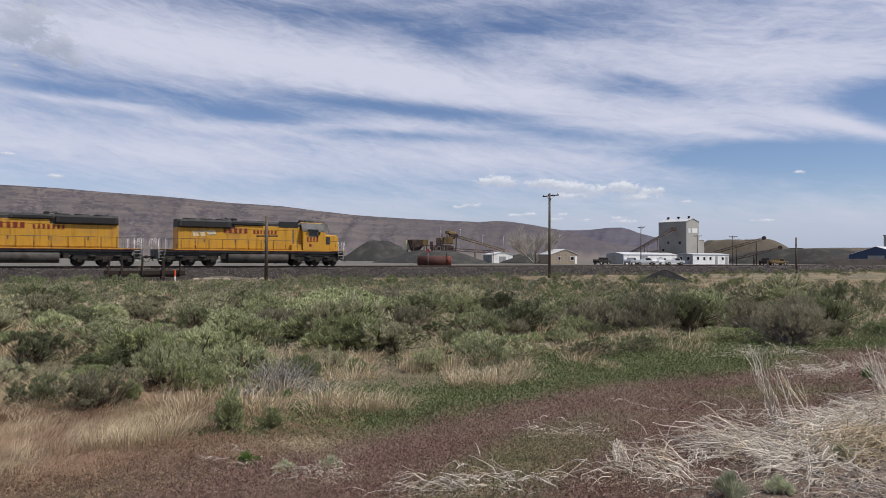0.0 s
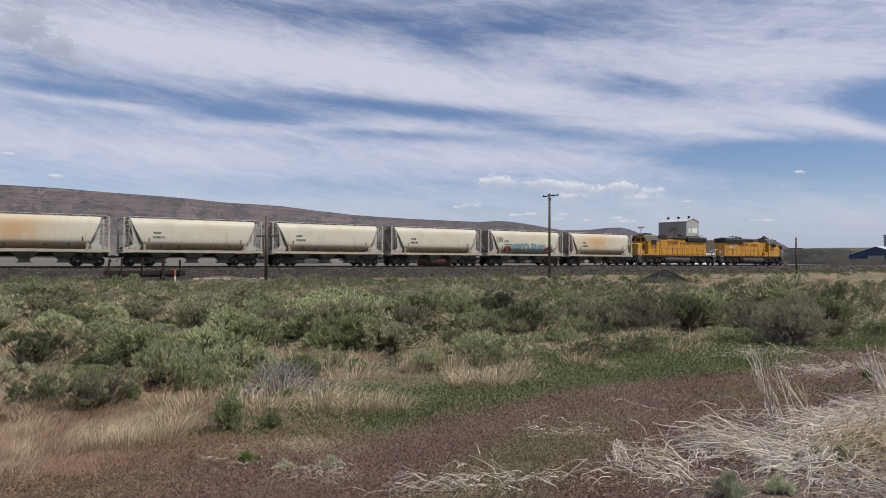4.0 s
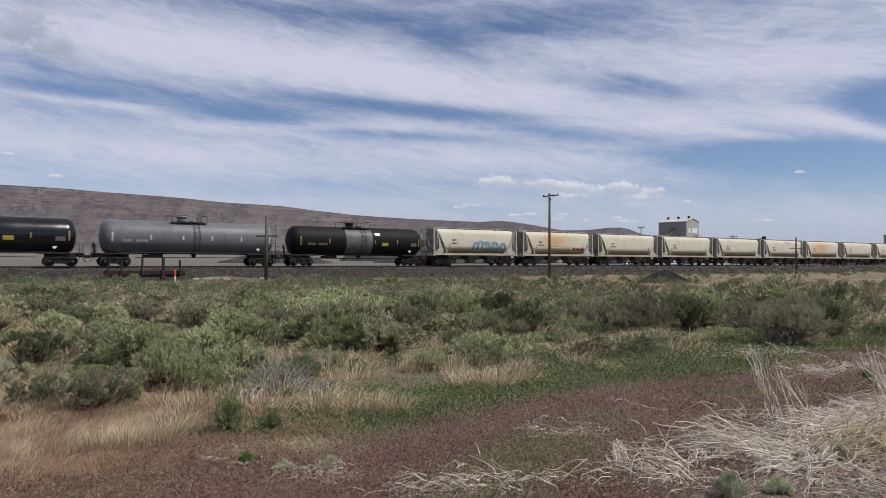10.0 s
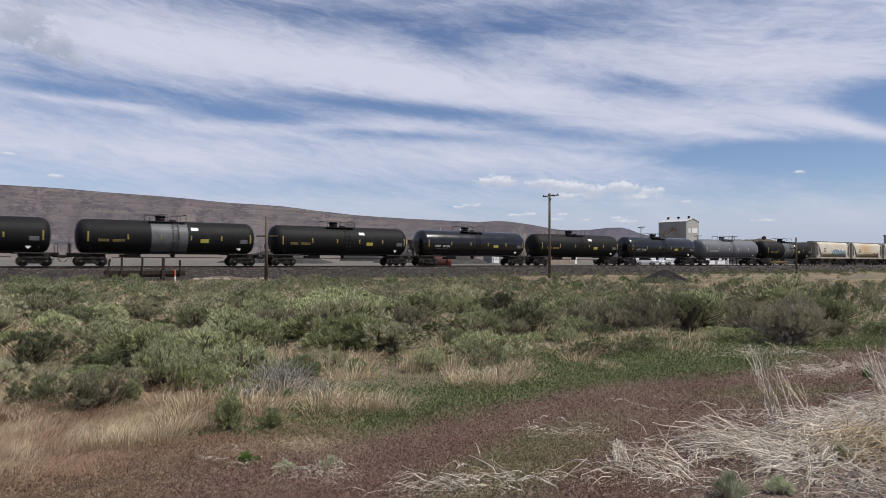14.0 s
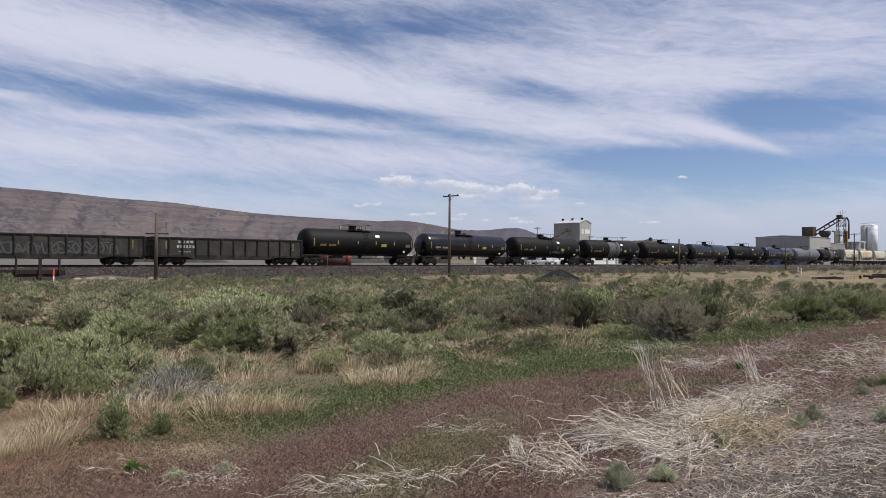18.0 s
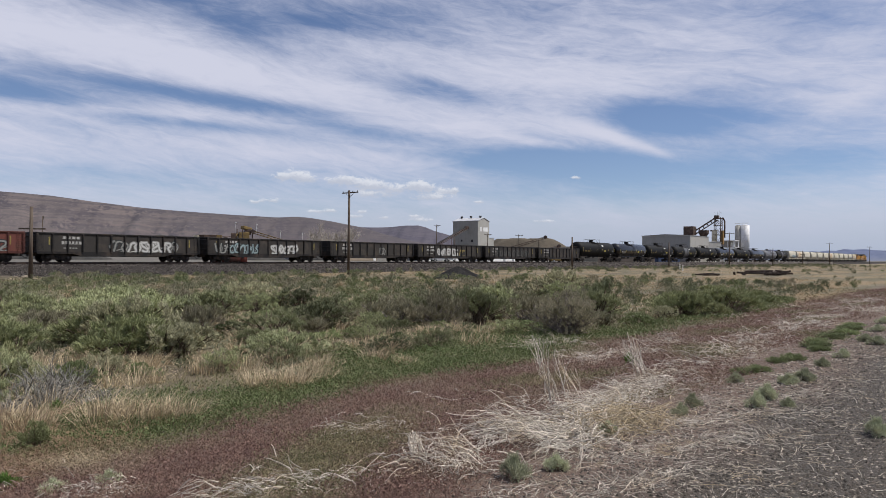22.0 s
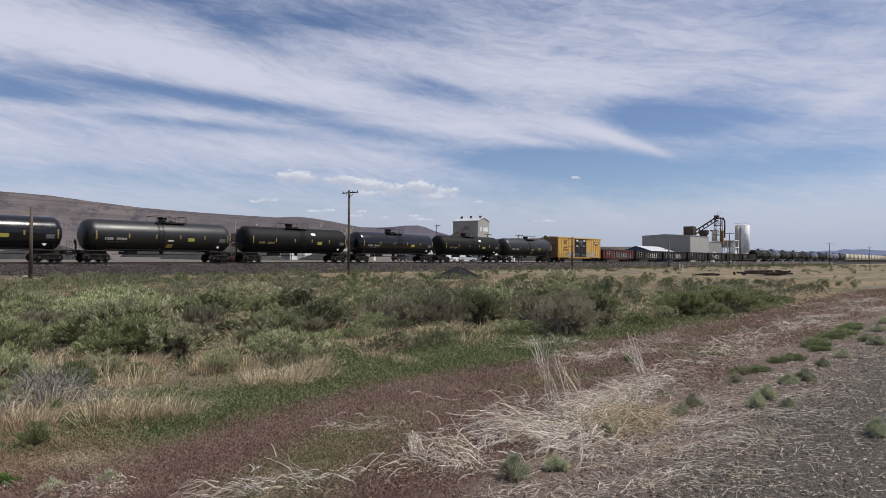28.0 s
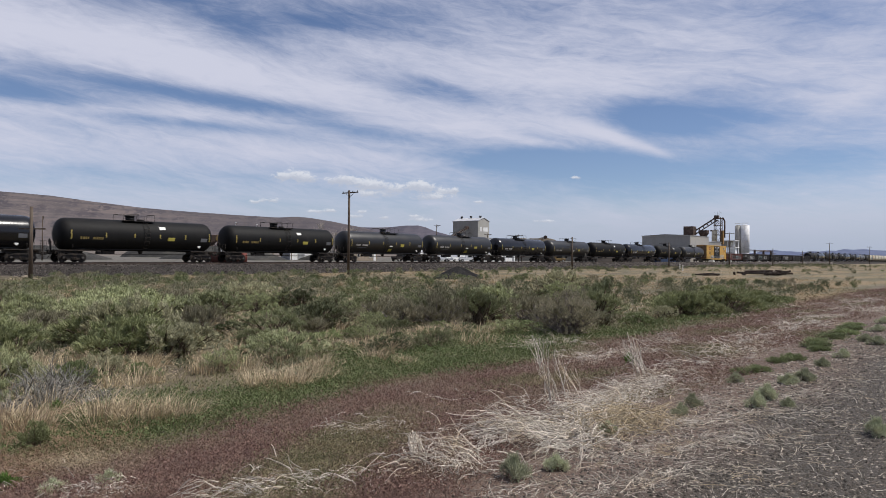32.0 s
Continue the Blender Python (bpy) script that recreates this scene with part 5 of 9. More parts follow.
# ---- boxcar
def boxcar(name, label):
    car = thing(name, label, "boxcar")
    L, top, bot = 18.9, 5.02, 1.05
    part("body", Form().box((0, 0, (top + bot) / 2), (L, 3.0, top - bot), 0.03), BOX_YELLOW, car)
    part("roof", Form().prism([(-1.56, top - 0.02), (-1.56, top + 0.06), (0, top + 0.16), (1.56, top + 0.06), (1.56, top - 0.02)], "x", -L / 2 - 0.05, L / 2 + 0.05), BOX_YELLOW, car)
    for s in (-1, 1):
        part("side_sill", Form().prism([(-L / 2, bot + 0.05), (-L / 2, bot - 0.1), (-5.4, bot - 0.1), (-4.6, bot - 0.28), (4.6, bot - 0.28), (5.4, bot - 0.1), (L / 2, bot - 0.1), (L / 2, bot + 0.05)], "y", s * 1.5 - 0.06, s * 1.5 + 0.03), BOX_YELLOW, car)
        for k in range(19):
            x = -L / 2 + 0.35 + k * (L - 0.7) / 18
            if -2.9 < x < 2.9:
                continue
            part("side_post", Form().box((x, s * 1.525, (top + bot) / 2), (0.10, 0.06, top - bot - 0.1), 0.015), BOX_YELLOW, car)
        part("roof_rail", Form().box((0, s * 1.53, top - 0.06), (L, 0.08, 0.14), 0.02), BOX_YELLOW, car)
        for q in (-1, 1):
            d = part("plug_door", Form().box((q * 1.28, s * 1.56, 2.98), (2.5, 0.09, 3.75), 0.02), DOOR_BLACK, car, "black plug door")
            for z in (1.9, 2.9, 3.9):
                part("door_rib", Form().box((q * 1.28, s * 1.615, z), (2.4, 0.03, 0.08), 0.01), DOOR_BLACK, d)
            for x in (0.35, 0.85):
                part("lock_bar", Form().tube((q * x, s * 1.63, 1.3), (q * x, s * 1.63, 4.6), 0.025, 6), GALV, d)
            part("door_emblem", Form().loft([[(q * 1.55 + 0.5 * math.cos(a), s * (1.617 + w), 4.45 + 0.22 * math.sin(a)) for a in np.linspace(0, 6.28, 14)[:-1]] for w in (0, 0.006)], smooth=False), TAG_SILVER, d, "pale oval emblem")
            part("door_stencil", bars(q * 1.5 - 0.5, q * 1.5 + 0.4, 3.2, 3.5, 4, lambda x, z: (s * 1.62, z), seed=4), TAG_SILVER, d)
        part("door_track", Form().box((0, s * 1.58, 1.06), (11.5, 0.08, 0.07)).box((0, s * 1.58, 4.92), (11.5, 0.08, 0.06)), BOX_YELLOW, car)
    for e in (-1, 1):
        part("end_wall", Form().box((e * (L / 2 + 0.02), 0, (top + bot) / 2), (0.06, 2.94, top - bot - 0.05), 0.01), BOX_END, car)
        for k in range(6):
            part("end_rib", Form().box((e * (L / 2 + 0.07), 0, 1.5 + k * 0.62), (0.12, 2.7, 0.30), 0.08), BOX_END, car)
        ladder(car, e * (L / 2 - 0.45), -1.58, 1.0, 2.8, 0.44, "x", BOX_YELLOW, 5)
        part("sill_step", Form().path([(e * (L / 2 - 0.65), -1.5, 1.0), (e * (L / 2 - 0.65), -1.5, 0.5), (e * (L / 2 - 0.25), -1.5, 0.5), (e * (L / 2 - 0.25), -1.5, 1.0)], 0.02), BOX_YELLOW, car)
        bogie(car, e * 7.0)
        coupler(car, e * 10.0, e)
    part("centre_sill", Form().box((0, 0, 0.82), (19.4, 0.5, 0.3), 0.03), UNDER, car)
    face = lambda x, z: (-1.506, z)
    f = Form()
    for q in (-1, 1):
        f.put([(-6.4 - q * 0.75, -1.56, 3.7), (-6.4 - q * 0.45, -1.56, 3.6), (-6.4 + q * 0.75, -1.56, 4.45), (-6.4 + q * 0.45, -1.56, 4.6)], [(0, 1, 2, 3)])
    part("crossed_emblem", f, RED_PAINT, car, "red crossed-bar emblem")
    part("crossed_emblem", Form().put([(-6.5, -1.565, 3.8), (-6.3, -1.565, 3.8), (-6.0, -1.565, 4.2), (-6.2, -1.565, 4.3)], [(0, 1, 2, 3)]), TAG_BLUE, car)
    part("reporting_marking", bars(-7.3, -5.5, 2.85, 3.12, 5, lambda x, z: (-1.557, z), seed=4), TAG_DARK, car)
    part("number_marking", bars(-7.5, -5.4, 2.35, 2.62, 6, lambda x, z: (-1.557, z), seed=5), TAG_DARK, car)
    part("name_plate", Form().box((7.4, -1.558, 4.1), (2.0, 0.006, 0.42)), DOOR_BLACK, car)
    part("name_plate_marking", bars(6.6, 8.25, 3.95, 4.25, 4, lambda x, z: (-1.565, z), seed=6, fill=0.85), WHITE_PAINT, car)
    part("small_text_marking", bars(6.9, 8.0, 3.55, 3.68, 9, lambda x, z: (-1.557, z), seed=7), TAG_DARK, car)
    part("small_text_marking", bars(7.1, 7.9, 3.25, 3.36, 7, lambda x, z: (-1.557, z), seed=8), TAG_DARK, car)
    side = lambda x, z: (-1.562, z)
    spray(car, -5.9, -2.4, 0.95, 2.05, side, 7, 21, TAG_SILVER, TAG_DARK, "silver sprayed letters with dark outline")
    spray(car, 2.9, 6.6, 1.0, 2.25, side, 6, 23, CREAM, TAG_GREY, "silver sprayed letters with grey outline")
    spray(car, -9.0, -6.1, 1.05, 1.75, side, 5, 25, BOX_YELLOW, TAG_OCHRE, "ochre sprayed letters")
    for q in (-1, 1):
        spray(car, q * 1.3 - 1.0, q * 1.3 + 0.7, 1.25, 1.8, lambda x, z: (-1.632, z), 4, 26 + q, TANK_PRIMER, DOOR_BLACK, "pale sprayed marks on the door")
    return car


V = 22.437           # train speed, metres a second
TRAIN = []           # (car, place of its middle along the line at the start, turned about)


def couple(car, x, turn=0):
    car.matrix_basis = pose(x, TRACK_Y, RAIL_Z, rz=turn)
    TRAIN.append((car, x, turn))


def build_train():
    first = locomotive("locomotive", "yellow and grey six-axle diesel locomotive, cab leading", 1)
    couple(first, 25.6)
    second = locomotive("locomotive", "yellow and grey six-axle diesel locomotive running cab last", 2)
    couple(second, 4.7, 180)
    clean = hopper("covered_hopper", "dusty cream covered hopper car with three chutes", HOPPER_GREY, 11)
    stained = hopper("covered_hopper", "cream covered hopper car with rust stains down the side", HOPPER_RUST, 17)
    used = set()
    x = -6.0 - 7.15
    tags = {}
    for i in range(12):
        src = stained if i in (0, 5, 10) else clean
        if src in used:
            car = copy_thing(src, pose(x, TRACK_Y, RAIL_Z))
        else:
            car = src
            used.add(src)
        couple(car, x)
        tags[i] = car
        x -= 14.3
    up = lambda a, b: (hop_place(a, b)[0] - 0.012, b)
    spray(tags[1], -3.1, 3.2, 1.75, 2.85, up, 10, 31, TAG_PALE, TAG_TEAL, "teal sprayed letters outlined along the belly")
    spray(tags[1], -5.2, -4.2, 3.0, 3.7, up, 4, 32, TAG_DARK, HOPPER_GREY, "dark sprayed scribble")
    spray(tags[1], -4.0, -3.2, 1.75, 2.4, up, 1, 33, TAG_PINK, TAG_PINK, "red sprayed patch")
    spray(tags[1], 3.3, 4.1, 1.75, 2.4, up, 1, 34, TAG_PINK, TAG_PINK, "red sprayed patch")
    spray(tags[11], -0.6, 4.4, 1.9, 3.0, up, 8, 35, TAG_PALE, TAG_TEAL, "teal sprayed letters")
    spray(tags[10], -1.8, 1.6, 1.9, 2.55, up, 6, 36, HOPPER_GREY, TAG_OCHRE, "rusty sprayed outline")
    part("graffiti", scrawl(2.4, 4.6, 2.0, 2.5, up, 3, 37), TAG_PINK, tags[10], "red sprayed scribble")
    part("graffiti", scrawl(0.4, 2.6, 4.0, 4.25, up, 4, 38), TAG_BLUE, tags[6], "blue sprayed scribble")

    kinds = {
        "band": lambda: tank_car("tank_car", "matt black tank car with a bare grey band at its middle", BLACK_MATT, "ochre", 41, band=True),
        "grey": lambda: tank_car("tank_car", "plain grey tank car, dusty, with a dark dome", TANK_PRIMER, "pale", 47, white_label=False, yellow_label=False),
        "gloss": lambda: tank_car("tank_car", "glossy black tank car with white lettering bars", BLACK_GLOSS, "white", 53, white_label=False),
        "matt": lambda: tank_car("tank_car", "dusty matt black tank car with faded ochre lettering bars", BLACK_MATT, "ochre", 59),
        "satin": lambda: tank_car("tank_car", "satin black tank car with white lettering bars and cream panels", BLACK_SATIN, "white", 61, white_label=False, panels=1, dome=0.37, way_up=-0.5),
    }
    made = {}

    def tank(kind, x):
        if kind not in made:
            made[kind] = kinds[kind]()
            car = made[kind]
        else:
            car = copy_thing(made[kind], pose(x, TRACK_Y, RAIL_Z))
        couple(car, x)
        return car
    x = -177.6 - 18.35 / 2
    for i, kind in enumerate(("band", "grey", "gloss", "matt", "gloss", "matt", "band", "matt", "gloss", "matt")):
        car = tank(kind, x)
        if i == 7:
            part("graffiti", scrawl(-0.2, 3.4, 1.75, 2.25, tank_place, 6, 71), TANK_PRIMER, car, "thin grey sprayed outline")
        x -= 18.35
    x = -361.1 - 17.8 / 2
    black = gondola("gondola", "black ribbed steel gondola car with open top", GON_BLACK, 73)
    for i in range(7):
        if i == 6:
            car = gondola("gondola", "oxide red ribbed gondola car with pale graffiti", GON_RED, 79, 14)
        else:
            car = black if i == 0 else copy_thing(black, pose(x, TRACK_Y, RAIL_Z))
        couple(car, x + (0.8, 1.0, 1.0, 1.1, 0.6, 0.65, 0.75)[i])
        face = lambda a, b: (-1.436, b)
        spots = {1: ((-5.0, 5.8, TAG_DIM),), 2: ((-3.6, 1.6, TAG_SILVER), (2.2, 3.6, TAG_OCHRE)), 3: ((1.2, 2.2, TAG_GREY),),
                 4: ((0.4, 4.4, TAG_SILVER), (-5.4, -1.6, TAG_PALE), (-7.2, -5.8, TAG_GREY)), 5: ((-1.6, 0.4, TAG_GREY), (0.4, 4.9, TAG_SILVER), (5.0, 5.9, TAG_GREY)), 6: ((-2.6, 1.0, TAG_GREY), (1.1, 3.8, TAG_PALE), (4.0, 5.0, TAG_GREY), (5.6, 6.8, TAG_GREY))}.get(i, ())
        for k, (a, b, m) in enumerate(spots):
            spray(car, a, b, 0.95, 2.2, face, max(2, int((b - a) / 0.62)), 80 + i * 3 + k, m, WHITE_PAINT if m is TAG_BLUE else TAG_GREY if m is TAG_SILVER else TAG_DARK, "sprayed letters across the ribs")
        x -= 17.8
    couple(boxcar("boxcar", "yellow high-cube boxcar with black plug doors and graffiti"), -495.2)
    x = -505.65 - 18.42 / 2
    for kind in ("satin", "matt", "gloss", "matt", "satin", "gloss", "satin", "satin", "matt", "matt", "gloss"):
        tank(kind, x)
        x -= 18.42


build_train()


def motions():
    """The whole train runs at one speed."""
    for car, x, turn in TRAIN:
        walk(car, [(t, pose(x + V * t, TRACK_Y, RAIL_Z, rz=turn)) for t in (0.0, 8.0, 16.0, 24.0, 32.0)])

# ---------------------------------------------------------------- poles, trestle, gravel works beyond the line
def power_pole(x, y, high, label, arm=2.2, arm_z=0.35, arms=1, r=0.14, bare=False):
    p = thing("utility_pole", label, "utility pole", "poles along the line", at=pose(x, y, gz(x, y), rz=45 if bare else 0))
    part("pole", Form().tube((0, 0, -0.1), (0, 0, high), r, 12, r * 0.72), POLE_WOOD, p)
    for k in range(arms):
        z = high - arm_z - 0.5 * k
        a = part("crossarm", Form().box((0.16, 0, z), (0.10, arm, 0.12), 0.015), POLE_WOOD, p)
        if bare:
            continue
        for q in np.linspace(-arm / 2 + 0.15, arm / 2 - 0.15, 4):
            part("insulator", Form().tube((0.16, q, z + 0.06), (0.16, q, z + 0.2), 0.035, 8), GLASS, a)
        part("brace", Form().tube((0.12, -arm * 0.3, z), (0.1, 0, z - 0.5), 0.02, 6).tube((0.12, arm * 0.3, z), (0.1, 0, z - 0.5), 0.02, 6), UNDER, p)
    return p


for px, py, ph in ((55.8, 58.5, 9.65), (203.5, 60.0, 9.7), (348.1, 60.0, 9.9), (452.0, 58.0, 9.9)):
    power_pole(px, py, ph, "tall weathered wooden power pole with one crossarm", 2.6, 0.25, 1, 0.16)
for px, ph, az_ in ((23.6, 5.9, 1.8), (115.5, 6.0, 1.8), (163.3, 6.0, 1.6), (259.3, 6.0, 1.6), (210.0, 5.6, 1.5), (305.0, 5.8, 1.5)):
    power_pole(px, 62.0, ph, "short old wooden line pole with a low bare crossarm", 2.1, az_, 1, 0.17, True)
for px, py, ph in ((147.2, 120.1, 10.0), (155.6, 109.1, 7.7), (160.2, 102.1, 7.5)):
    power_pole(px, py, ph, "thin wooden power pole among the works buildings", 2.4, 0.3, 1, 0.13)
power_pole(50.5, 128.0, 7.6, "thin wooden pole beyond the tracks", 0.3, 0.2, 1, 0.10)


def build_trestle():
    t = thing("trestle_guard", "dark timber trestle side with upright guard posts beside the track", "timber trestle", at=pose(0, 66.7, 0))
    part("beam", Form().box((14.1, 0, 0.30), (6.6, 0.30, 0.40), 0.03), TIMBER_DARK, t)
    part("beam", Form().box((14.0, 0.1, 0.02), (6.2, 0.28, 0.24), 0.03), TIMBER_DARK, t)
    for x, lo, hi, lean in ((11.1, 0.1, 1.55, 7), (12.15, 0.0, 1.62, 0), (13.85, 0.0, 1.66, 0), (15.62, -0.55, 1.62, 0), (17.1, 0.0, 1.45, -2)):
        w = 0.24 if lo < -0.2 else 0.16
        part("post", Form().box((0, 0, 0), (w, 0.16, hi - lo), 0.02), TIMBER_DARK, t, at=pose(x, -0.24, (lo + hi) / 2, ry=lean))
    part("cap", Form().box((15.6, -0.1, -0.3), (0.35, 0.5, 0.5), 0.03), TIMBER_DARK, t)
    part("wing_board", Form().prism([(17.0, -0.1), (17.6, 0.05), (17.6, 0.42), (17.0, 0.5)], "y", -0.05, 0.05), TIMBER_DARK, t)
    m = thing("marker_post", "slim marker post, orange above and white below", "marker post", at=pose(16.35, 65.2, gz(16.35, 65.2)))
    part("upper_band", Form().box((0, 0, 0.72), (0.11, 0.04, 0.56), 0.01), ORANGE, m, "orange upper half")
    part("post", Form().box((0, 0, 0.16), (0.105, 0.036, 0.6), 0.01), WHITE_PAINT, m, "white lower half")
    for x, y in ((143.0, 52.0), (128.0, 46.0)):
        solo("survey_post", Form().box((0, 0, 0.5), (0.14, 0.14, 1.1), 0.02), WHITE_PAINT, "short white marker post in the dry grass", "marker post", at=pose(x, y, gz(x, y)))


build_trestle()


def build_rubble():
    """Loose earth and pale stones where the bank was cut beside the trestle."""
    rng = random.Random(63)
    n, m = 26, 6
    vs, fs = [(0, 0, 0.42)], []
    for j in range(1, m + 1):
        for i in range(n):
            a, t = 2 * math.pi * i / n, j / m
            r = t * (1 + 0.18 * math.sin(3 * a + 1) + 0.1 * math.sin(7 * a))
            vs.append((3.4 * r * math.cos(a), 1.3 * r * math.sin(a), 0.42 * (1 - t ** 1.4) + 0.04 * math.sin(5 * a + 9 * t) - (0.2 if j == m else 0)))
    fs += [(0, 1 + i, 1 + (i + 1) % n) for i in range(n)]
    fs += [(1 + j * n + i, 1 + (j + 1) * n + i, 1 + (j + 1) * n + (i + 1) % n, 1 + j * n + (i + 1) % n) for j in range(m - 1) for i in range(n)]
    solo("earth_bank", Form().put(vs, fs, True), HEAP_TAN, "low bank of loose tan earth beside the trestle", "earth bank", at=pose(20.6, 65.6, gz(20.6, 65.6)))
    for i in range(16):
        x, y, q = rng.uniform(17.6, 24.5), rng.uniform(63.8, 65.6), rng.uniform(0.16, 0.42)
        rings = []
        for z, k in ((-0.3, 0.7), (0.0, 1.0), (0.35, 0.85), (0.6, 0.4)):
            rings.append([(q * k * math.cos(a) * (1 + 0.25 * math.sin(2 * a + i)), q * k * math.sin(a) * (1 + 0.2 * math.sin(3 * a + i)), q * z) for a in np.linspace(0, 6.283, 9)[:-1]])
        solo("loose_stone", Form().loft(rings, smooth=False), TAN_WALL, "pale loose stone at the foot of the railway bank", "stone", "", "loose stones", at=pose(x, y, gz(x, y) + 0.05, rz=rng.uniform(0, 360)))


build_rubble()


def heap(name, label, cx, cy, rx, ry, high, material, seed, flat=0.0, turn=0.0, z0=None):
    """A loose tipped heap with a rough round base, straight flanks and an uneven crest."""
    rng = random.Random(seed)
    n, m = 40, 14
    ph = [rng.uniform(0, 6.28) for _ in range(6)]
    vs, fs = [(0, 0, high * (1 if flat == 0 else 0.98))], []
    for j in range(1, m + 1):
        t = j / m
        for i in range(n):
            a = 2 * math.pi * i / n
            wob = 1 + 0.10 * math.sin(2 * a + ph[0]) + 0.07 * math.sin(3 * a + ph[1]) + 0.04 * math.sin(7 * a + ph[2])
            r = t * wob
            s = max(0.0, (t - flat) / (1 - flat))
            z = high * (1 - s ** 1.12) * (1 + 0.05 * math.sin(5 * a + ph[3] + 6 * t)) + 0.02 * high * math.sin(9 * a + 14 * t + ph[4])
            vs.append((rx * r * math.cos(a), ry * r * math.sin(a), z if j < m else -0.3))
    for i in range(n):
        fs.append((0, 1 + i, 1 + (i + 1) % n))
    for j in range(m - 1):
        for i in range(n):
            a, b = 1 + j * n + i, 1 + j * n + (i + 1) % n
            fs.append((a, a + n, b + n, b))
    f = Form()
    f.put(vs, fs, True)
    return solo(name, f, material, label, "stockpile", "", "stockpiles" if name == "stockpile" else "", at=pose(cx, cy, gz(cx, cy) if z0 is None else z0, rz=turn))


heap("cinder_heap", "small heap of black cinders on the dry grass", 55.6, 42.6, 3.3, 2.2, 1.2, CINDER, 3)
heap("stockpile", "low dark grey heap of crushed stone", 102.0, 150.0, 16, 11, 3.1, HEAP_DARK, 5, 0.35, -40)
heap("stockpile", "dark grey heap of crushed stone", 134.0, 150.5, 12, 9, 2.6, HEAP_DARK, 7, 0.1, -40)
heap("stockpile", "tall grey heap of screened stone", 129.0, 226.0, 15, 13, 7.2, HEAP_DARK, 9, 0.25, -30)
heap("stockpile", "tan flat-topped heap of quarried earth", 292.0, 182.0, 26, 16, 9.8, HEAP_TAN, 11, 0.5, -45)
heap("stockpile", "long dark heap of crushed stone", 238.0, 125.0, 30, 14, 5.0, HEAP_DARK, 13, 0.35, -62)
heap("stockpile", "long brown-grey bank of quarried earth", 265.0, 125.0, 42, 16, 5.6, HEAP_TAN, 15, 0.45, -64)
heap("stockpile", "dark grey stone heap behind the sheds", 210.0, 158.0, 18, 10, 4.4, HEAP_DARK, 17, 0.3, -50)
heap("stockpile", "low grey heap beside the yard", 60.0, 150.0, 14, 8, 2.6, HEAP_DARK, 19, 0.2, -20)


def box_building(name, label, x0, x1, y0, y1, z0, z1, wall, roof, category="building", end=None, gable=0.0, along="y", windows=(), doors=(), over=0.15, pane=None):
    """A building with four walls, a roof and openings; wall facing the line is at y0."""
    b = thing(name, label, category, at=pose((x0 + x1) / 2, (y0 + y1) / 2, z0))
    w, d, h = x1 - x0, y1 - y0, z1 - z0
    pane = pane or GLASS
    t = 0.15
    part("front_wall", Form().box((0, -d / 2 + t / 2, h / 2), (w, t, h)), wall, b)
    part("back_wall", Form().box((0, d / 2 - t / 2, h / 2), (w, t, h)), wall, b)
    for e, s in (("end_wall", -1), ("end_wall", 1)):
        part(e, Form().box((s * (w / 2 - t / 2), 0, h / 2), (t - 0.004, d - 2 * t, h)), end or wall, b)
    if gable:
        if along == "y":
            for s in (-1, 1):
                part("gable", Form().prism([(-w / 2, h), (w / 2, h), (0, h + gable)], "y", s * (d / 2 - t / 2) - t / 2, s * (d / 2 - t / 2) + t / 2), wall, b)
                part("roof_slope", Form().prism([(0, h + gable), (0, h + gable + 0.1), (s * (w / 2 + over), h + 0.06), (s * (w / 2 + over), h - 0.06)], "y", -d / 2 - over, d / 2 + over), roof, b)
        else:
            for s in (-1, 1):
                part("gable", Form().prism([(-d / 2, h), (d / 2, h), (0, h + gable)], "x", s * (w / 2 - t / 2) - t / 2, s * (w / 2 - t / 2) + t / 2), end or wall, b)
                part("roof_slope", Form().prism([(0, h + gable), (0, h + gable + 0.1), (s * (d / 2 + over), h + 0.06), (s * (d / 2 + over), h - 0.06)], "x", -w / 2 - over, w / 2 + over), roof, b)
    else:
        part("roof", Form().box((0, 0, h + 0.06), (w + over, d + over, 0.14), 0.02), roof, b)
    for side, u, z, ww, hh in windows:
        at = (u, -d / 2 - 0.02, z) if side == "front" else (-w / 2 - 0.02, u, z)
        size = (ww, 0.06, hh) if side == "front" else (0.06, ww, hh)
        win = part("window", Form().box(at, size, 0.01), pane, b)
        fr = Form()
        for q in (-1, 1):
            if side == "front":
                fr.box((u + q * ww / 2, at[1] - 0.02, z), (0.07, 0.05, hh + 0.1)).box((u, at[1] - 0.02, z + q * hh / 2), (ww + 0.1, 0.05, 0.07))
            else:
                fr.box((at[0] - 0.02, u + q * ww / 2, z), (0.05, 0.07, hh + 0.1)).box((at[0] - 0.02, u, z + q * hh / 2), (0.05, ww + 0.1, 0.07))
        part("window_frame", fr, WHITE_PAINT, win)
    for side, u, ww, hh, mat in doors:
        at = (u, -d / 2 - 0.02, hh / 2) if side == "front" else (-w / 2 - 0.02, u, hh / 2)
        part("door", Form().box(at, (ww, 0.06, hh) if side == "front" else (0.06, ww, hh), 0.01), mat, b)
    return b


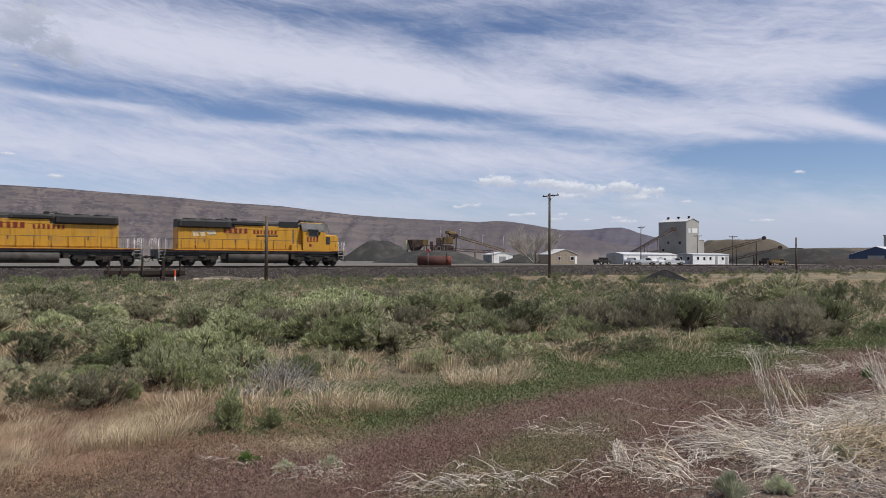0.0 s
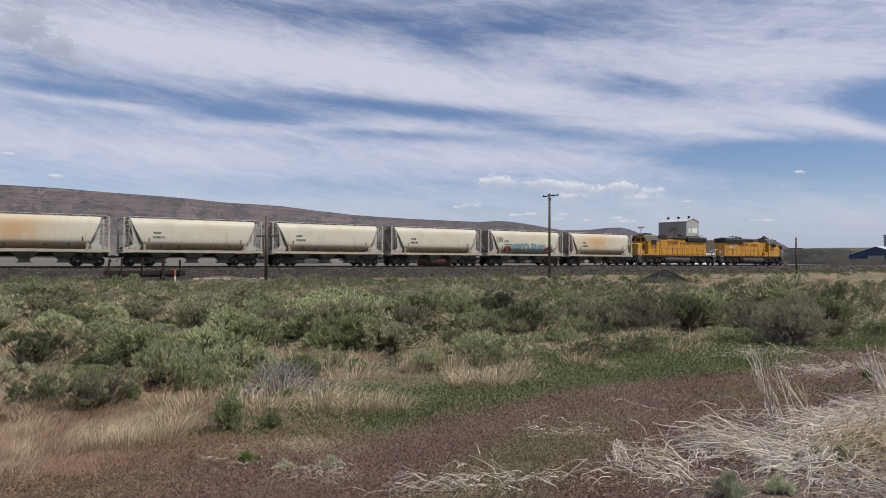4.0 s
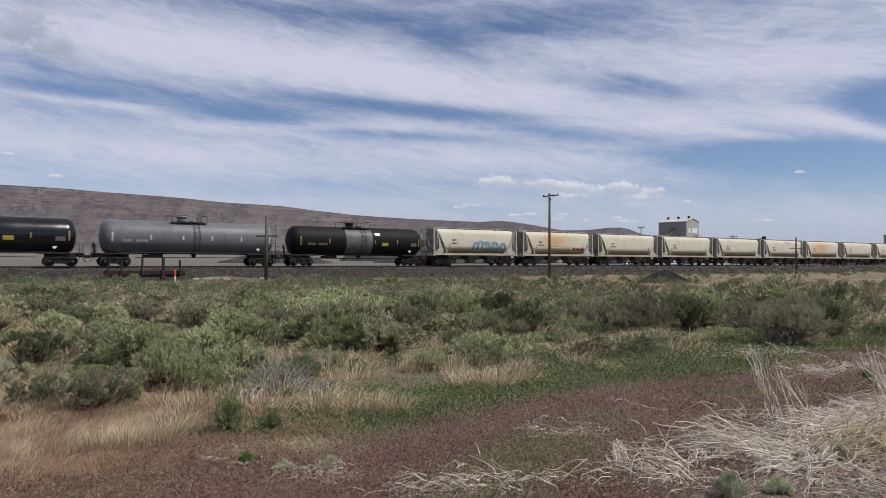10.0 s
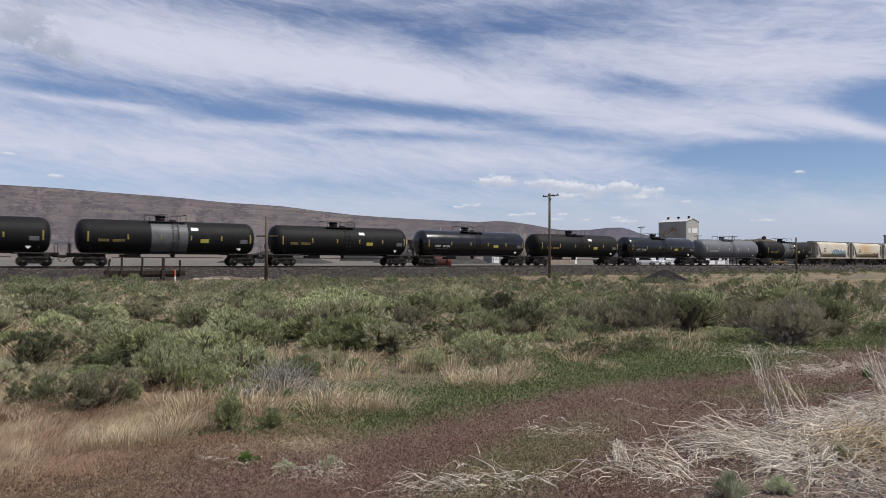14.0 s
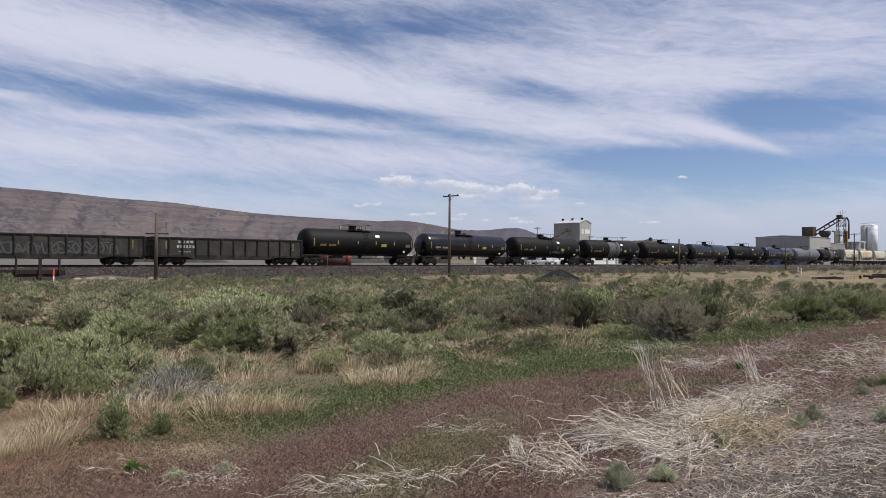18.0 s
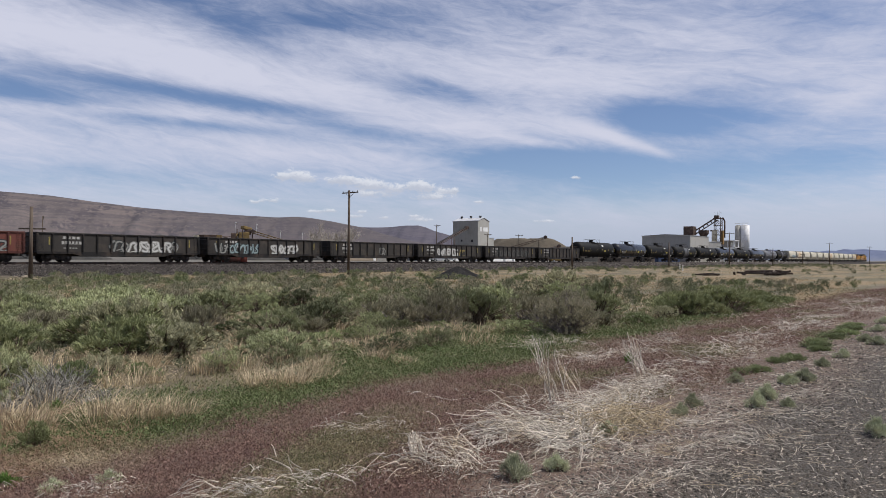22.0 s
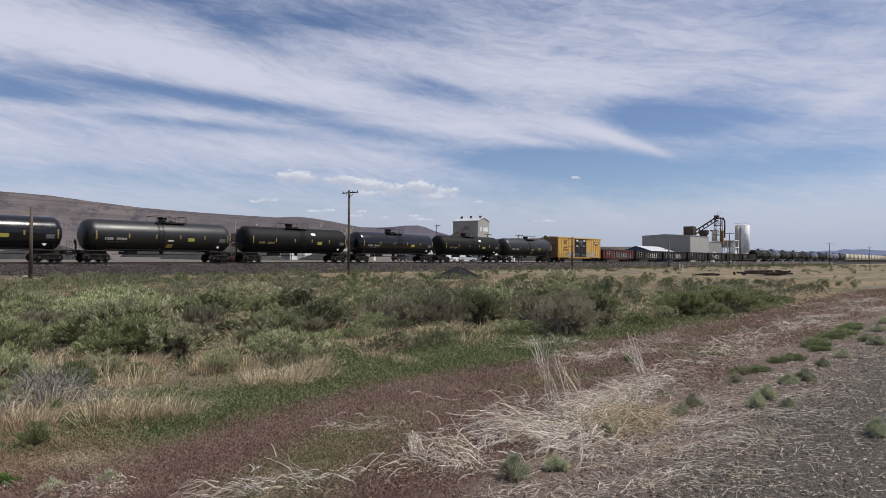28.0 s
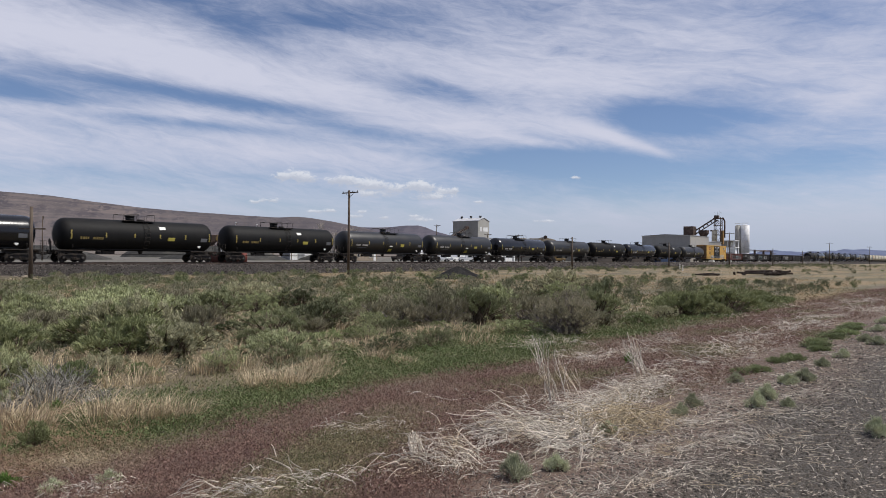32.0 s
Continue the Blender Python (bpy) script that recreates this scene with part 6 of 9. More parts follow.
def build_works():
    # tall grey mill tower
    tower = box_building("mill_tower", "tall grey metal-clad mill tower with a low gable roof", 174.3, 180.2, 125.8, 135.6, 0.9, 13.0, LIGHT_METAL, ROOF_WHITE, "mill tower",
                         TOWER_SHADED, 0.95, "y", windows=(("front", -1.6, 9.5, 1.0, 1.3), ("front", 0.9, 9.5, 2.4, 1.3)), pane=WHITE_WALL)
    for y, z, q in ((1.4, 6.0, 0.6), (-2.6, 5.9, 0.75), (3.2, 3.8, 0.7)):
        part("hatch", Form().box((-2.98, y, z), (0.06, q, q), 0.01), GLASS, tower)
    for y in (-3.6, 0.0, 3.6):
        v = part("roof_vent", Form().tube((0, y, 12.9), (0, y, 13.45), 0.28, 12).tube((0, y, 13.45), (0, y, 13.75), 0.5, 12, 0.3), UNDER, tower)
    part("annex", Form().box((4.4, -2.4, 3.4), (2.9, 4.6, 6.8), 0.03), LIGHT_METAL, tower)
    part("annex_roof", Form().box((4.45, -2.4, 6.88), (3.1, 4.8, 0.14), 0.02), ROOF_WHITE, tower)
    box_building("site_office", "long white site office trailer with grey end", 150.9, 166.0, 107.0, 111.7, 0.65, 3.15, WHITE_WALL, ROOF_WHITE, "site office", GREY_WALL, 0.25, "x",
                 windows=[("front", u, 1.5, 0.9, 0.8) for u in (-5.6, -3.0, -0.4, 4.9)] + [("side", -1.0, 1.5, 0.8, 0.9), ("side", 1.2, 1.5, 0.8, 0.9)], doors=[("front", 2.2, 0.95, 2.05, GREY_WALL), ("front", 6.6, 0.95, 2.05, GREY_WALL)])
    box_building("workshop", "low white workshop shed with a pale metal roof", 148.2, 171.0, 126.7, 133.0, 0.6, 3.2, WHITE_WALL, ROOF_WHITE, "shed", GREY_WALL, 0.55, "x",
                 doors=[("front", -3.0, 3.2, 2.3, GREY_WALL), ("front", 4.0, 1.0, 2.0, GREY_WALL), ("side", 0.5, 2.4, 2.2, GREY_METAL)])
    box_building("cottage", "small tan house with a low gable roof", 124.5, 134.4, 130.0, 134.5, 0.6, 3.0, TAN_WALL, ROOF_WHITE, "house", TAN_WALL, 1.35, "y",
                 windows=(("front", 2.6, 1.4, 1.2, 1.0), ("front", -2.0, 1.4, 0.9, 0.9)), doors=(("front", 4.0, 0.9, 2.0, WHITE_WALL),))
    box_building("storage_barn", "wide low barn with dark blue gable end and pale roof", 196.0, 213.0, 77.5, 91.0, 0.7, 3.3, BLUE_WALL, ROOF_WHITE, "barn", BLUE_WALL, 2.1, "x", doors=(("side", 0.0, 4.0, 2.4, GREY_METAL),))
    solo("yard_wall", Form().box((0, 0, 0.8), (0.3, 17, 1.7), 0.03), TAN_WALL, "low tan block wall before the barn", "wall", at=pose(188.0, 84.0, 0.55))
    # front in lighter cladding, ends in darker: sunlit and shaded faces set by colour
    ware = box_building("warehouse", "large plain grey metal warehouse", 221.9, 239.6, 77.4, 93.3, 0.8, 9.2, LIGHT_METAL, GREY_METAL, "warehouse", GREY_METAL, 0.4, "x")
    part("corner_trim", Form().box((-8.87, -7.97, 4.2), (0.1, 0.1, 8.4)), LIGHT_METAL, ware)
    part("eave_trim", Form().box((-8.9, 0, 8.32), (0.1, 16.1, 0.2)), LIGHT_METAL, ware)
    box_building("warehouse_annex", "lower grey metal annex of the warehouse", 239.9, 258.0, 79.0, 92.0, 0.8, 7.8, GREY_METAL, ROOF_WHITE, "warehouse", GREY_METAL, 0.3, "x", doors=(("front", 2.0, 3.0, 3.5, WHITE_WALL),))
    # batching plant behind the warehouse
    p = thing("batching_plant", "rusty batching plant with leg tower and sloping conveyor", "batching plant", at=pose(275.0, 89.7, 0.45) @ Matrix.Diagonal((1.18, 1.18, 1.18, 1)))
    part("drive_house", Form().box((-1.2, 5.0, 10.4), (3.0, 3.2, 2.9), 0.05), PLANT_RUST, p)
    part("surge_bin", Form().loft([[(1.0 + sx * h, 1.2 + sy * h, z) for sx, sy in ((-1, -1), (1, -1), (1, 1), (-1, 1))] for h, z in ((1.3, 10.6), (1.3, 9.6), (0.6, 8.4))], smooth=False), PLANT_RUST, p)
    conv = part("conveyor", Form().box((0, 0, 0), (0.9, 9.2, 0.3), 0.04), PLANT_RUST, p, at=pose(0.6, 0.6, 12.5, rx=-32))
    part("truss_chord", Form().box((0, 0, 0), (0.8, 8.6, 0.2), 0.03), PLANT_RUST, conv, at=pose(0, 0.2, -1.0))
    for k in range(6):
        part("truss_post", Form().box((0, -3.6 + 1.5 * k, -0.5), (0.8, 0.16, 1.0), 0.02), PLANT_RUST, conv)
    for sx in (-0.9, 0.9):
        for y in (-4.4, -2.4):
            part("tower_leg", Form().box((1.2 + sx, y, 7.4), (0.18, 0.18, 14.8), 0.02), PLANT_RUST, p)
    for z in (3.0, 6.0, 9.0, 12.0, 14.4):
        part("tower_deck", Form().box((1.2, -3.4, z), (2.3, 2.5, 0.18), 0.02), PLANT_RUST, p)
    for y in (-4.4, -2.4):
        for k in range(4):
            part("tower_brace", Form().tube((0.3, y, 2.0 + 3.2 * k), (2.1, y, 5.0 + 3.2 * k), 0.05, 6).tube((2.1, y, 2.0 + 3.2 * k), (0.3, y, 5.0 + 3.2 * k), 0.05, 6), PLANT_RUST, p)
    for x in (0.3, 2.1):
        for k in range(4):
            part("tower_brace", Form().tube((x, -4.4, 2.0 + 3.2 * k), (x, -2.4, 5.0 + 3.2 * k), 0.05, 6).tube((x, -2.4, 2.0 + 3.2 * k), (x, -4.4, 5.0 + 3.2 * k), 0.05, 6), PLANT_RUST, p)
    part("ochre_duct", Form().box((2.2, -4.3, 8.2), (0.9, 1.1, 4.6), 0.04), OCHRE_STEEL, p, "bright ochre steel duct")
    part("head_rail", Form().box((1.2, -4.3, 16.2), (1.9, 0.06, 0.06)).box((1.2, -2.5, 16.2), (1.9, 0.06, 0.06)).box((0.3, -3.4, 16.0), (0.06, 0.06, 1.0)).box((2.1, -3.4, 16.2), (0.06, 0.06, 1.6)), PLANT_RUST, p)
    part("head_box", Form().box((1.2, -2.9, 14.8), (1.4, 1.4, 1.2), 0.05), PLANT_RUST, p)
    part("downpipe", Form().path([(1.2, -4.9, 14.6), (1.4, -5.4, 13.4), (1.4, -5.4, 8.0)], 0.24, 10), PLANT_RUST, p)
    part("downpipe", Form().path([(0.6, -1.0, 10.4), (0.6, -1.8, 10.4), (0.6, -1.8, 7.6)], 0.22, 10), PLANT_RUST, p)
    part("storage_tank", Form().tube((1.0, -2.3, 6.0), (1.0, -2.3, 10.6), 0.85, 18), CREAM, p, "pale upright tank")
    for k, (yy, mat, top, r) in enumerate(((68.3, LIGHT_METAL, 12.4, 1.0), (66.1, WHITE_WALL, 12.5, 1.35))):
        s = thing("silo", "tall white cement silo with a caged ladder" if k else "slim grey cement silo", "silo", "silos", at=pose(298.8, yy * 1.24, 0.42) @ Matrix.Diagonal((1.24, 1.24, 1.24, 1)))
        part("shell", Form().tube((0, 0, 3.2), (0, 0, top - 0.3), r, 26).tube((0, 0, top - 0.3), (0, 0, top), r, 26, r * 0.4), mat, s)
        part("cone", Form().tube((0, 0, 3.2), (0, 0, 1.6), r, 26, 0.3), mat, s)
        for a in range(4):
            part("leg", Form().box((math.cos(a * 1.571 + 0.785) * r * 0.9, math.sin(a * 1.571 + 0.785) * r * 0.9, 1.7), (0.16, 0.16, 3.4)), mat, s)
        part("top_rail", Form().path([(r * math.cos(a), r * math.sin(a), top + 0.5) for a in np.linspace(0, 6.28, 13)], 0.03), GALV, s)
        ladder(s, -r - 0.1, 0, 1.0, top, 0.45, "y", GALV, 14)
        for z in (5.0, 7.0, 9.0, 11.0):
            part("ring_seam", Form().tube((0, 0, z - 0.04), (0, 0, z + 0.04), r + 0.02, 26, cap=False), mat, s)
    hs = thing("loading_frame", "pale steel loading frame with bins beside the silos", "loading bay", at=pose(287.0, 84.6, 0.42) @ Matrix.Diagonal((1.2, 1.2, 1.2, 1)))
    for x in (-2, 2):
        for y in (-2.2, 0, 2.2):
            part("column", Form().box((x, y, 3.6), (0.25, 0.25, 7.2), 0.02), WHITE_WALL, hs)
    for z in (2.6, 5.0, 7.2):
        part("deck", Form().box((0, 0, z), (4.6, 5.0, 0.25), 0.03), WHITE_WALL, hs)
    part("bin", Form().box((0, 0.6, 6.1), (3.2, 3.0, 1.9), 0.05), LIGHT_METAL, hs)
    part("bin", Form().box((0.3, -1.2, 3.8), (2.0, 1.6, 1.8), 0.05), WHITE_WALL, hs)

    rack = thing("pipe_rack", "dark pipe rack on slender posts beside the silos", "pipe rack", at=pose(322.0, 88.0, 0.4))
    part("pipe", Form().tube((0, 0, 5.6), (44, 0, 5.6), 0.16, 8), PLANT_RUST, rack)
    part("pipe", Form().tube((0, 0.6, 5.2), (44, 0.6, 5.2), 0.12, 8), PLANT_RUST, rack)
    for x in (0.5, 15, 30, 43.5):
        part("post", Form().box((x, 0.3, 2.9), (0.3, 0.9, 5.8), 0.03), PLANT_RUST, rack)
    # conveyors of the gravel works
    def conveyor(label, a, b, legs, w=0.9, mat=PLANT_RUST, head=True):
        a, b = Vector(a), Vector(b)
        c = thing("conveyor", label, "conveyor", "conveyors", at=Matrix.Translation(a))
        d = b - a
        n = max(4, int(d.length / 1.6))
        side = d.cross(Vector((0, 0, 1))).normalized() * (w / 2)
        for s in (-1, 1):
            part("chord", Form().tube(side * s, d + side * s, 0.09, 6).tube(side * s + Vector((0, 0, 0.6)), d + side * s + Vector((0, 0, 0.6)), 0.08, 6), mat, c)
            lat = Form()
            for i in range(n):
                p, q = d * (i / n), d * ((i + 1) / n)
                lat.tube(p + side * s + Vector((0, 0, 0.6 * (i % 2))), q + side * s + Vector((0, 0, 0.6 * ((i + 1) % 2))), 0.05, 5)
            part("lattice", lat, mat, c)
        up = Vector((0, 0, 0.68))
        part("belt", Form().put([-side + up, side + up, d + side + up, d - side + up, -side + up * 0.9, side + up * 0.9, d + side + up * 0.9, d - side + up * 0.9], [(0, 1, 2, 3), (4, 5, 6, 7), (0, 1, 5, 4), (2, 3, 7, 6)]), RUBBER, c)
        if head:
            part("head_drum", Form().tube(d - side * 1.3 + Vector((0, 0, 0.4)), d + side * 1.3 + Vector((0, 0, 0.4)), 0.55, 12), PLANT_RUST, c)
        for t in legs:
            p = d * t
            part("leg", Form().tube(p + side, p + side * 2.0 - Vector((0, 0, a.z + p.z - 0.5)), 0.10, 6).tube(p - side, p - side * 2.0 - Vector((0, 0, a.z + p.z - 0.5)), 0.10, 6), mat, c)
        return c
    conveyor("long brown lattice conveyor rising into the mill tower", (156.0, 131.0, 3.2), (173.0, 129.3, 10.4), (0.35, 0.65))
    conveyor("brown lattice stacking conveyor with splayed legs", (178.5, 119.5, 3.6), (186.0, 109.0, 7.6), (0.45, 0.85))
    conveyor("low brown feed conveyor beside the stockpile", (183.0, 118.0, 1.4), (192.5, 108.0, 5.0), (0.5,))
    conveyor("ochre lattice conveyor sloping down from the screening tower", (122.5, 145.5, 3.7), (112.0, 153.6, 7.6), (0.25, 0.6), 1.0, PLANT_YELLOW)
    conveyor("dark lower conveyor of the screening plant", (120.0, 147.6, 3.4), (106.5, 157.4, 4.3), (0.3, 0.7), 0.8)
    # screening plant
    s = thing("screening_plant", "rusty screening plant with a dark hopper and ochre tower", "screening plant", at=pose(108.0, 156.2, 0.6))
    part("feed_hopper", Form().loft([[(-5.3 + sx * h, 3.6 + sy * h * 0.8, z) for sx, sy in ((-1, -1), (1, -1), (1, 1), (-1, 1))] for h, z in ((2.2, 6.3), (1.6, 4.4), (0.8, 3.2))], smooth=False), PLANT_RUST, s)
    part("cream_panel", Form().box((-8.0, 4.6, 4.9), (0.3, 1.8, 2.6), 0.05).box((-7.2, 4.2, 4.9), (1.4, 0.2, 2.6), 0.05), CREAM, s)
    for x in (-6.5, -4.0, -1.8, 0.6, 3.6):
        for y in (-1.0, 2.2):
            part("column", Form().box((x, y - x * 0.55, 2.4), (0.25, 0.25, 4.8), 0.02), PLANT_RUST, s)
    part("deck", Form().box((-1.4, 1.4, 4.7), (10.5, 1.6, 0.25), 0.02, Matrix.Rotation(-0.5, 3, "Z")), PLANT_RUST, s)
    part("screen_box", Form().box((2.4, -1.0, 6.2), (2.6, 2.2, 1.9), 0.06, Matrix.Rotation(-0.5, 3, "Z")), PLANT_YELLOW, s)
    for dx in (0.9, 3.9):
        for dy in (-2.2, 0.2):
            part("tower_leg", Form().box((dx, dy - 0.4, 4.0), (0.22, 0.22, 8.0), 0.02), PLANT_RUST, s)
    part("tower_top", Form().box((2.9, -1.4, 8.2), (2.6, 1.6, 0.8), 0.1, Matrix.Rotation(0.2, 3, "Y")), PLANT_YELLOW, s)
    part("rock_bin", Form().box((-0.6, 0.8, 3.2), (1.8, 1.8, 2.4), 0.06), PLANT_RUST, s)
    for x, z in ((0.4, 9.4), (4.6, 9.0), (9.5, 7.4), (14.0, 7.0)):
        lamp = part("yard_lamp", Form().tube((x, -x * 0.75, z), (x, -x * 0.75, z + 0.25), 0.18, 8).tube((x, -x * 0.75, z - 2.6), (x, -x * 0.75, z), 0.04, 6), WHITE_PAINT, s)
    for k, (x, y, z, w, d, h) in enumerate(((-3.0, 2.2, 5.6, 1.6, 1.2, 1.5), (-1.6, 1.2, 5.3, 0.9, 0.9, 1.1), (0.2, 0.4, 5.9, 1.2, 1.2, 2.0), (2.6, -1.2, 3.6, 2.2, 1.8, 2.2), (-4.4, 2.4, 2.8, 1.4, 1.4, 1.6))):
        part("machine_box", Form().box((x, y, z), (w, d, h), 0.08, Matrix.Rotation(-0.5, 3, "Z")), PLANT_YELLOW if k == 0 else PLANT_RUST, s)
    for x in (-5.6, -3.4, -2.2, -0.8, 1.6):
        part("deck_rail", Form().tube((x, 1.4 - x * 0.5, 4.8), (x, 1.4 - x * 0.5, 6.0), 0.06, 6), PLANT_RUST, s)
    part("top_rail", Form().tube((-5.6, 4.2, 6.0), (1.6, 0.6, 6.0), 0.06, 6), PLANT_RUST, s)
    part("drive_house", Form().box((3.2, -1.6, 7.3), (1.6, 1.4, 1.5), 0.1, Matrix.Rotation(-0.5, 3, "Z")), PLANT_RUST, s)
    part("chute", Form().tube((1.2, -0.2, 6.8), (-0.6, 0.8, 4.2), 0.4, 8, 0.3), PLANT_YELLOW, s)
    box_building("conveyor_shed", "low white metal shed under the conveyor", 121.5, 129.0, 150.0, 154.0, 0.6, 3.0, WHITE_WALL, ROOF_WHITE, "shed", GREY_WALL, 0.7, "y", doors=(("front", 0.0, 2.4, 1.9, GREY_WALL),))
    # red tank lying by the track
    t = thing("storage_tank", "rusty red cylindrical tank lying on saddles", "storage tank", at=pose(73.3, 107.4, 0.12, rz=-37))
    part("shell", Form().tube((-3.0, 0, 1.15), (2.1, 0, 1.15), 1.0, 24).tube((-3.15, 0, 1.15), (-3.0, 0, 1.15), 0.8, 24, 1.0), TANK_RED, t)
    part("end_cap", Form().tube((2.1, 0, 1.15), (3.0, 0, 1.15), 1.0, 24).tube((3.0, 0, 1.15), (3.15, 0, 1.15), 1.0, 24, 0.8), surf("faded_red_end", (0.15, 0.038, 0.028), 0.7, second=(0.10, 0.035, 0.025), size=0.6), t, "faded brighter red end")
    for x in (-2.0, 1.4):
        part("saddle", Form().box((x, 0, 0.14), (0.4, 1.8, 0.4), 0.03), UNDER, t)
    part("hose_reel", Form().tube((-1.9, -1.1, 0.9), (-1.9, -1.02, 0.9), 0.42, 16, cap=False).tube((2.4, -1.08, 1.2), (2.4, -1.0, 1.2), 0.2, 10), UNDER, t)
    part("stand_pipe", Form().tube((2.2, -0.6, 2.1), (2.2, -0.6, 3.0), 0.05, 6), UNDER, t)
    g = thing("stop_disc", "round red sign on a thin post", "sign", at=pose(70.6, 105.5, 0.5))
    part("disc", Form().tube((0, -0.02, 2.65), (0, 0.02, 2.65), 0.36, 18), RED_PAINT, g)
    part("post", Form().tube((0, 0.03, 0), (0, 0.03, 2.7), 0.035, 6), GALV, g)
    # parked vehicles
    for x, y, turn, col, label in ((133.2, 111.8, 20, GREY_WALL, "grey flatbed truck parked in the yard"), (136.0, 109.8, -40, WHITE_WALL, "white pickup truck parked in the yard"),
                                   (139.5, 108.0, 10, WHITE_WALL, "white utility truck parked in the yard"), (142.0, 106.0, -35, WHITE_WALL, "white van parked in the yard"),
                                   (163.6, 95.5, 15, TIMBER_DARK, "dark loader parked by the stockpile"), (165.3, 93.4, -25, PLANT_YELLOW, "ochre earthmover by the stockpile"), (127.8, 116.0, 5, UNDER, "dark tractor parked beside the house")):
        v = thing("truck", label, "truck", "parked vehicles", at=pose(x, y, 0.52, rz=turn))
        part("body", Form().box((0.1, 0, 0.75), (4.6, 1.8, 0.6), 0.1), col, v)
        c = part("cab", Form().loft([[(px + k, s * 0.85, pz) for px, pz in ((-0.3, 1.0), (1.5, 1.0), (1.15, 1.7), (0.0, 1.72))] for k, s in ((0, -1), (0, 1))], smooth=False), col, v)
        for s in (-1, 1):
            part("side_window", Form().prism([(0.05, 1.12), (1.28, 1.12), (1.05, 1.6), (0.1, 1.62)], "y", s * 0.855 - 0.008, s * 0.855 + 0.008), GLASS, c)
        part("windscreen", Form().box((1.36, 0, 1.36), (0.04, 1.5, 0.56), 0.01, Matrix.Rotation(-0.45, 3, "Y")), GLASS, c)
        part("bed_side", Form().box((-1.3, -0.85, 1.12), (1.9, 0.08, 0.3), 0.02), col, v)
        part("bed_side", Form().box((-1.3, 0.85, 1.12), (1.9, 0.08, 0.3), 0.02), col, v)
        for wx in (-1.4, 1.5):
            for s in (-1, 1):
                w = part("wheel", Form().tube((wx, s * 0.72, 0.38), (wx, s * 0.95, 0.38), 0.38, 18), RUBBER, v)
                part("rim", Form().tube((wx, s * 0.95, 0.38), (wx, s * 0.965, 0.38), 0.22, 14), GALV, w)


build_works()


def bare_tree(x, y, high, wide, seed):
    """Several leaning limbs from one foot, forking into a broad airy fan of twigs."""
    rng = random.Random(seed)
    t = thing("bare_tree", "leafless pale cottonwood tree with a broad crown of twigs", "tree", at=pose(x, y, gz(x, y)))
    trunk, crown = Form(), Form()

    def grow(p, d, length, r, depth):
        for i in range(3):
            q = p + d * (length / 3)
            (trunk if depth < 2 else crown).tube(p, q, r, 6 if depth < 2 else 3, r * 0.85, cap=False)
            p, r = q, r * 0.85
            d = (d + Vector((rng.uniform(-0.16, 0.16), rng.uniform(-0.16, 0.16), rng.uniform(-0.06, 0.10)))).normalized()
            if depth < 4:
                for k in range(2 if depth in (1, 2, 3) else 1):
                    a = rng.uniform(0, 6.283)
                    e = (d + Vector((math.cos(a), math.sin(a), rng.uniform(-0.1, 0.5))) * rng.uniform(0.45, 0.8)).normalized()
                    grow(p, e, length * rng.uniform(0.5, 0.72), max(r * 0.6, 0.022), depth + 1)
    for k in range(6):
        a = k * 1.047 + rng.uniform(-0.3, 0.3)
        out = rng.uniform(0.45, 0.95) * wide / high
        grow(Vector((0.25 * math.cos(a), 0.25 * math.sin(a), 0)), Vector((math.cos(a) * out, math.sin(a) * out, 1)).normalized(), high * 0.5, 0.20, 0)
    part("trunk", trunk, BARK_PALE, t)
    part("crown", crown, BARK_PALE, t, "dense grey-brown bare twigs")


bare_tree(126.0, 137.5, 10.2, 14.5, 4)

# ---------------------------------------------------------------- plants
SAGE_LEAF = surf("sagebrush_leaf", (0.265, 0.282, 0.150), 0.8, second=(0.345, 0.340, 0.210), size=0.4, vary=0.2, bump=0, island=0.28, per_object=0.6, thin=0.12)
SAGE_GREEN = surf("green_sagebrush_leaf", (0.200, 0.235, 0.108), 0.8, second=(0.270, 0.285, 0.150), size=0.4, vary=0.2, bump=0, island=0.28, per_object=0.6, thin=0.12)
SAGE_PALE = surf("pale_sagebrush_leaf", (0.275, 0.265, 0.165), 0.8, second=(0.34, 0.315, 0.205), size=0.4, vary=0.2, bump=0, island=0.3, per_object=0.6, thin=0.12)
SAGE_FAR = surf("sagebrush_leaf_far", (0.135, 0.145, 0.082), 0.8, second=(0.285, 0.265, 0.188), size=1.7, vary=0.4, bump=0, island=0.25, thin=0.12, world_space=True)
SAGE_FAR_GREEN = surf("green_sagebrush_leaf_far", (0.150, 0.178, 0.080), 0.8, second=(0.235, 0.240, 0.128), size=1.7, vary=0.3, bump=0, island=0.25, thin=0.12, world_space=True)
GREEN_LEAF = surf("greasewood_leaf", (0.235, 0.255, 0.122), 0.75, second=(0.305, 0.308, 0.165), size=0.3, vary=0.2, bump=0, island=0.3, per_object=0.15, thin=0.2)
DUSKY_LEAF = surf("dusky_shrub_leaf", (0.255, 0.235, 0.155), 0.8, second=(0.33, 0.29, 0.215), size=0.5, vary=0.25, bump=0, island=0.3, per_object=0.2, thin=0.3)
BRIGHT_LEAF = surf("fresh_green_leaf", (0.12, 0.20, 0.045), 0.7, vary=0.2, bump=0, island=0.4, thin=0.25)
GREY_TWIG = surf("grey_dead_twig", (0.29, 0.275, 0.245), 0.9, second=(0.15, 0.14, 0.122), size=0.2, vary=0.25, bump=0, island=0.45)
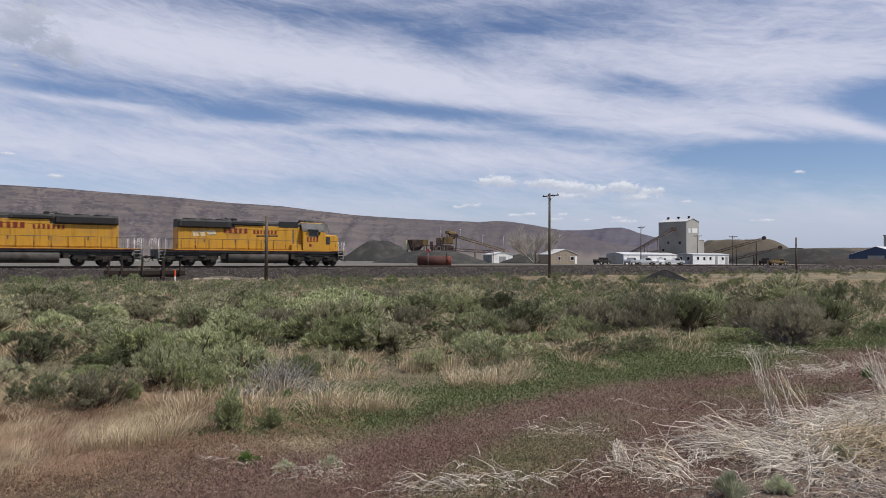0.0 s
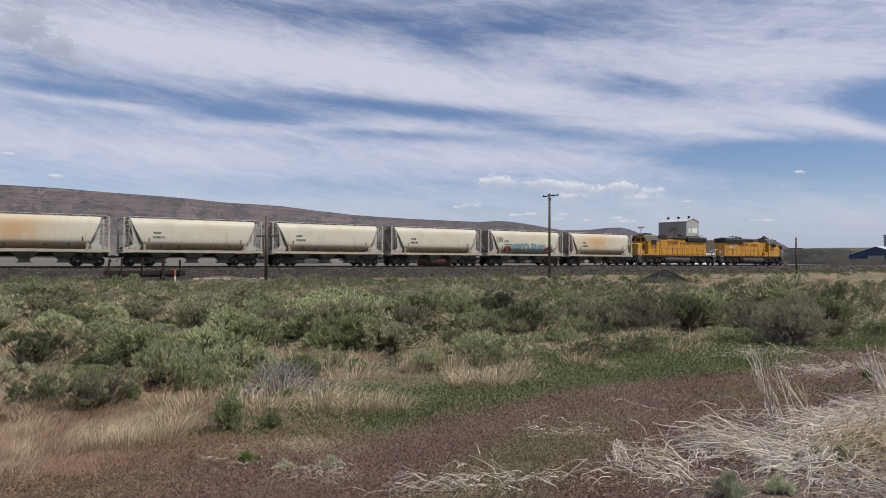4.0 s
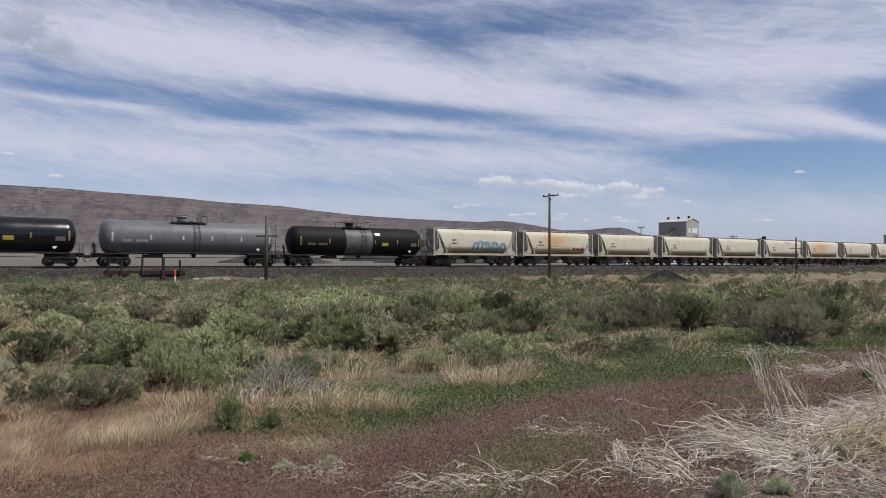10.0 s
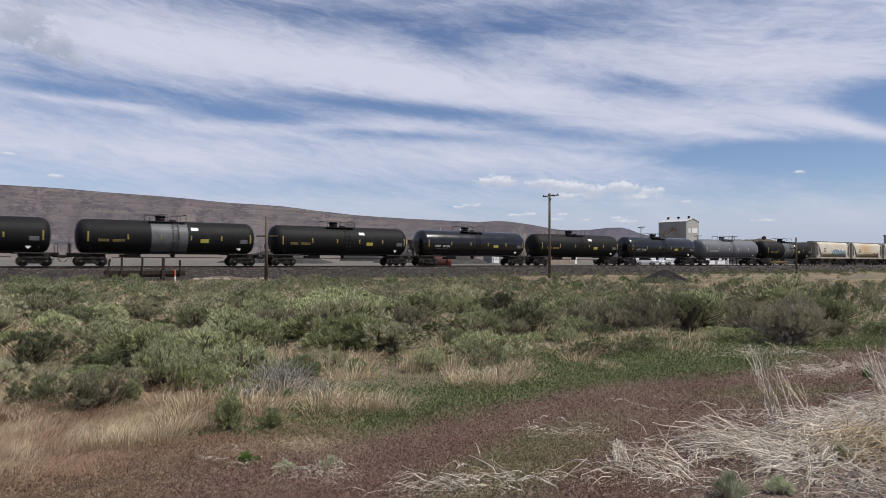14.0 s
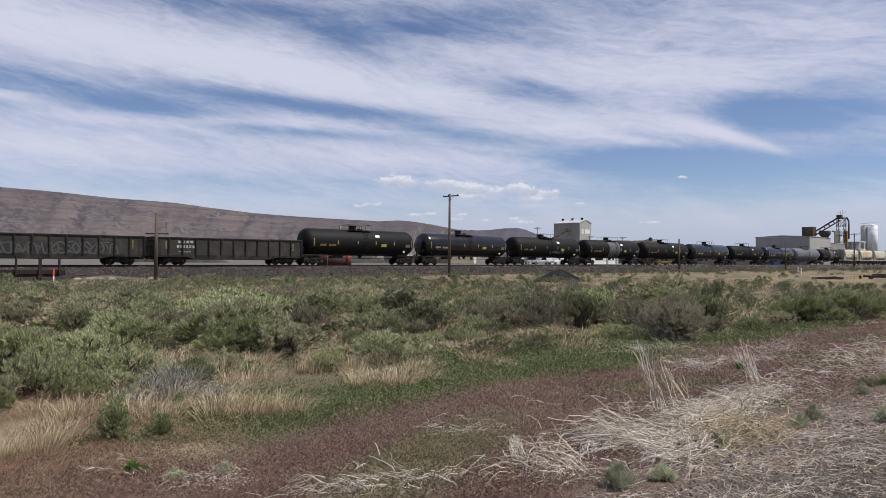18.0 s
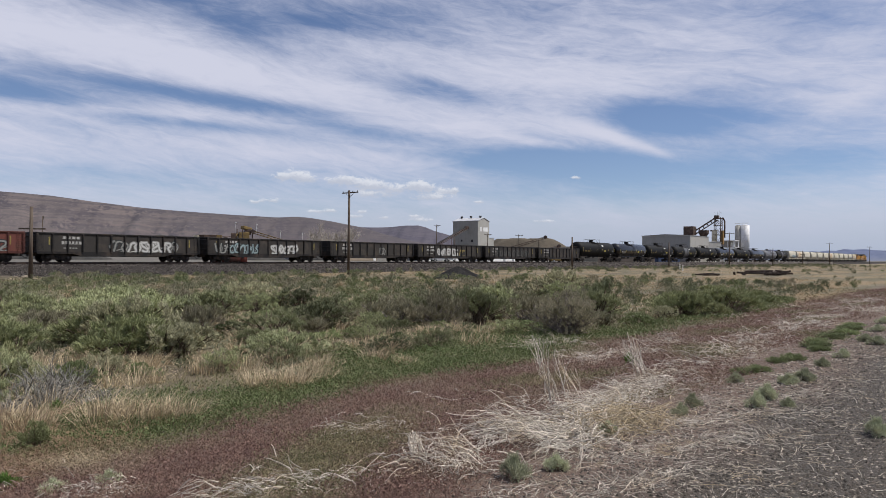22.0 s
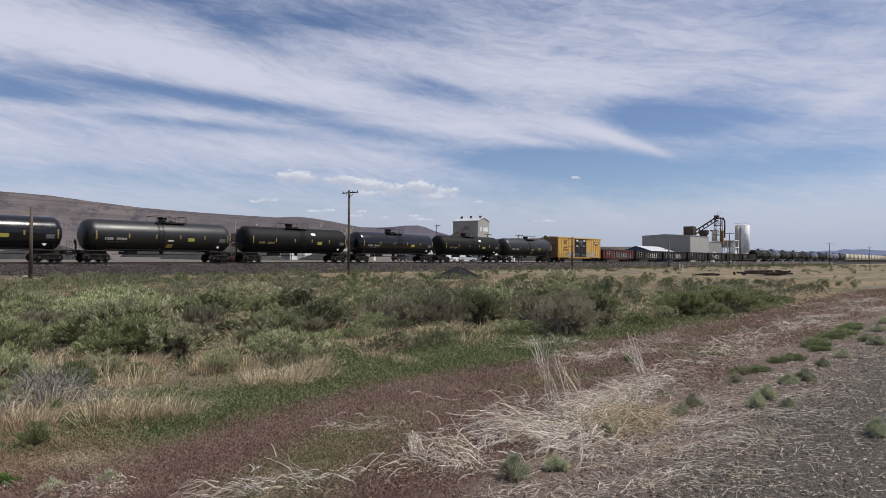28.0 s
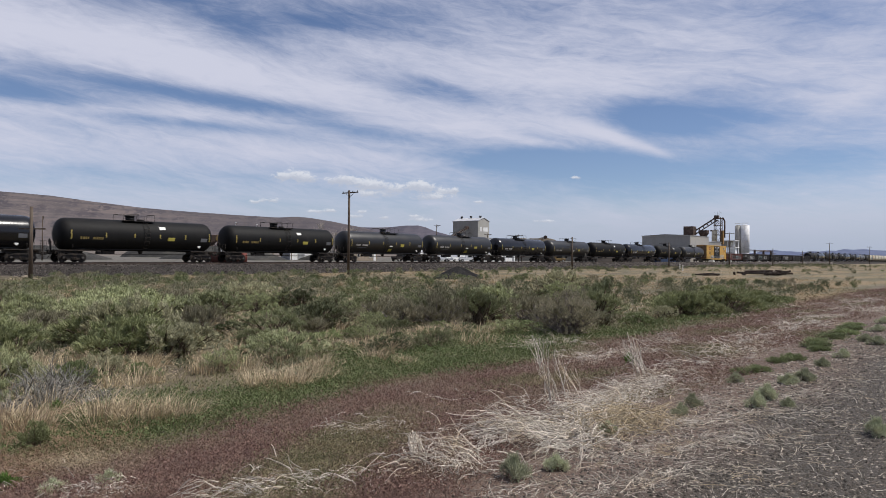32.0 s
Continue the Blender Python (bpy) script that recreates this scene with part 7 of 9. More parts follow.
MAUVE_TWIG = surf("mauve_grey_twig", (0.235, 0.20, 0.19), 0.9, second=(0.15, 0.125, 0.12), size=0.25, vary=0.25, bump=0, island=0.4)
TWIG = surf("shrub_stem", (0.17, 0.135, 0.10), 0.9, vary=0.3, bump=0, island=0.6)
WEED_GREEN = surf("lush_weed_leaf", (0.132, 0.165, 0.066), 0.75, second=(0.190, 0.195, 0.096), size=0.7, vary=0.25, bump=0, island=0.3, world_space=True, thin=0.2)
CHEAT_RED = surf("ripe_cheatgrass", (0.222, 0.138, 0.112), 0.85, second=(0.262, 0.200, 0.142), size=0.9, vary=0.25, bump=0, island=0.42, world_space=True, thin=0.2)
CHEAT_BROWN = surf("brown_cheatgrass", (0.216, 0.149, 0.100), 0.85, second=(0.270, 0.203, 0.126), size=0.3, vary=0.25, bump=0, island=0.45, world_space=True, thin=0.2)
CHEAT_OLIVE = surf("green_cheatgrass", (0.190, 0.176, 0.096), 0.85, second=(0.245, 0.195, 0.120), size=0.8, vary=0.25, bump=0, island=0.4, world_space=True, thin=0.2)
STRAW_TAN = surf("tan_bunchgrass", (0.520, 0.425, 0.285), 0.8, second=(0.401, 0.315, 0.201), size=0.7, vary=0.2, bump=0, island=0.42, world_space=True, thin=0.2)
STRAW_RUST = surf("russet_dry_grass", (0.315, 0.205, 0.135), 0.85, second=(0.40, 0.30, 0.205), size=0.6, vary=0.2, bump=0, island=0.42, world_space=True, thin=0.2)
STRAW_PALE = surf("bleached_straw", (0.590, 0.533, 0.457), 0.75, second=(0.42, 0.33, 0.22), size=0.35, vary=0.2, bump=0, island=0.45, world_space=True)
LOW_WEED = surf("grey_green_weed_leaf", (0.40, 0.42, 0.275), 0.8, second=(0.48, 0.48, 0.34), size=0.1, vary=0.2, bump=0, island=0.3, per_object=0.25, thin=0.2)
FLAT_STRAW = surf("short_flat_grass", (0.285, 0.210, 0.115), 0.85, second=(0.205, 0.165, 0.092), size=5.0, vary=0.2, bump=0, island=0.14, world_space=True, thin=0.15)
FLAT_OLIVE = surf("short_olive_grass", (0.178, 0.160, 0.090), 0.85, second=(0.215, 0.175, 0.105), size=4.0, vary=0.2, bump=0, island=0.15, world_space=True, thin=0.15)
FRESH_WEED = surf("fresh_roadside_leaf", (0.225, 0.265, 0.125), 0.8, second=(0.31, 0.33, 0.18), size=0.1, vary=0.2, bump=0, island=0.3, per_object=0.25, thin=0.2)
PEBBLE = surf("roadside_pebble", (0.066, 0.055, 0.046), 0.85, second=(0.27, 0.235, 0.195), size=0.05, vary=0.3, spread=(0.5, 0.62), bump=0, island=0.7, world_space=True)


def blades(rng, pos, high, wide, lean, bend=0.35):
    """Grass blades as bent tapering strips: arrays of foot points, heights, widths and horizontal leans (n, 2)."""
    n = len(pos)
    a = rng.uniform(0, math.pi, n)
    side = np.stack([np.cos(a), np.sin(a), np.zeros(n)], -1) * (wide * 0.5)[:, None]
    up = np.zeros((n, 3))
    up[:, 2] = high
    ln = np.concatenate([lean, np.zeros((n, 1))], -1)
    mid, tip = pos + up * 0.6 + ln * bend, pos + up * np.clip(1 - np.linalg.norm(lean, axis=1) / np.maximum(high, 1e-3) * 0.25, 0.35, 1)[:, None] + ln
    v = np.stack([pos - side, pos + side, mid - side * 0.8, mid + side * 0.8, tip], 1).reshape(-1, 3)
    f = (np.array([(0, 1, 3), (0, 3, 2), (2, 3, 4)])[None] + (np.arange(n) * 5)[:, None, None]).reshape(-1, 3)
    return v, f


def stems(rng, start, direction, length, radius, sag, rings=4):
    """Dry stems as thin three-sided tubes that sag along their length."""
    n = len(start)
    ts = np.linspace(0, 1, rings)
    d = direction / np.linalg.norm(direction, axis=1, keepdims=True)
    s1 = np.cross(d, np.array([0.13, 0.21, 1.0]))
    s1 /= np.linalg.norm(s1, axis=1, keepdims=True) + 1e-9
    s2 = np.cross(d, s1)
    wob = rng.normal(0, 0.035, (n, rings, 3)) * length[:, None, None]
    wob[:, 0] = 0
    pts = start[:, None] + d[:, None] * (length[:, None] * ts)[:, :, None] + wob
    pts[:, :, 2] -= sag[:, None] * ts[None] ** 2 * length[:, None]
    ring = []
    for k in range(3):
        a = 2 * math.pi * k / 3
        ring.append(pts + (s1 * math.cos(a) + s2 * math.sin(a))[:, None] * (radius[:, None] * (1 - 0.55 * ts))[:, :, None])
    v = np.stack(ring, 2).reshape(-1, 3)
    quad = []
    for j in range(rings - 1):
        for k in range(3):
            quad.append((j * 3 + k, j * 3 + (k + 1) % 3, (j + 1) * 3 + (k + 1) % 3, (j + 1) * 3 + k))
    f = (np.array(quad)[None] + (np.arange(n) * rings * 3)[:, None, None]).reshape(-1, 4)
    return v, f


def leaf_cards(rng, centre, out, count, length, width, clump=0.0):
    """Small pointed leaves round each tip, turned mostly outward and up."""
    n = len(centre)
    c = np.repeat(centre, count, 0)
    o = np.repeat(out, count, 0)
    d = o + rng.normal(0, 0.7, (n * count, 3)) + np.array([0, 0, 0.35])
    d /= np.linalg.norm(d, axis=1, keepdims=True)
    s = np.cross(d, rng.normal(0, 1, (n * count, 3)))
    s /= np.linalg.norm(s, axis=1, keepdims=True) + 1e-9
    ln, wd = rng.uniform(0.6, 1.25, (n * count, 1)) * length, rng.uniform(0.7, 1.2, (n * count, 1)) * width
    c = c + rng.normal(0, 1, (n * count, 3)) * np.maximum(length * 0.55, clump)
    v = np.stack([c, c + d * ln * 0.55 + s * wd * 0.5, c + d * ln, c + d * ln * 0.55 - s * wd * 0.5], 1).reshape(-1, 3)
    f = np.arange(n * count * 4).reshape(-1, 4)
    return v, f


def spikes(rng, foot, direction, length, width):
    """Narrow pointed leaves, one triangle each."""
    d = direction / (np.linalg.norm(direction, axis=1, keepdims=True) + 1e-9)
    s = np.cross(d, rng.normal(0, 1, d.shape))
    s *= (width * 0.5)[:, None] / (np.linalg.norm(s, axis=1, keepdims=True) + 1e-9)
    v = np.stack([foot - s, foot + s, foot + d * length[:, None]], 1).reshape(-1, 3)
    return v, np.arange(len(v)).reshape(-1, 3)


def shrub_parts(seed, wide, high, tuft_count, strands, leaf, lumps=7, thick=0.17, twigs=60):
    """Woody base and spiky leaf tufts of one shrub: tufts sit on rounded lumps, with dark gaps left between them."""
    rng = np.random.default_rng(seed)
    size = np.array([wide / 2, wide / 2, high])
    a = rng.uniform(0, 6.283, lumps)
    q = np.sqrt(rng.random(lumps)) * 0.62
    lump = np.stack([np.cos(a) * q, np.sin(a) * q, (1 - q) * rng.uniform(0.35, 0.75, lumps) + 0.1], -1)
    fat = rng.uniform(0.21, 0.42, lumps)
    which = rng.integers(0, lumps, tuft_count)
    d = rng.normal(0, 1, (tuft_count, 3)) + np.array([0, 0, 0.55])
    d /= np.linalg.norm(d, axis=1, keepdims=True)
    p = lump[which] + d * (fat[which] * rng.uniform(0.6, 1.08, tuft_count))[:, None]
    p[:, 2] = np.clip(np.abs(p[:, 2]), 0.06, 1.05)
    p = p * size
    out = d * 0.75 + np.array([0, 0, 0.6])
    out /= np.linalg.norm(out, axis=1, keepdims=True)
    big = rng.uniform(0.55, 1.35, tuft_count)
    k = np.repeat(np.arange(tuft_count), strands)
    n = len(k)
    foot = p[k] + rng.normal(0, 0.42, (n, 3)) * leaf * big[k][:, None] - out[k] * leaf * 0.5
    foot[:, 2] = np.maximum(foot[:, 2], 0.0)
    ln = leaf * big[k] * rng.uniform(0.55, 1.3, n)
    leaves = spikes(rng, foot, out[k] + rng.normal(0, 0.42, (n, 3)), ln, ln * thick)
    twigs = min(twigs, tuft_count)
    root = rng.normal(0, 0.06 * wide, (twigs, 3))
    root[:, 2] = -0.03
    reach = p[:twigs] - root
    return stems(rng, root, reach, np.linalg.norm(reach, axis=1), np.full(twigs, 0.008 * (0.6 + wide * 0.4)), np.full(twigs, 0.05), 3), leaves


def shrub(name, label, category, group, seed, wide, high, tuft_count, strands, leaf, leaf_mat, stem_mat=None, lumps=7, thick=0.17, twigs=60):
    (sv, sf), (lv, lf) = shrub_parts(seed, wide, high, tuft_count, strands, leaf, lumps, thick, twigs)
    t = thing(name, label, category, group)
    part("woody_base", raw("woody_base", sv, sf, stem_mat or TWIG, True), None, t)["kind"] = "stuff"
    part("foliage", raw("foliage", lv, lf, leaf_mat), None, t)["kind"] = "stuff"
    return t


def plant(source, spots, first=True):
    """Sets copies of a thing at spots of (x, y, scale across, scale up)."""
    for i, (x, y, s, h) in enumerate(spots):
        m = pose(x, y, gz(x, y) - 0.02, rz=random.uniform(0, 360)) @ Matrix.Diagonal((s, s, h, 1))
        if i == 0 and first:
            source.matrix_basis = m
        else:
            copy_thing(source, m)


CLEARINGS = ((3.3, 19.4, 1.5, 0.9), (1.9, 18.6, 1.2, 0.8), (6.1, 13.9, 1.1, 0.7), (7.2, 13.2, 0.9, 0.6), (8.0, 19.0, 0.8, 0.6), (12.5, 17.8, 1.0, 0.7), (6.0, 23.5, 1.2, 0.9), (1.6, 25.0, 1.2, 0.9), (10.5, 26.0, 1.3, 0.9), (16.0, 24.0, 1.6, 1.0), (4.0, 33.0, 2.2, 1.5), (12.0, 36.0, 2.4, 1.6), (22.0, 30.0, 2.4, 1.6), (28.0, 22.0, 2.2, 1.2))


def sage_here(x, y):
    """How thickly sagebrush stands, 0 to 1."""
    far = np.clip((66 - np.maximum(0, x - 25) * 0.95 - y) / 5, 0.0, 1)
    near = np.clip((y - 10.2 - 0.8 * np.sin(x * 0.5) + 0.09 * np.maximum(0, x - 15)) / 2.0, 0, 1)
    right = np.clip((40 - x) / 5, 0.05, 1)
    left = np.where((x < 4.5) & (y < 11.0), 0.15, 1.0)
    gap = np.where((x > 9) & (x < 16) & (y < 13.0), 0.3, 1.0)
    bare = np.ones_like(far)
    for cx, cy, rx, ry in CLEARINGS:
        bare = np.minimum(bare, np.clip((np.hypot((x - cx) / rx, (y - cy) / ry) - 0.8) / 0.3, 0.0, 1))
    return far * near * right * left * gap * bare


def build_shrubs():
    rng = np.random.default_rng(21)
    kinds = []
    leafs = (SAGE_LEAF, SAGE_LEAF, SAGE_GREEN, SAGE_LEAF, SAGE_PALE, SAGE_GREEN)
    words = {SAGE_LEAF: "grey-green sagebrush bush on dry ground", SAGE_GREEN: "fresh green sagebrush bush on dry ground", SAGE_PALE: "pale straw-tinged sagebrush bush on dry ground"}
    for k in range(12):
        fine = k < 6
        kinds.append(shrub("sagebrush", words[leafs[k % 6]], "shrub", "sagebrush", 100 + k, 1.0, (0.42, 0.48, 0.38, 0.45, 0.5, 0.40)[k % 6],
                           230 if fine else 190, 84 if fine else 62, 0.026 if fine else 0.027, leafs[k % 6], None, 7 + k % 5, 0.2 if fine else 0.27, 90))
    dusky = shrub("dusky_shrub", "dusky grey-brown shrub with dense dark twigs", "shrub", "dusky shrubs", 121, 1.0, 0.36, 190, 60, 0.03, DUSKY_LEAF, MAUVE_TWIG, 10, 0.22, 80)
    green = shrub("greasewood", "bright green greasewood bush in the dry grass", "shrub", "greasewood", 131, 1.0, 0.32, 210, 64, 0.03, GREEN_LEAF, None, 11, 0.22)
    big = shrub("dusky_shrub", "large dark rounded shrub at the edge of the green strip", "shrub", "dusky shrubs", 122, 2.5, 1.36, 1400, 34, 0.05, DUSKY_LEAF, MAUVE_TWIG, 20, 0.22, 320)
    big.matrix_basis = pose(17.3, 9.4, gz(17.3, 9.4) - 0.03, rz=40)
    plant(dusky, [(12.6, 14.9, 1.9, 1.9), (16.2, 14.8, 1.5, 1.7), (11.0, 17.6, 0.9, 1.4), (16.7, 13.6, 1.3, 1.8), (20.5, 12.4, 1.5, 1.6), (26.0, 13.4, 1.6, 1.7), (7.6, 19.5, 1.3, 1.3), (13.7, 23.0, 1.5, 1.6)])
    plant(green, [(27.4, 8.9, 2.2, 1.9), (28.6, 8.6, 2.0, 1.8), (26.5, 9.3, 1.7, 1.6), (7.4, 14.2, 1.5, 1.5), (32.0, 11.5, 1.7, 1.2), (36.5, 9.6, 1.6, 1.1), (8.4, 16.6, 1.8, 1.6), (3.0, 14.9, 1.2, 1.3), (44.0, 14.0, 1.6, 1.0), (5.6, 15.6, 1.3, 1.3), (31.4, 17.2, 2.2, 1.5)])
    spots = [[] for _ in kinds]
    fixed = ((1.1, 11.9, 1.2), (1.75, 11.1, 1.6), (3.5, 13.5, 1.35), (5.9, 16.9, 2.1), (8.5, 21.8, 2.1), (8.3, 16.4, 1.7), (1.3, 16.6, 1.5), (5.4, 26.2, 2.0), (15.1, 20.4, 1.8), (16.5, 17.4, 1.7), (20.6, 14.2, 1.9), (31.4, 17.4, 2.1), (26.4, 12.6, 1.6), (0.5, 13.4, 1.0), (2.9, 12.3, 1.3), (4.2, 14.4, 1.2), (13.4, 15.2, 1.4), (14.4, 15.8, 1.3), (18.0, 13.2, 1.5), (19.0, 15.0, 1.6))
    taken = []
    for i, (x, y, s) in enumerate(fixed):
        spots[(0, 4, 1, 3, 0, 4)[i % 6] + (6 if x * x + y * y > 400 else 0)].append((x, y, s, s * rng.uniform(0.8, 1.1)))
        taken.append((x, y, s))
    things, stuff = len(fixed), []
    tries = 0
    while tries < 26000:
        tries += 1
        r, a = math.sqrt(rng.uniform(100, 4300)), math.radians(rng.uniform(8, 97))
        x, y = r * math.cos(a), r * math.sin(a)
        if y > 65.5 or math.hypot(x - 16.4, y - 63.5) < 2.4 or rng.random() > float(sage_here(x, y)):
            continue
        s = rng.uniform(0.7, 2.0) if r < 34 else rng.uniform(1.1, 2.5)
        if any((x - p) ** 2 + (y - q) ** 2 < (0.47 * (s + w)) ** 2 for p, q, w in taken[-900:]):
            continue
        taken.append((x, y, s))
        if r < 31 and things < 230:
            spots[int(rng.integers(0, 6)) + (6 if r > 20 else 0)].append((x, y, s, min(s * rng.uniform(0.6, 1.1), 1.45)))
            things += 1
        else:
            stuff.append((x, y, s))
    for src, sp in zip(kinds, spots):
        plant(src, sp)
    for _ in range(1400):
        x, y = rng.uniform(40, 330), 8 + 58 * rng.random() ** 0.6
        if y < 66 and (y > 52 or (rng.random() < 0.6 and math.sin(x * 0.21 + 2 * math.sin(y * 0.2)) + math.sin(y * 0.33 + x * 0.05) > 0.25)) and not (48 < x < 62 and 34 < y < 50) and not (84 < x < 110 and 17 < y < 33):
            stuff.append((x, y, rng.uniform(0.6, 1.5) * (1 + x / 400)))
    # the far bushes as one stand
    protos = [shrub_parts(150 + k, 1.0, 0.5, 105, 11, 0.042, 5, 0.3)[1] for k in range(5)]
    sparse = [shrub_parts(160 + k, 1.0, 0.5, 75, 7, 0.064, 5, 0.34)[1] for k in range(5)]
    sorts = [("sagebrush_stand", "grey-green sagebrush covering the flat as far as the railway", SAGE_FAR, [], []), ("green_sagebrush_stand", "fresher green sagebrush scattered over the flat", SAGE_FAR_GREEN, [], []),
             ("dusky_brush_stand", "dusky grey-brown brush scattered among the sagebrush", DUSKY_LEAF, [], [])]
    counts = [0, 0, 0]
    for i, (x, y, s) in enumerate(stuff):
        lv, lf = (protos if math.hypot(x, y) < 48 else sparse)[i % 5]
        c, d = math.cos(i * 2.4), math.sin(i * 2.4)
        h = min(s * rng.uniform(0.55, 1.25), 1.75) * (0.4 if y > 46 and 13.5 < x * 64 / y < 26 else 1.0)
        u = rng.random()
        w = 0 if u < 0.58 else 1 if u < 0.85 else 2
        sorts[w][3].append(np.stack([(lv[:, 0] * c - lv[:, 1] * d) * s + x, (lv[:, 0] * d + lv[:, 1] * c) * s + y, lv[:, 2] * h + gz(x, y)], -1))
        sorts[w][4].append(lf + counts[w])
        counts[w] += len(lv)
    for name, label, mat, vs, fs in sorts:
        tagged(new(name, raw(name, np.concatenate(vs), np.concatenate(fs), mat)), label, "shrub", "", "stuff")
    # grey dead bush and fresh green sprigs
    def tangle(x, y, n, wide, high, seed, label):
        """Arching bare twigs from one foot, forking once, over a few lying on the ground."""
        rng = np.random.default_rng(seed)
        turn, lift = rng.uniform(0, 6.283, n), rng.uniform(0.15, 1.45, n)
        way = np.stack([np.cos(turn) * np.cos(lift), np.sin(turn) * np.cos(lift), np.sin(lift)], -1)
        seat = np.concatenate([rng.normal(0, wide * 0.16, (n, 2)), rng.uniform(0, 0.1, (n, 1))], -1)
        ln = rng.uniform(0.5, 1.0, n) * np.hypot(wide * 0.5 * np.cos(lift), high * np.sin(lift)) * 1.15
        thick = rng.uniform(0.004, 0.013, n)
        sag = rng.uniform(0.05, 0.6, n)
        v, f = stems(rng, seat, way, ln, thick, sag, 6)
        fork = seat + way * (ln * 0.55)[:, None]
        fork[:, 2] -= sag * 0.3 * ln
        v2, f2 = stems(rng, fork, way + rng.normal(0, 0.55, (n, 3)), ln * 0.5, thick * 0.6, sag, 4)
        v, f = np.concatenate([v, v2]), np.concatenate([f, f2 + len(v)])
        v[:, 2] = np.maximum(v[:, 2], 0.005)
        dead = thing("dead_bush", label, "dead shrub", "dead shrubs", at=pose(x, y, gz(x, y) - 0.02))
        part("twig_tangle", raw("twig_tangle", v, f, GREY_TWIG, True), None, dead)["kind"] = "stuff"
    tangle(4.45, 10.9, 210, 1.3, 0.66, 511, "grey leafless tangle of a dead bush")
    tangle(3.85, 10.5, 150, 0.9, 0.25, 512, "low grey tangle of dead twigs in the dry grass")
    tangle(4.75, 10.1, 120, 0.8, 0.14, 513, "flattened grey dead twigs on the ground")
    tangle(2.0, 26.3, 160, 1.6, 0.5, 514, "grey dead bush among the sagebrush")
    sprig = shrub("green_sprig", "small fresh green bush among dead stems", "shrub", "green sprigs", 143, 0.3, 0.22, 60, 40, 0.028, BRIGHT_LEAF, None, 6, 0.3, 14)
    plant(sprig, [(2.47, 6.95, 0.85, 0.9), (4.2, 10.05, 1.0, 1.1), (11.7, 5.13, 1.1, 1.3), (2.6, 7.05, 0.6, 0.6)])
    forb = shrub("green_forb", "leafy dark green forb clump in the dry grass", "weed", "green forbs", 144, 0.6, 0.55, 120, 46, 0.034, GREEN_LEAF, None, 9, 0.3, 40)
    plant(forb, [(2.75, 8.35, 1.0, 1.0), (2.95, 8.9, 0.8, 1.1), (3.25, 10.9, 1.0, 1.1), (3.0, 11.4, 0.9, 1.2), (2.2, 11.2, 0.8, 0.8), (3.2, 8.2, 0.8, 0.7)])
    low = shrub("roadside_weed", "low grey-green weed on the gravel edge", "weed", "roadside weeds", 145, 0.32, 0.13, 120, 40, 0.026, LOW_WEED, None, 9, 0.16, 24)
    plant(low, [(9.89, 2.83, 0.9, 1.0), (8.19, 2.12, 1.0, 1.2), (8.72, 2.14, 1.1, 1.3), (8.35, 1.84, 0.7, 0.8), (12.0, 2.16, 1.0, 1.0), (13.26, 2.08, 1.2, 1.1), (9.99, 2.2, 1.2, 1.0), (10.35, 2.07, 1.3, 1.2),
                (16.2, 2.14, 1.6, 1.1), (15.63, 1.87, 1.6, 1.2), (18.84, 2.25, 1.7, 1.2), (7.5, 0.9, 1.1, 1.2), (7.36, 2.66, 0.8, 1.0), (7.92, 2.73, 0.9, 1.1), (4.45, 2.86, 1.1, 1.3), (4.83, 2.72, 0.9, 0.9), (2.62, 6.35, 1.1, 1.0),
                (3.0, 6.15, 1.0, 1.0), (6.2, 2.95, 0.9, 0.9), (21.5, 2.4, 2.0, 1.3), (24.0, 2.1, 2.0, 1.3)])
    fresh = shrub("roadside_weed", "low fresh green weed on the gravel edge", "weed", "roadside weeds", 146, 0.40, 0.13, 130, 40, 0.028, FRESH_WEED, None, 9, 0.16, 24)
    plant(fresh, [(11.02, 2.82, 1.1, 1.1), (10.75, 3.0, 0.9, 0.9), (12.6, 2.73, 1.2, 1.1), (12.2, 2.85, 0.9, 0.9), (14.76, 2.75, 1.5, 1.2), (14.2, 2.6, 1.2, 1.0), (16.74, 2.84, 1.8, 1.3), (17.87, 2.75, 1.8, 1.2), (19.24, 2.84, 1.9, 1.2),
                  (15.8, 2.95, 1.5, 1.0), (20.5, 3.0, 1.6, 1.0)])


build_shrubs()


def field_points(rng, n, az0, az1, r0, r1):
    """Points of the ground ahead of the camera, thinning with distance."""
    r = r0 * (r1 / r0) ** rng.random(n)
    a = np.radians(rng.uniform(az0, az1, n))
    return r * np.cos(a), r * np.sin(a), r


def grass(name, label, category, rng, x, y, high, wide, lean, material, bend=0.35):
    pos = np.stack([x, y, ground_z(x, y) - 0.01], -1)
    v, f = blades(rng, pos, high, wide, lean, bend)
    return tagged(new(name, raw(name, v, f, material)), label, category, "", "stuff")


def seedheads(name, label, category, rng, x, y, high, length, broad, up, material):
    """Small nodding heads or leaves at all heights over the ground, one pointed sliver each."""
    n = len(x)
    foot = np.stack([x, y, ground_z(x, y) + high * rng.random(n)], -1)
    d = rng.normal(0, 1, (n, 3)) + np.array([0.1, 0.0, up])
    v, f = spikes(rng, foot, d, length, length * broad)
    return tagged(new(name, raw(name, v, f, material)), label, category, "", "stuff")


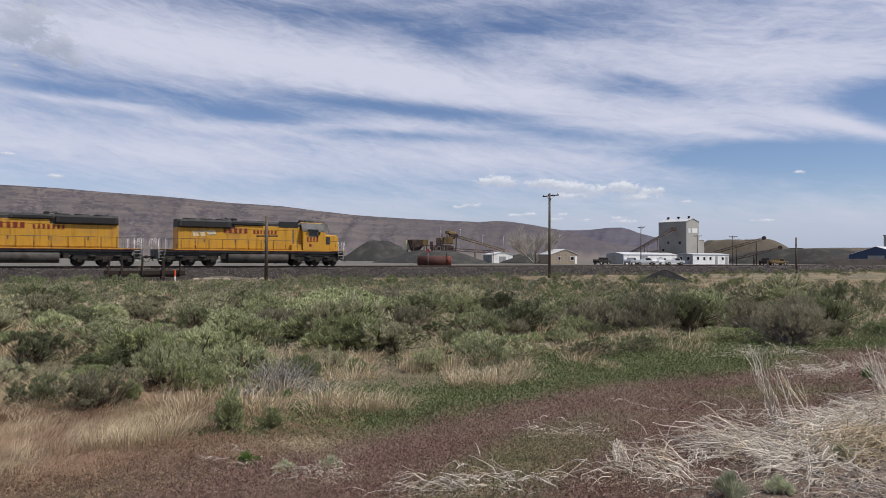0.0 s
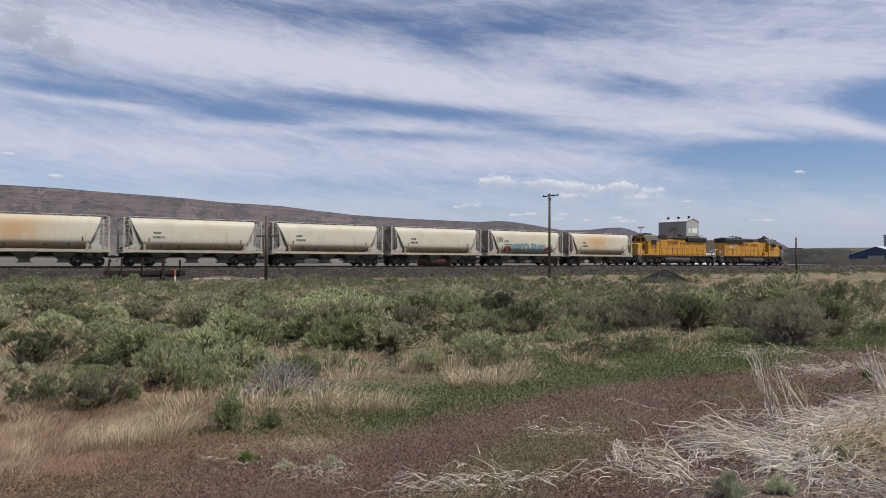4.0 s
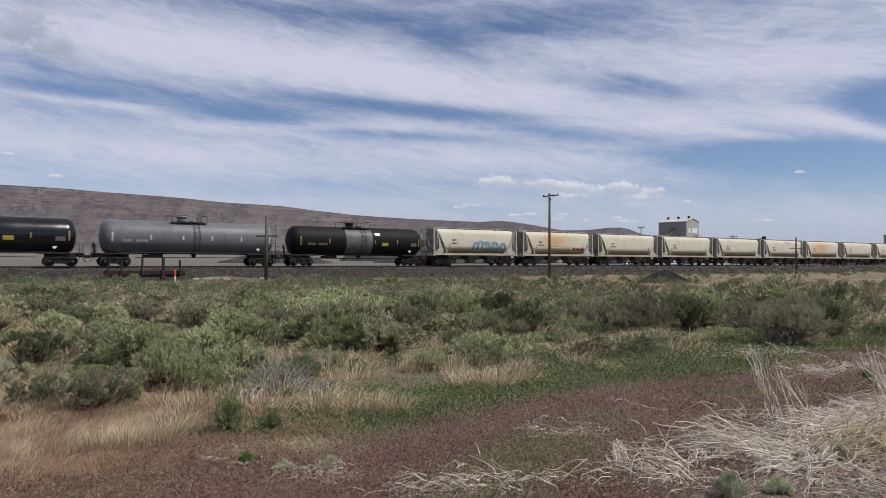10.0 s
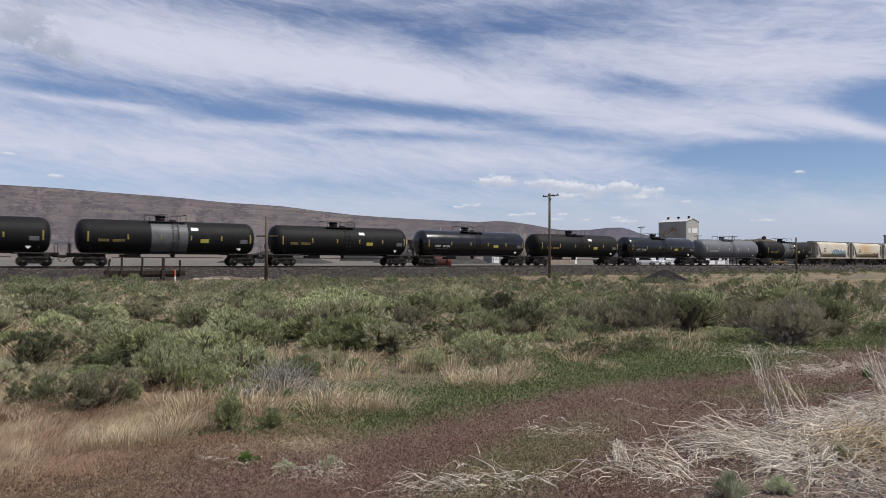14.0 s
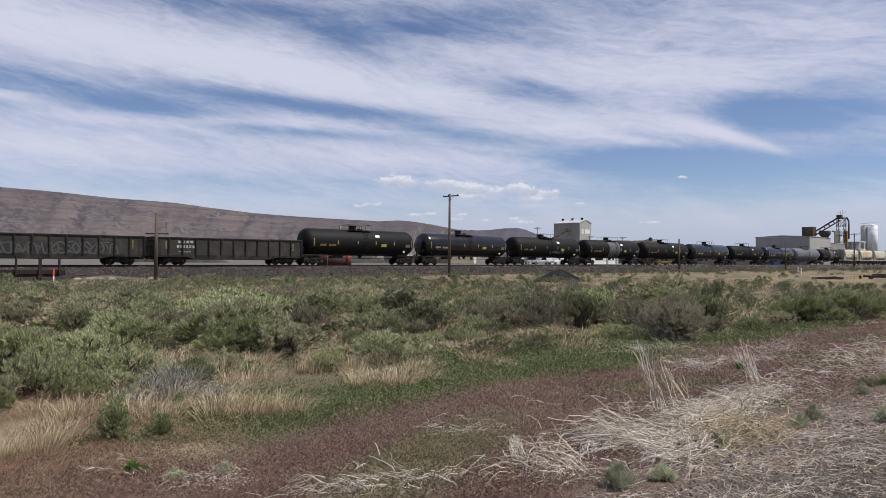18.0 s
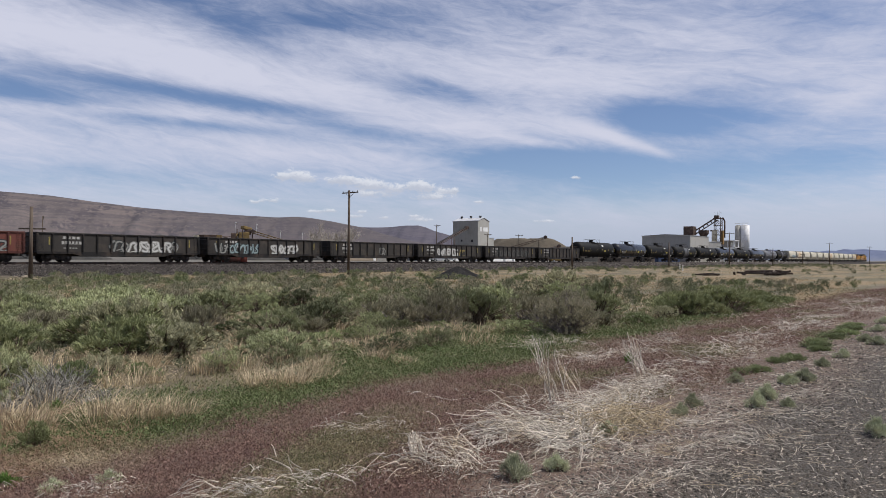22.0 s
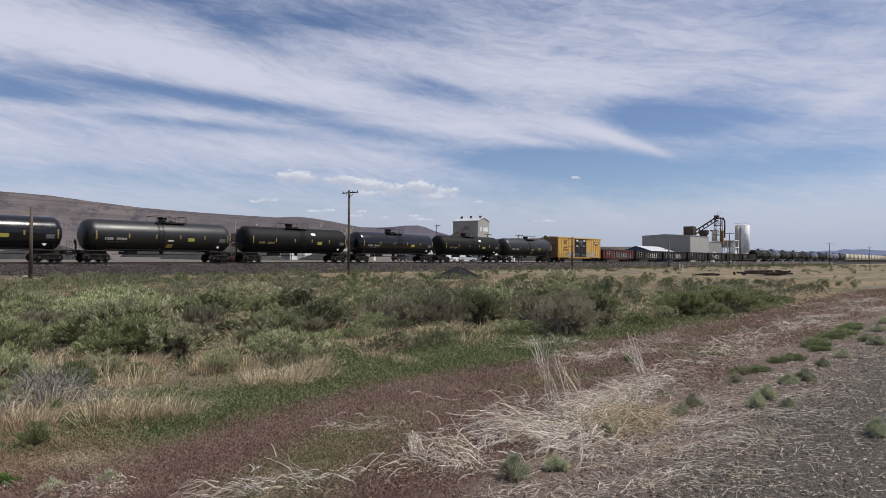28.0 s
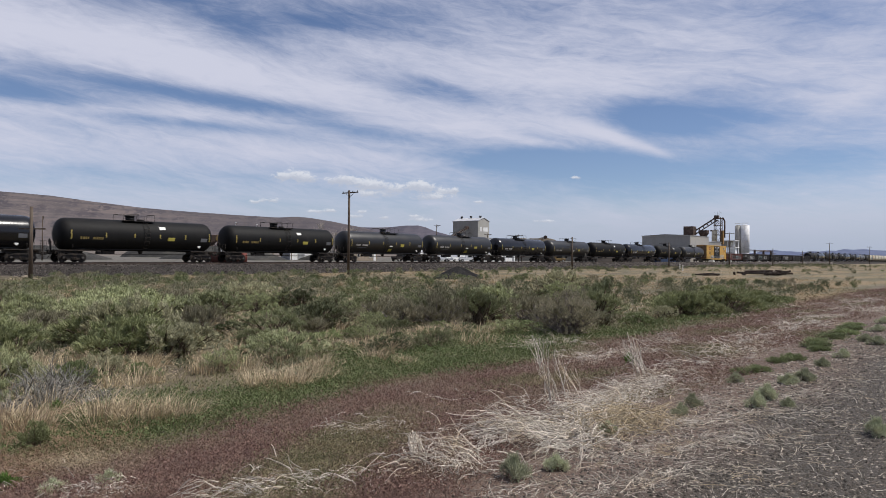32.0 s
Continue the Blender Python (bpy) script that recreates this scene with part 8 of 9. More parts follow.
def tufts(rng, centres, count, radius, high, spread):
    """Blade feet, heights and leans for bunches of grass at centres of (x, y, scale)."""
    c = np.repeat(np.asarray(centres, float), count, 0)
    n = len(c)
    a, q = rng.uniform(0, 6.283, n), np.sqrt(rng.random(n))
    s = c[:, 2]
    x, y = c[:, 0] + np.cos(a) * q * radius * s, c[:, 1] + np.sin(a) * q * radius * s
    h = high * s * rng.uniform(0.25, 1.1, n)
    lean = np.stack([np.cos(a), np.sin(a)], -1) * (h * spread * rng.uniform(0.1, 1.0, n) * (0.3 + q))[:, None] + rng.normal(0, 0.085, (n, 2)) + np.array([0.05, -0.02])
    return x, y, h, lean


def build_grass():
    rng = np.random.default_rng(77)
    # ripe cheatgrass on the bank
    x, y, r = field_points(rng, 330000, 3, 92, 3.6, 60)
    edge = 8.1 + 0.3 * np.sin(x * 0.9) + 0.25 * np.sin(x * 2.3 + 1) + rng.normal(0, 0.25, len(x))
    inner = 3.35 + 0.35 * np.sin(x * 0.9 + 2) + rng.normal(0, 0.25, len(x))
    heap = (((x - 7.0) / 1.3) ** 2 + ((y - 3.5) / 0.6) ** 2 < 1) | (((x - 9.0) / 0.8) ** 2 + ((y - 3.9) / 0.45) ** 2 < 1)
    ok = (y < edge) & (y > inner) & ~(heap & (rng.random(len(x)) < 0.85))
    x, y, r = x[ok], y[ok], r[ok]
    patchy = np.sin(x * 1.3 + 2 * np.sin(y * 0.8)) + np.sin(y * 2.1 + 1.5 * np.sin(x * 0.6)) + rng.normal(0, 0.5, len(x))
    brown = x < 1.6 + 0.3 * np.sin(y * 3) + rng.normal(0, 0.45, len(x))
    far = 1 + r / 14
    for name, label, sel, mat in (("cheatgrass", "reddish ripe cheatgrass covering the roadside bank", (patchy > -0.9) & ~brown, CHEAT_RED), ("green_cheatgrass", "olive short grass between the red cheatgrass", (patchy <= -0.9) & ~brown, CHEAT_OLIVE),
                                  ("brown_cheatgrass", "brown withered cheatgrass at the end of the bank", brown, CHEAT_BROWN)):
        few = sel & (rng.random(len(x)) < 0.28)
        n = int(few.sum())
        grass(name + "_stems", label, "grass", rng, x[few], y[few], rng.uniform(0.04, 0.11, n), 0.002 + 0.0006 * r[few], rng.normal(0, 0.07, (n, 2)) + np.array([0.02, -0.01]), mat)
        k = np.repeat(np.nonzero(sel)[0], 3)
        n = len(k)
        seedheads(name, label, "grass", rng, x[k] + rng.normal(0, 0.03, n) * far[k], y[k] + rng.normal(0, 0.03, n) * far[k], 0.10, rng.uniform(0.014, 0.034, n) * far[k], 0.2, 0.25, mat)
    # lush green strip in the hollow
    x, y, r = field_points(rng, 230000, 12, 80, 6.5, 45)
    lo = 7.95 + 0.28 * np.sin(x * 0.9) + rng.normal(0, 0.28, len(x))
    hi = np.where(x < 8.5, 9.9 + 0.5 * np.sin(x * 1.7), 9.8 + 0.6 * np.sin(x * 0.45 + 0.6)) + np.where((x > 8.5) & (x < 19), 2.0 + 0.8 * np.sin(x * 1.9), 0) + rng.normal(0, 0.4, len(x))
    ok = (y > lo) & (y < hi) & (x > 2.6 + 1.1 * np.clip(y - 8.6, 0, 2) + rng.normal(0, 0.5, len(x)))
    x, y, r = x[ok], y[ok], r[ok]
    n = len(x)
    lump = 0.35 + 0.65 * np.sin(x * 3.1 + 2 * np.sin(y * 2.3)) ** 2
    few = rng.random(n) < 0.35
    k = int(few.sum())
    grass("green_grass", "fresh grass blades in the hollow below the bank", "grass", rng, x[few], y[few], rng.uniform(0.04, 0.2, k) * lump[few], 0.003 + 0.0005 * r[few], rng.normal(0, 0.08, (k, 2)), WEED_GREEN)
    k = np.repeat(np.arange(n), 3)
    m = len(k)
    seedheads("green_weeds", "lush dark green weeds in the hollow below the bank", "weed", rng, x[k] + rng.normal(0, 0.04, m), y[k] + rng.normal(0, 0.04, m), 0.04 + 0.15 * lump[k], rng.uniform(0.016, 0.04, m) * (1 + r[k] / 18), 0.32, 0.5, WEED_GREEN)
    # green undergrowth and dry grass between the bushes
    x, y, r = field_points(rng, 150000, 8, 95, 8.6, 90)
    ok = (y > 8.5 + 0.3 * np.sin(x * 1.1)) & (x > 2.4) & (y < 66.8) | (y > 11.5) & (y < 66.8)
    x, y, r = x[ok], y[ok], r[ok]
    cover = sage_here(x, y)
    blot = np.sin(x * 0.55 + 1.8 * np.sin(y * 0.31)) + np.sin(y * 0.62 + 1.4 * np.sin(x * 0.37 + 1)) + rng.normal(0, 0.55, len(x))
    open_spot = np.zeros(len(x), bool)
    for cx, cy, rx, ry in CLEARINGS:
        open_spot |= np.hypot((x - cx) / rx, (y - cy) / ry) < 1.05
    dry = (blot > 0.8) | open_spot | ((cover < 0.25) & (x > 34) & (blot > -0.9))
    for name, label, sel, mat, hh in (("dry_grass", "pale dry grass between the sagebrush", dry & (x < 34), STRAW_TAN, 0.13), ("short_dry_grass", "short dry grass on the open flat", dry & (x >= 34), FLAT_STRAW, 0.09), ("green_undergrowth", "thin green grass between the sagebrush", ~dry & (x < 40), CHEAT_OLIVE, 0.17), ("thin_olive_grass", "thin olive grass on the open flat", ~dry & (x >= 40), FLAT_OLIVE, 0.08)):
        n = int(sel.sum())
        grass(name, label, "grass", rng, x[sel], y[sel], hh * rng.uniform(0.3, 1.2, n) * np.clip(r[sel] / 22, 0.55, 1.25), 0.003 + 0.0008 * r[sel], rng.normal(0, 0.15, (n, 2)) + np.array([0.05, 0.0]), mat)
    # the dry flat beside the line further on
    x, y = 36 + 300 * rng.random(52000) ** 1.7, rng.uniform(6, 66.5, 52000)
    n, r = len(x), np.hypot(x, y)
    blot = np.sin(x * 0.11 + 1.8 * np.sin(y * 0.21)) + np.sin(y * 0.45 + 1.4 * np.sin(x * 0.09 + 1)) + rng.normal(0, 0.5, n)
    for name, label, sel, mat in (("dry_flat_grass", "short tan dry grass on the far flat", blot > 0.35, FLAT_STRAW), ("olive_flat_grass", "short olive grass on the far flat", blot < -0.1, FLAT_OLIVE)):
        k = int(sel.sum())
        grass(name, label, "grass", rng, x[sel], y[sel], rng.uniform(0.03, 0.09, k), 0.006 + 0.0005 * r[sel], rng.normal(0, 0.16, (k, 2)), mat)
    # bunches of tall tan grass
    spots = [(8.8, 10.8, 0.9), (9.2, 11.2, 1.0), (4.2, 8.75, 1.0), (4.5, 8.5, 0.95), (4.8, 8.45, 0.9), (5.1, 8.35, 0.75), (4.4, 9.1, 0.9), (7.0, 9.5, 0.75), (7.2, 9.2, 0.95), (7.4, 9.0, 0.9), (7.9, 9.35, 1.0), (8.1, 9.2, 0.8), (11.3, 10.6, 1.0),
             (12.0, 10.9, 0.8), (3.4, 9.6, 1.0), (3.55, 9.2, 0.9), (2.7, 9.9, 0.9), (10.6, 10.3, 0.8), (10.5, 9.4, 0.6), (2.1, 18.9, 1.4), (3.2, 18.7, 1.3), (2.8, 19.2, 1.4), (4.5, 12.3, 0.9), (4.8, 13.2, 0.9), (14.5, 12.2, 0.9), (15.7, 12.0, 0.9), (13.2, 11.2, 0.8),
             (1.4, 8.6, 0.7), (1.65, 8.4, 0.8), (2.0, 8.4, 0.8), (2.3, 8.9, 0.8)]
    fixed = len(spots)
    for cx, cy, rx, ry in CLEARINGS[:8]:
        spots += [(cx + rng.normal(0, 0.45) * rx, cy + rng.normal(0, 0.45) * ry, rng.uniform(0.6, 0.95)) for k in range(9)]
    for k in range(560):
        x, y, r = (float(q[0]) for q in field_points(rng, 1, 10, 93, 10, 62))
        if 10 < y < 64:
            spots.append((x, y, rng.uniform(0.5, 1.0)))
    for k in range(16):
        bx = rng.uniform(6.0, 16.5)
        spots.append((bx, rng.uniform(9.3, 12.6) + 0.03 * bx, rng.uniform(0.55, 1.0)))
    spots = spots[:fixed] * 3 + spots[fixed:]
    x, y, h, lean = tufts(rng, spots, 90, 0.25, 0.50, 1.4)
    r = np.hypot(x, y)
    grass("bunchgrass", "tall bunches of tan dry grass", "grass", rng, x, y, h, 0.0034 + 0.0005 * r, lean, STRAW_TAN)
    # combed-down russet grass in the near hollow, in tufts that lie over together
    n = 1150
    cx, cy = rng.uniform(-1.0, 4.6, n), rng.uniform(7.2, 13.2, n)
    mask = np.sin(cx * 2.1 + cy) + np.sin(cy * 1.7 - cx) + rng.normal(0, 0.35, n)
    keep = (cx < 4.4 - 0.4 * np.abs(cy - 9.4) + rng.normal(0, 0.25, n)) & (mask > -1.6)
    cx, cy, mask = cx[keep], cy[keep], mask[keep]
    tilt = 2.1 * np.sin(cx * 1.3 + cy * 0.9 + 1.5 * np.sin(cy * 1.7)) + rng.normal(0, 0.45, len(cx)) - 0.5
    for name, label, sel, mat in (("russet_grass", "russet dry grass lying combed over", mask < 0.75, STRAW_RUST), ("flattened_grass", "pale dry grass lying combed over", mask >= 0.75, STRAW_TAN)):
        k = np.repeat(np.nonzero(sel)[0], 85)
        m = len(k)
        swing = tilt[k] + rng.normal(0, 0.28, m)
        ln = rng.uniform(0.2, 0.62, m)
        grass(name, label, "grass", rng, cx[k] + rng.normal(0, 0.12, m), cy[k] + rng.normal(0, 0.08, m), rng.uniform(0.03, 0.24, m), np.full(m, 0.0036), np.stack([np.cos(swing) * ln, np.sin(swing) * ln], -1), mat, 0.3)
    # pale tussocks arching over the combed grass
    n = 150
    tx, ty = rng.uniform(-0.8, 3.6, n), rng.uniform(7.3, 11.6, n)
    keep = (tx < 4.0 - 0.35 * np.abs(ty - 9.2)) & (ty > 8.3 - 0.9 * np.clip(1.2 - tx, 0, 1))
    tx, ty = tx[keep], ty[keep]
    fall = -0.9 + 1.6 * np.sin(tx * 0.9 + ty * 0.8) + rng.normal(0, 0.5, len(tx))
    for name, label, part_of, mat in (("arching_grass", "pale dry grass tussocks arching over", 0, STRAW_TAN), ("bleached_grass", "russet grass strands arching over", 1, STRAW_RUST)):
        k = np.repeat(np.arange(len(tx))[part_of::2], 120)
        m = len(k)
        swing, ln = fall[k] + rng.normal(0, 0.3, m), rng.uniform(0.15, 0.55, m)
        grass(name, label, "grass", rng, tx[k] + rng.normal(0, 0.10, m), ty[k] + rng.normal(0, 0.07, m), rng.uniform(0.12, 0.36, m), np.full(m, 0.0036), np.stack([np.cos(swing) * ln, np.sin(swing) * ln], -1), mat, 0.25)


build_grass()


def dead_weed(x, y, head, count, length, lift, seed, root=0.12, label="bleached tangle of dead weed stalks", mat=None):
    """Long dry stalks that fan out of one root towards the angle head, arch over and sag, with side branches."""
    rng = np.random.default_rng(seed)
    t = thing("dead_weed", label, "dead weed", "dead weeds", at=pose(x, y, gz(x, y)))
    n = count
    start = np.concatenate([rng.normal(0, root, (n, 2)), np.abs(rng.normal(0.03, 0.03, (n, 1)))], -1)
    turn = head + np.where(rng.random(n) < 0.85, rng.normal(0, 0.42, n), rng.normal(2.6, 0.7, n))
    up = np.abs(rng.normal(lift, 0.22, n))
    d = np.stack([np.cos(turn) * np.cos(up), np.sin(turn) * np.cos(up), np.sin(up)], -1)
    ln = rng.uniform(0.35, 1.0, n) * length
    thick = rng.uniform(0.0028, 0.0078, n)
    v, f = stems(rng, start, d, ln, thick, rng.uniform(0.25, 0.8, n), 6)
    d2 = d + rng.normal(0, 0.35, (n, 3))
    v2, f2 = stems(rng, start + d * (ln * rng.uniform(0.3, 0.6, n))[:, None], d2, ln * 0.55, thick * 0.6, rng.uniform(0.3, 0.9, n), 4)
    v, f = np.concatenate([v, v2]), np.concatenate([f, f2 + len(v)])
    v[:, 2] = np.maximum(v[:, 2], 0.004)
    part("stalk_tangle", raw("stalk_tangle", v, f, mat or STRAW_PALE, True), None, t)["kind"] = "stuff"
    return t


def build_dead_weeds():
    big = "broad bleached fan of dead weed stalks at the road edge"
    for i, (x, y, a, n, ln, up) in enumerate(((5.70, 3.30, 2.15, 85, 1.0, 0.30), (5.95, 3.45, 1.95, 60, 0.85, 0.36), (6.20, 3.50, 2.5, 60, 0.85, 0.25), (5.85, 3.05, 0.3, 70, 0.65, 0.30), (6.30, 3.10, 3.3, 70, 0.65, 0.28), (6.55, 3.15, 0.1, 55, 0.6, 0.22),
                                              (5.45, 2.95, 2.9, 45, 0.6, 0.22), (7.30, 3.55, 2.9, 60, 0.85, 0.28), (7.85, 3.65, 2.7, 55, 0.8, 0.30), (8.45, 3.70, 2.9, 50, 0.8, 0.28), (9.05, 3.70, 2.8, 45, 0.75, 0.25), (9.65, 3.70, 3.0, 40, 0.7, 0.2),
                                              (4.55, 3.42, 1.9, 70, 0.6, 0.55), (4.35, 3.45, 3.0, 50, 0.6, 0.3), (4.75, 3.5, 0.6, 40, 0.5, 0.4))):
        dead_weed(x, y, a, n, ln, up, 200 + i, 0.16, big if n >= 70 else "bleached tangle of dead weed stalks")
    for i, (x, y, a, n, ln, up) in enumerate(((6.85, 2.95, 3.2, 70, 0.75, 0.30), (7.15, 2.95, 2.9, 60, 0.7, 0.26), (6.45, 2.85, 0.2, 60, 0.6, 0.30), (6.0, 2.8, 0.5, 40, 0.55, 0.25), (6.75, 3.25, 3.6, 60, 0.7, 0.35))):
        dead_weed(x, y, a, n, ln, up, 225 + i, 0.15, "yellowed heap of dead weed stalks at the road edge", STRAW_TAN)
    for i, (x, y, n, ln) in enumerate(((5.76, 5.4, 34, 0.4), (5.75, 5.8, 26, 0.4), (7.96, 3.93, 60, 0.50), (8.10, 3.66, 60, 0.50), (8.58, 3.50, 60, 0.50), (9.62, 3.56, 60, 0.50), (7.59, 4.24, 60, 0.50), (14.76, 8.79, 75, 0.65), (15.62, 8.57, 75, 0.65), (13.63, 6.17, 75, 0.65), (14.41, 6.00, 75, 0.65), (12.72, 6.22, 75, 0.65), (34.63, 7.98, 75, 0.65), (27.75, 7.99, 75, 0.65), (6.13, 4.02, 60, 0.50), (7.6, 6.1, 14, 0.4), (2.45, 7.05, 26, 0.4), (2.4, 7.3, 16, 0.35), (2.88, 5.66, 34, 0.4), (2.75, 5.9, 26, 0.36), (3.1, 4.5, 44, 0.4), (3.3, 4.2, 60, 0.45), (3.6, 4.05, 55, 0.42), (10.9, 3.9, 60, 0.7), (11.6, 3.7, 55, 0.7),
                                       (14.2, 3.95, 90, 0.9), (15.8, 3.95, 65, 0.8), (17.05, 6.3, 50, 0.8), (19.4, 4.05, 60, 0.9), (21.0, 3.8, 70, 1.0), (24.2, 3.8, 70, 1.1), (27.5, 3.3, 70, 1.2), (35.0, 4.0, 50, 1.3), (30.0, 3.9, 60, 1.2), (12.8, 3.7, 40, 0.7), (17.5, 4.1, 40, 0.8))):
        dead_weed(x, y, 2.7 + 0.5 * math.sin(i * 2.3), n, ln, 0.25, 240 + i, 0.14 + 0.012 * x)
    # upright bleached stalks
    for i, (x, y, n, h) in enumerate(((7.50, 4.28, 6, 0.95), (7.60, 4.24, 4, 0.7), (8.35, 4.4, 4, 0.66), (9.9, 4.15, 8, 0.72), (10.3, 4.3, 5, 0.5), (4.65, 3.95, 9, 0.3), (4.5, 3.9, 6, 0.24))):
        rng = np.random.default_rng(300 + i)
        t = thing("dead_stalk_clump", "upright bleached stalks of a dead weed", "dead weed", "dead weeds", at=pose(x, y, gz(x, y)))
        d = np.stack([rng.normal(-0.2, 0.13, n), rng.normal(0.2, 0.13, n), np.ones(n)], -1)
        start = np.stack([rng.normal(0, 0.03, n), rng.normal(0, 0.03, n), np.zeros(n)], -1)
        ln = rng.uniform(0.55, 1.0, n) * h
        wide = rng.uniform(0.007, 0.012, n)
        for name, beg, way, k, w in (("stalk", start, d, 1.0, 1.0), ("side_twig", start + d * (ln * 0.35)[:, None], d + rng.normal(0, 0.22, (n, 3)), 0.55, 0.6), ("top_twig", start + d * (ln * 0.55)[:, None], d + rng.normal(0, 0.22, (n, 3)), 0.4, 0.5)):
            for q in range(n):
                v, f = stems(rng, beg[q:q + 1], way[q:q + 1], ln[q:q + 1] * k, wide[q:q + 1] * w, np.array([0.03]), 5)
                part(name, raw(name, v, f, STRAW_PALE, True), None, t)
    # straw strewn over the gravel and along the bank
    rng = np.random.default_rng(330)
    x, y, r = field_points(rng, 112000, 1, 75, 3.0, 34)
    band = np.exp(-((y - 2.3) / 0.85) ** 2) * 1.05 * np.clip((14 - x) / 5, 0.45, 1) + 0.022 * (y < 2.6) * (y > -0.6)
    band = band * np.clip((x - 3.6) / 3.0, 0.12, 1) * (0.2 + 0.95 * np.sin(x * 2.3 + 1.5 * np.sin(y * 3)) ** 2)
    band = band * np.where((np.abs(x - 7.3) < 2.4) & (y > 2.9), 0.35, 1.0)
    ok = (rng.random(len(x)) < band) & (y < 6.2)
    x, y, r = x[ok], y[ok], r[ok]
    n = len(x)
    a = rng.normal(0.1, 0.9, n)
    d = np.stack([np.cos(a), np.sin(a), rng.normal(0.02, 0.06, n)], -1)
    v, f = stems(rng, np.stack([x, y, ground_z(x, y) + 0.006], -1), d, rng.uniform(0.04, 0.26, n) * rng.uniform(0.4, 1.2, n), rng.uniform(0.0009, 0.0024, n) * (1 + r / 18), np.full(n, 0.0), 4)
    tagged(new("straw_litter", raw("straw_litter", v, f, STRAW_PALE, True)), "bleached straw strewn over gravel and bank", "straw", "", "stuff")
    # pebbles of the shoulder
    x, y, r = field_points(rng, 130000, -22, 60, 2.6, 22)
    ok = (y < 2.6 + rng.normal(0, 0.4, len(x))) & (y > -3)
    x, y, r = x[ok], y[ok], r[ok]
    n = len(x)
    s = rng.uniform(0.0035, 0.012, n) * (0.8 + r / 12)
    base = np.array([(1, 0, 0), (-1, 0, 0), (0, 1, 0), (0, -1, 0), (0, 0, 0.9)], float)
    tri = np.array([(0, 2, 4), (2, 1, 4), (1, 3, 4), (3, 0, 4)])
    v = base[None] * s[:, None, None] * rng.uniform(0.6, 1.4, (n, 5, 1)) + np.stack([x, y, ground_z(x, y) + s * 0.1], -1)[:, None]
    tagged(new("shoulder_pebbles", raw("shoulder_pebbles", v.reshape(-1, 3), (tri[None] + (np.arange(n) * 5)[:, None, None]).reshape(-1, 3), PEBBLE)), "grey and pale pebbles on the gravel shoulder", "gravel", "", "stuff")


build_dead_weeds()


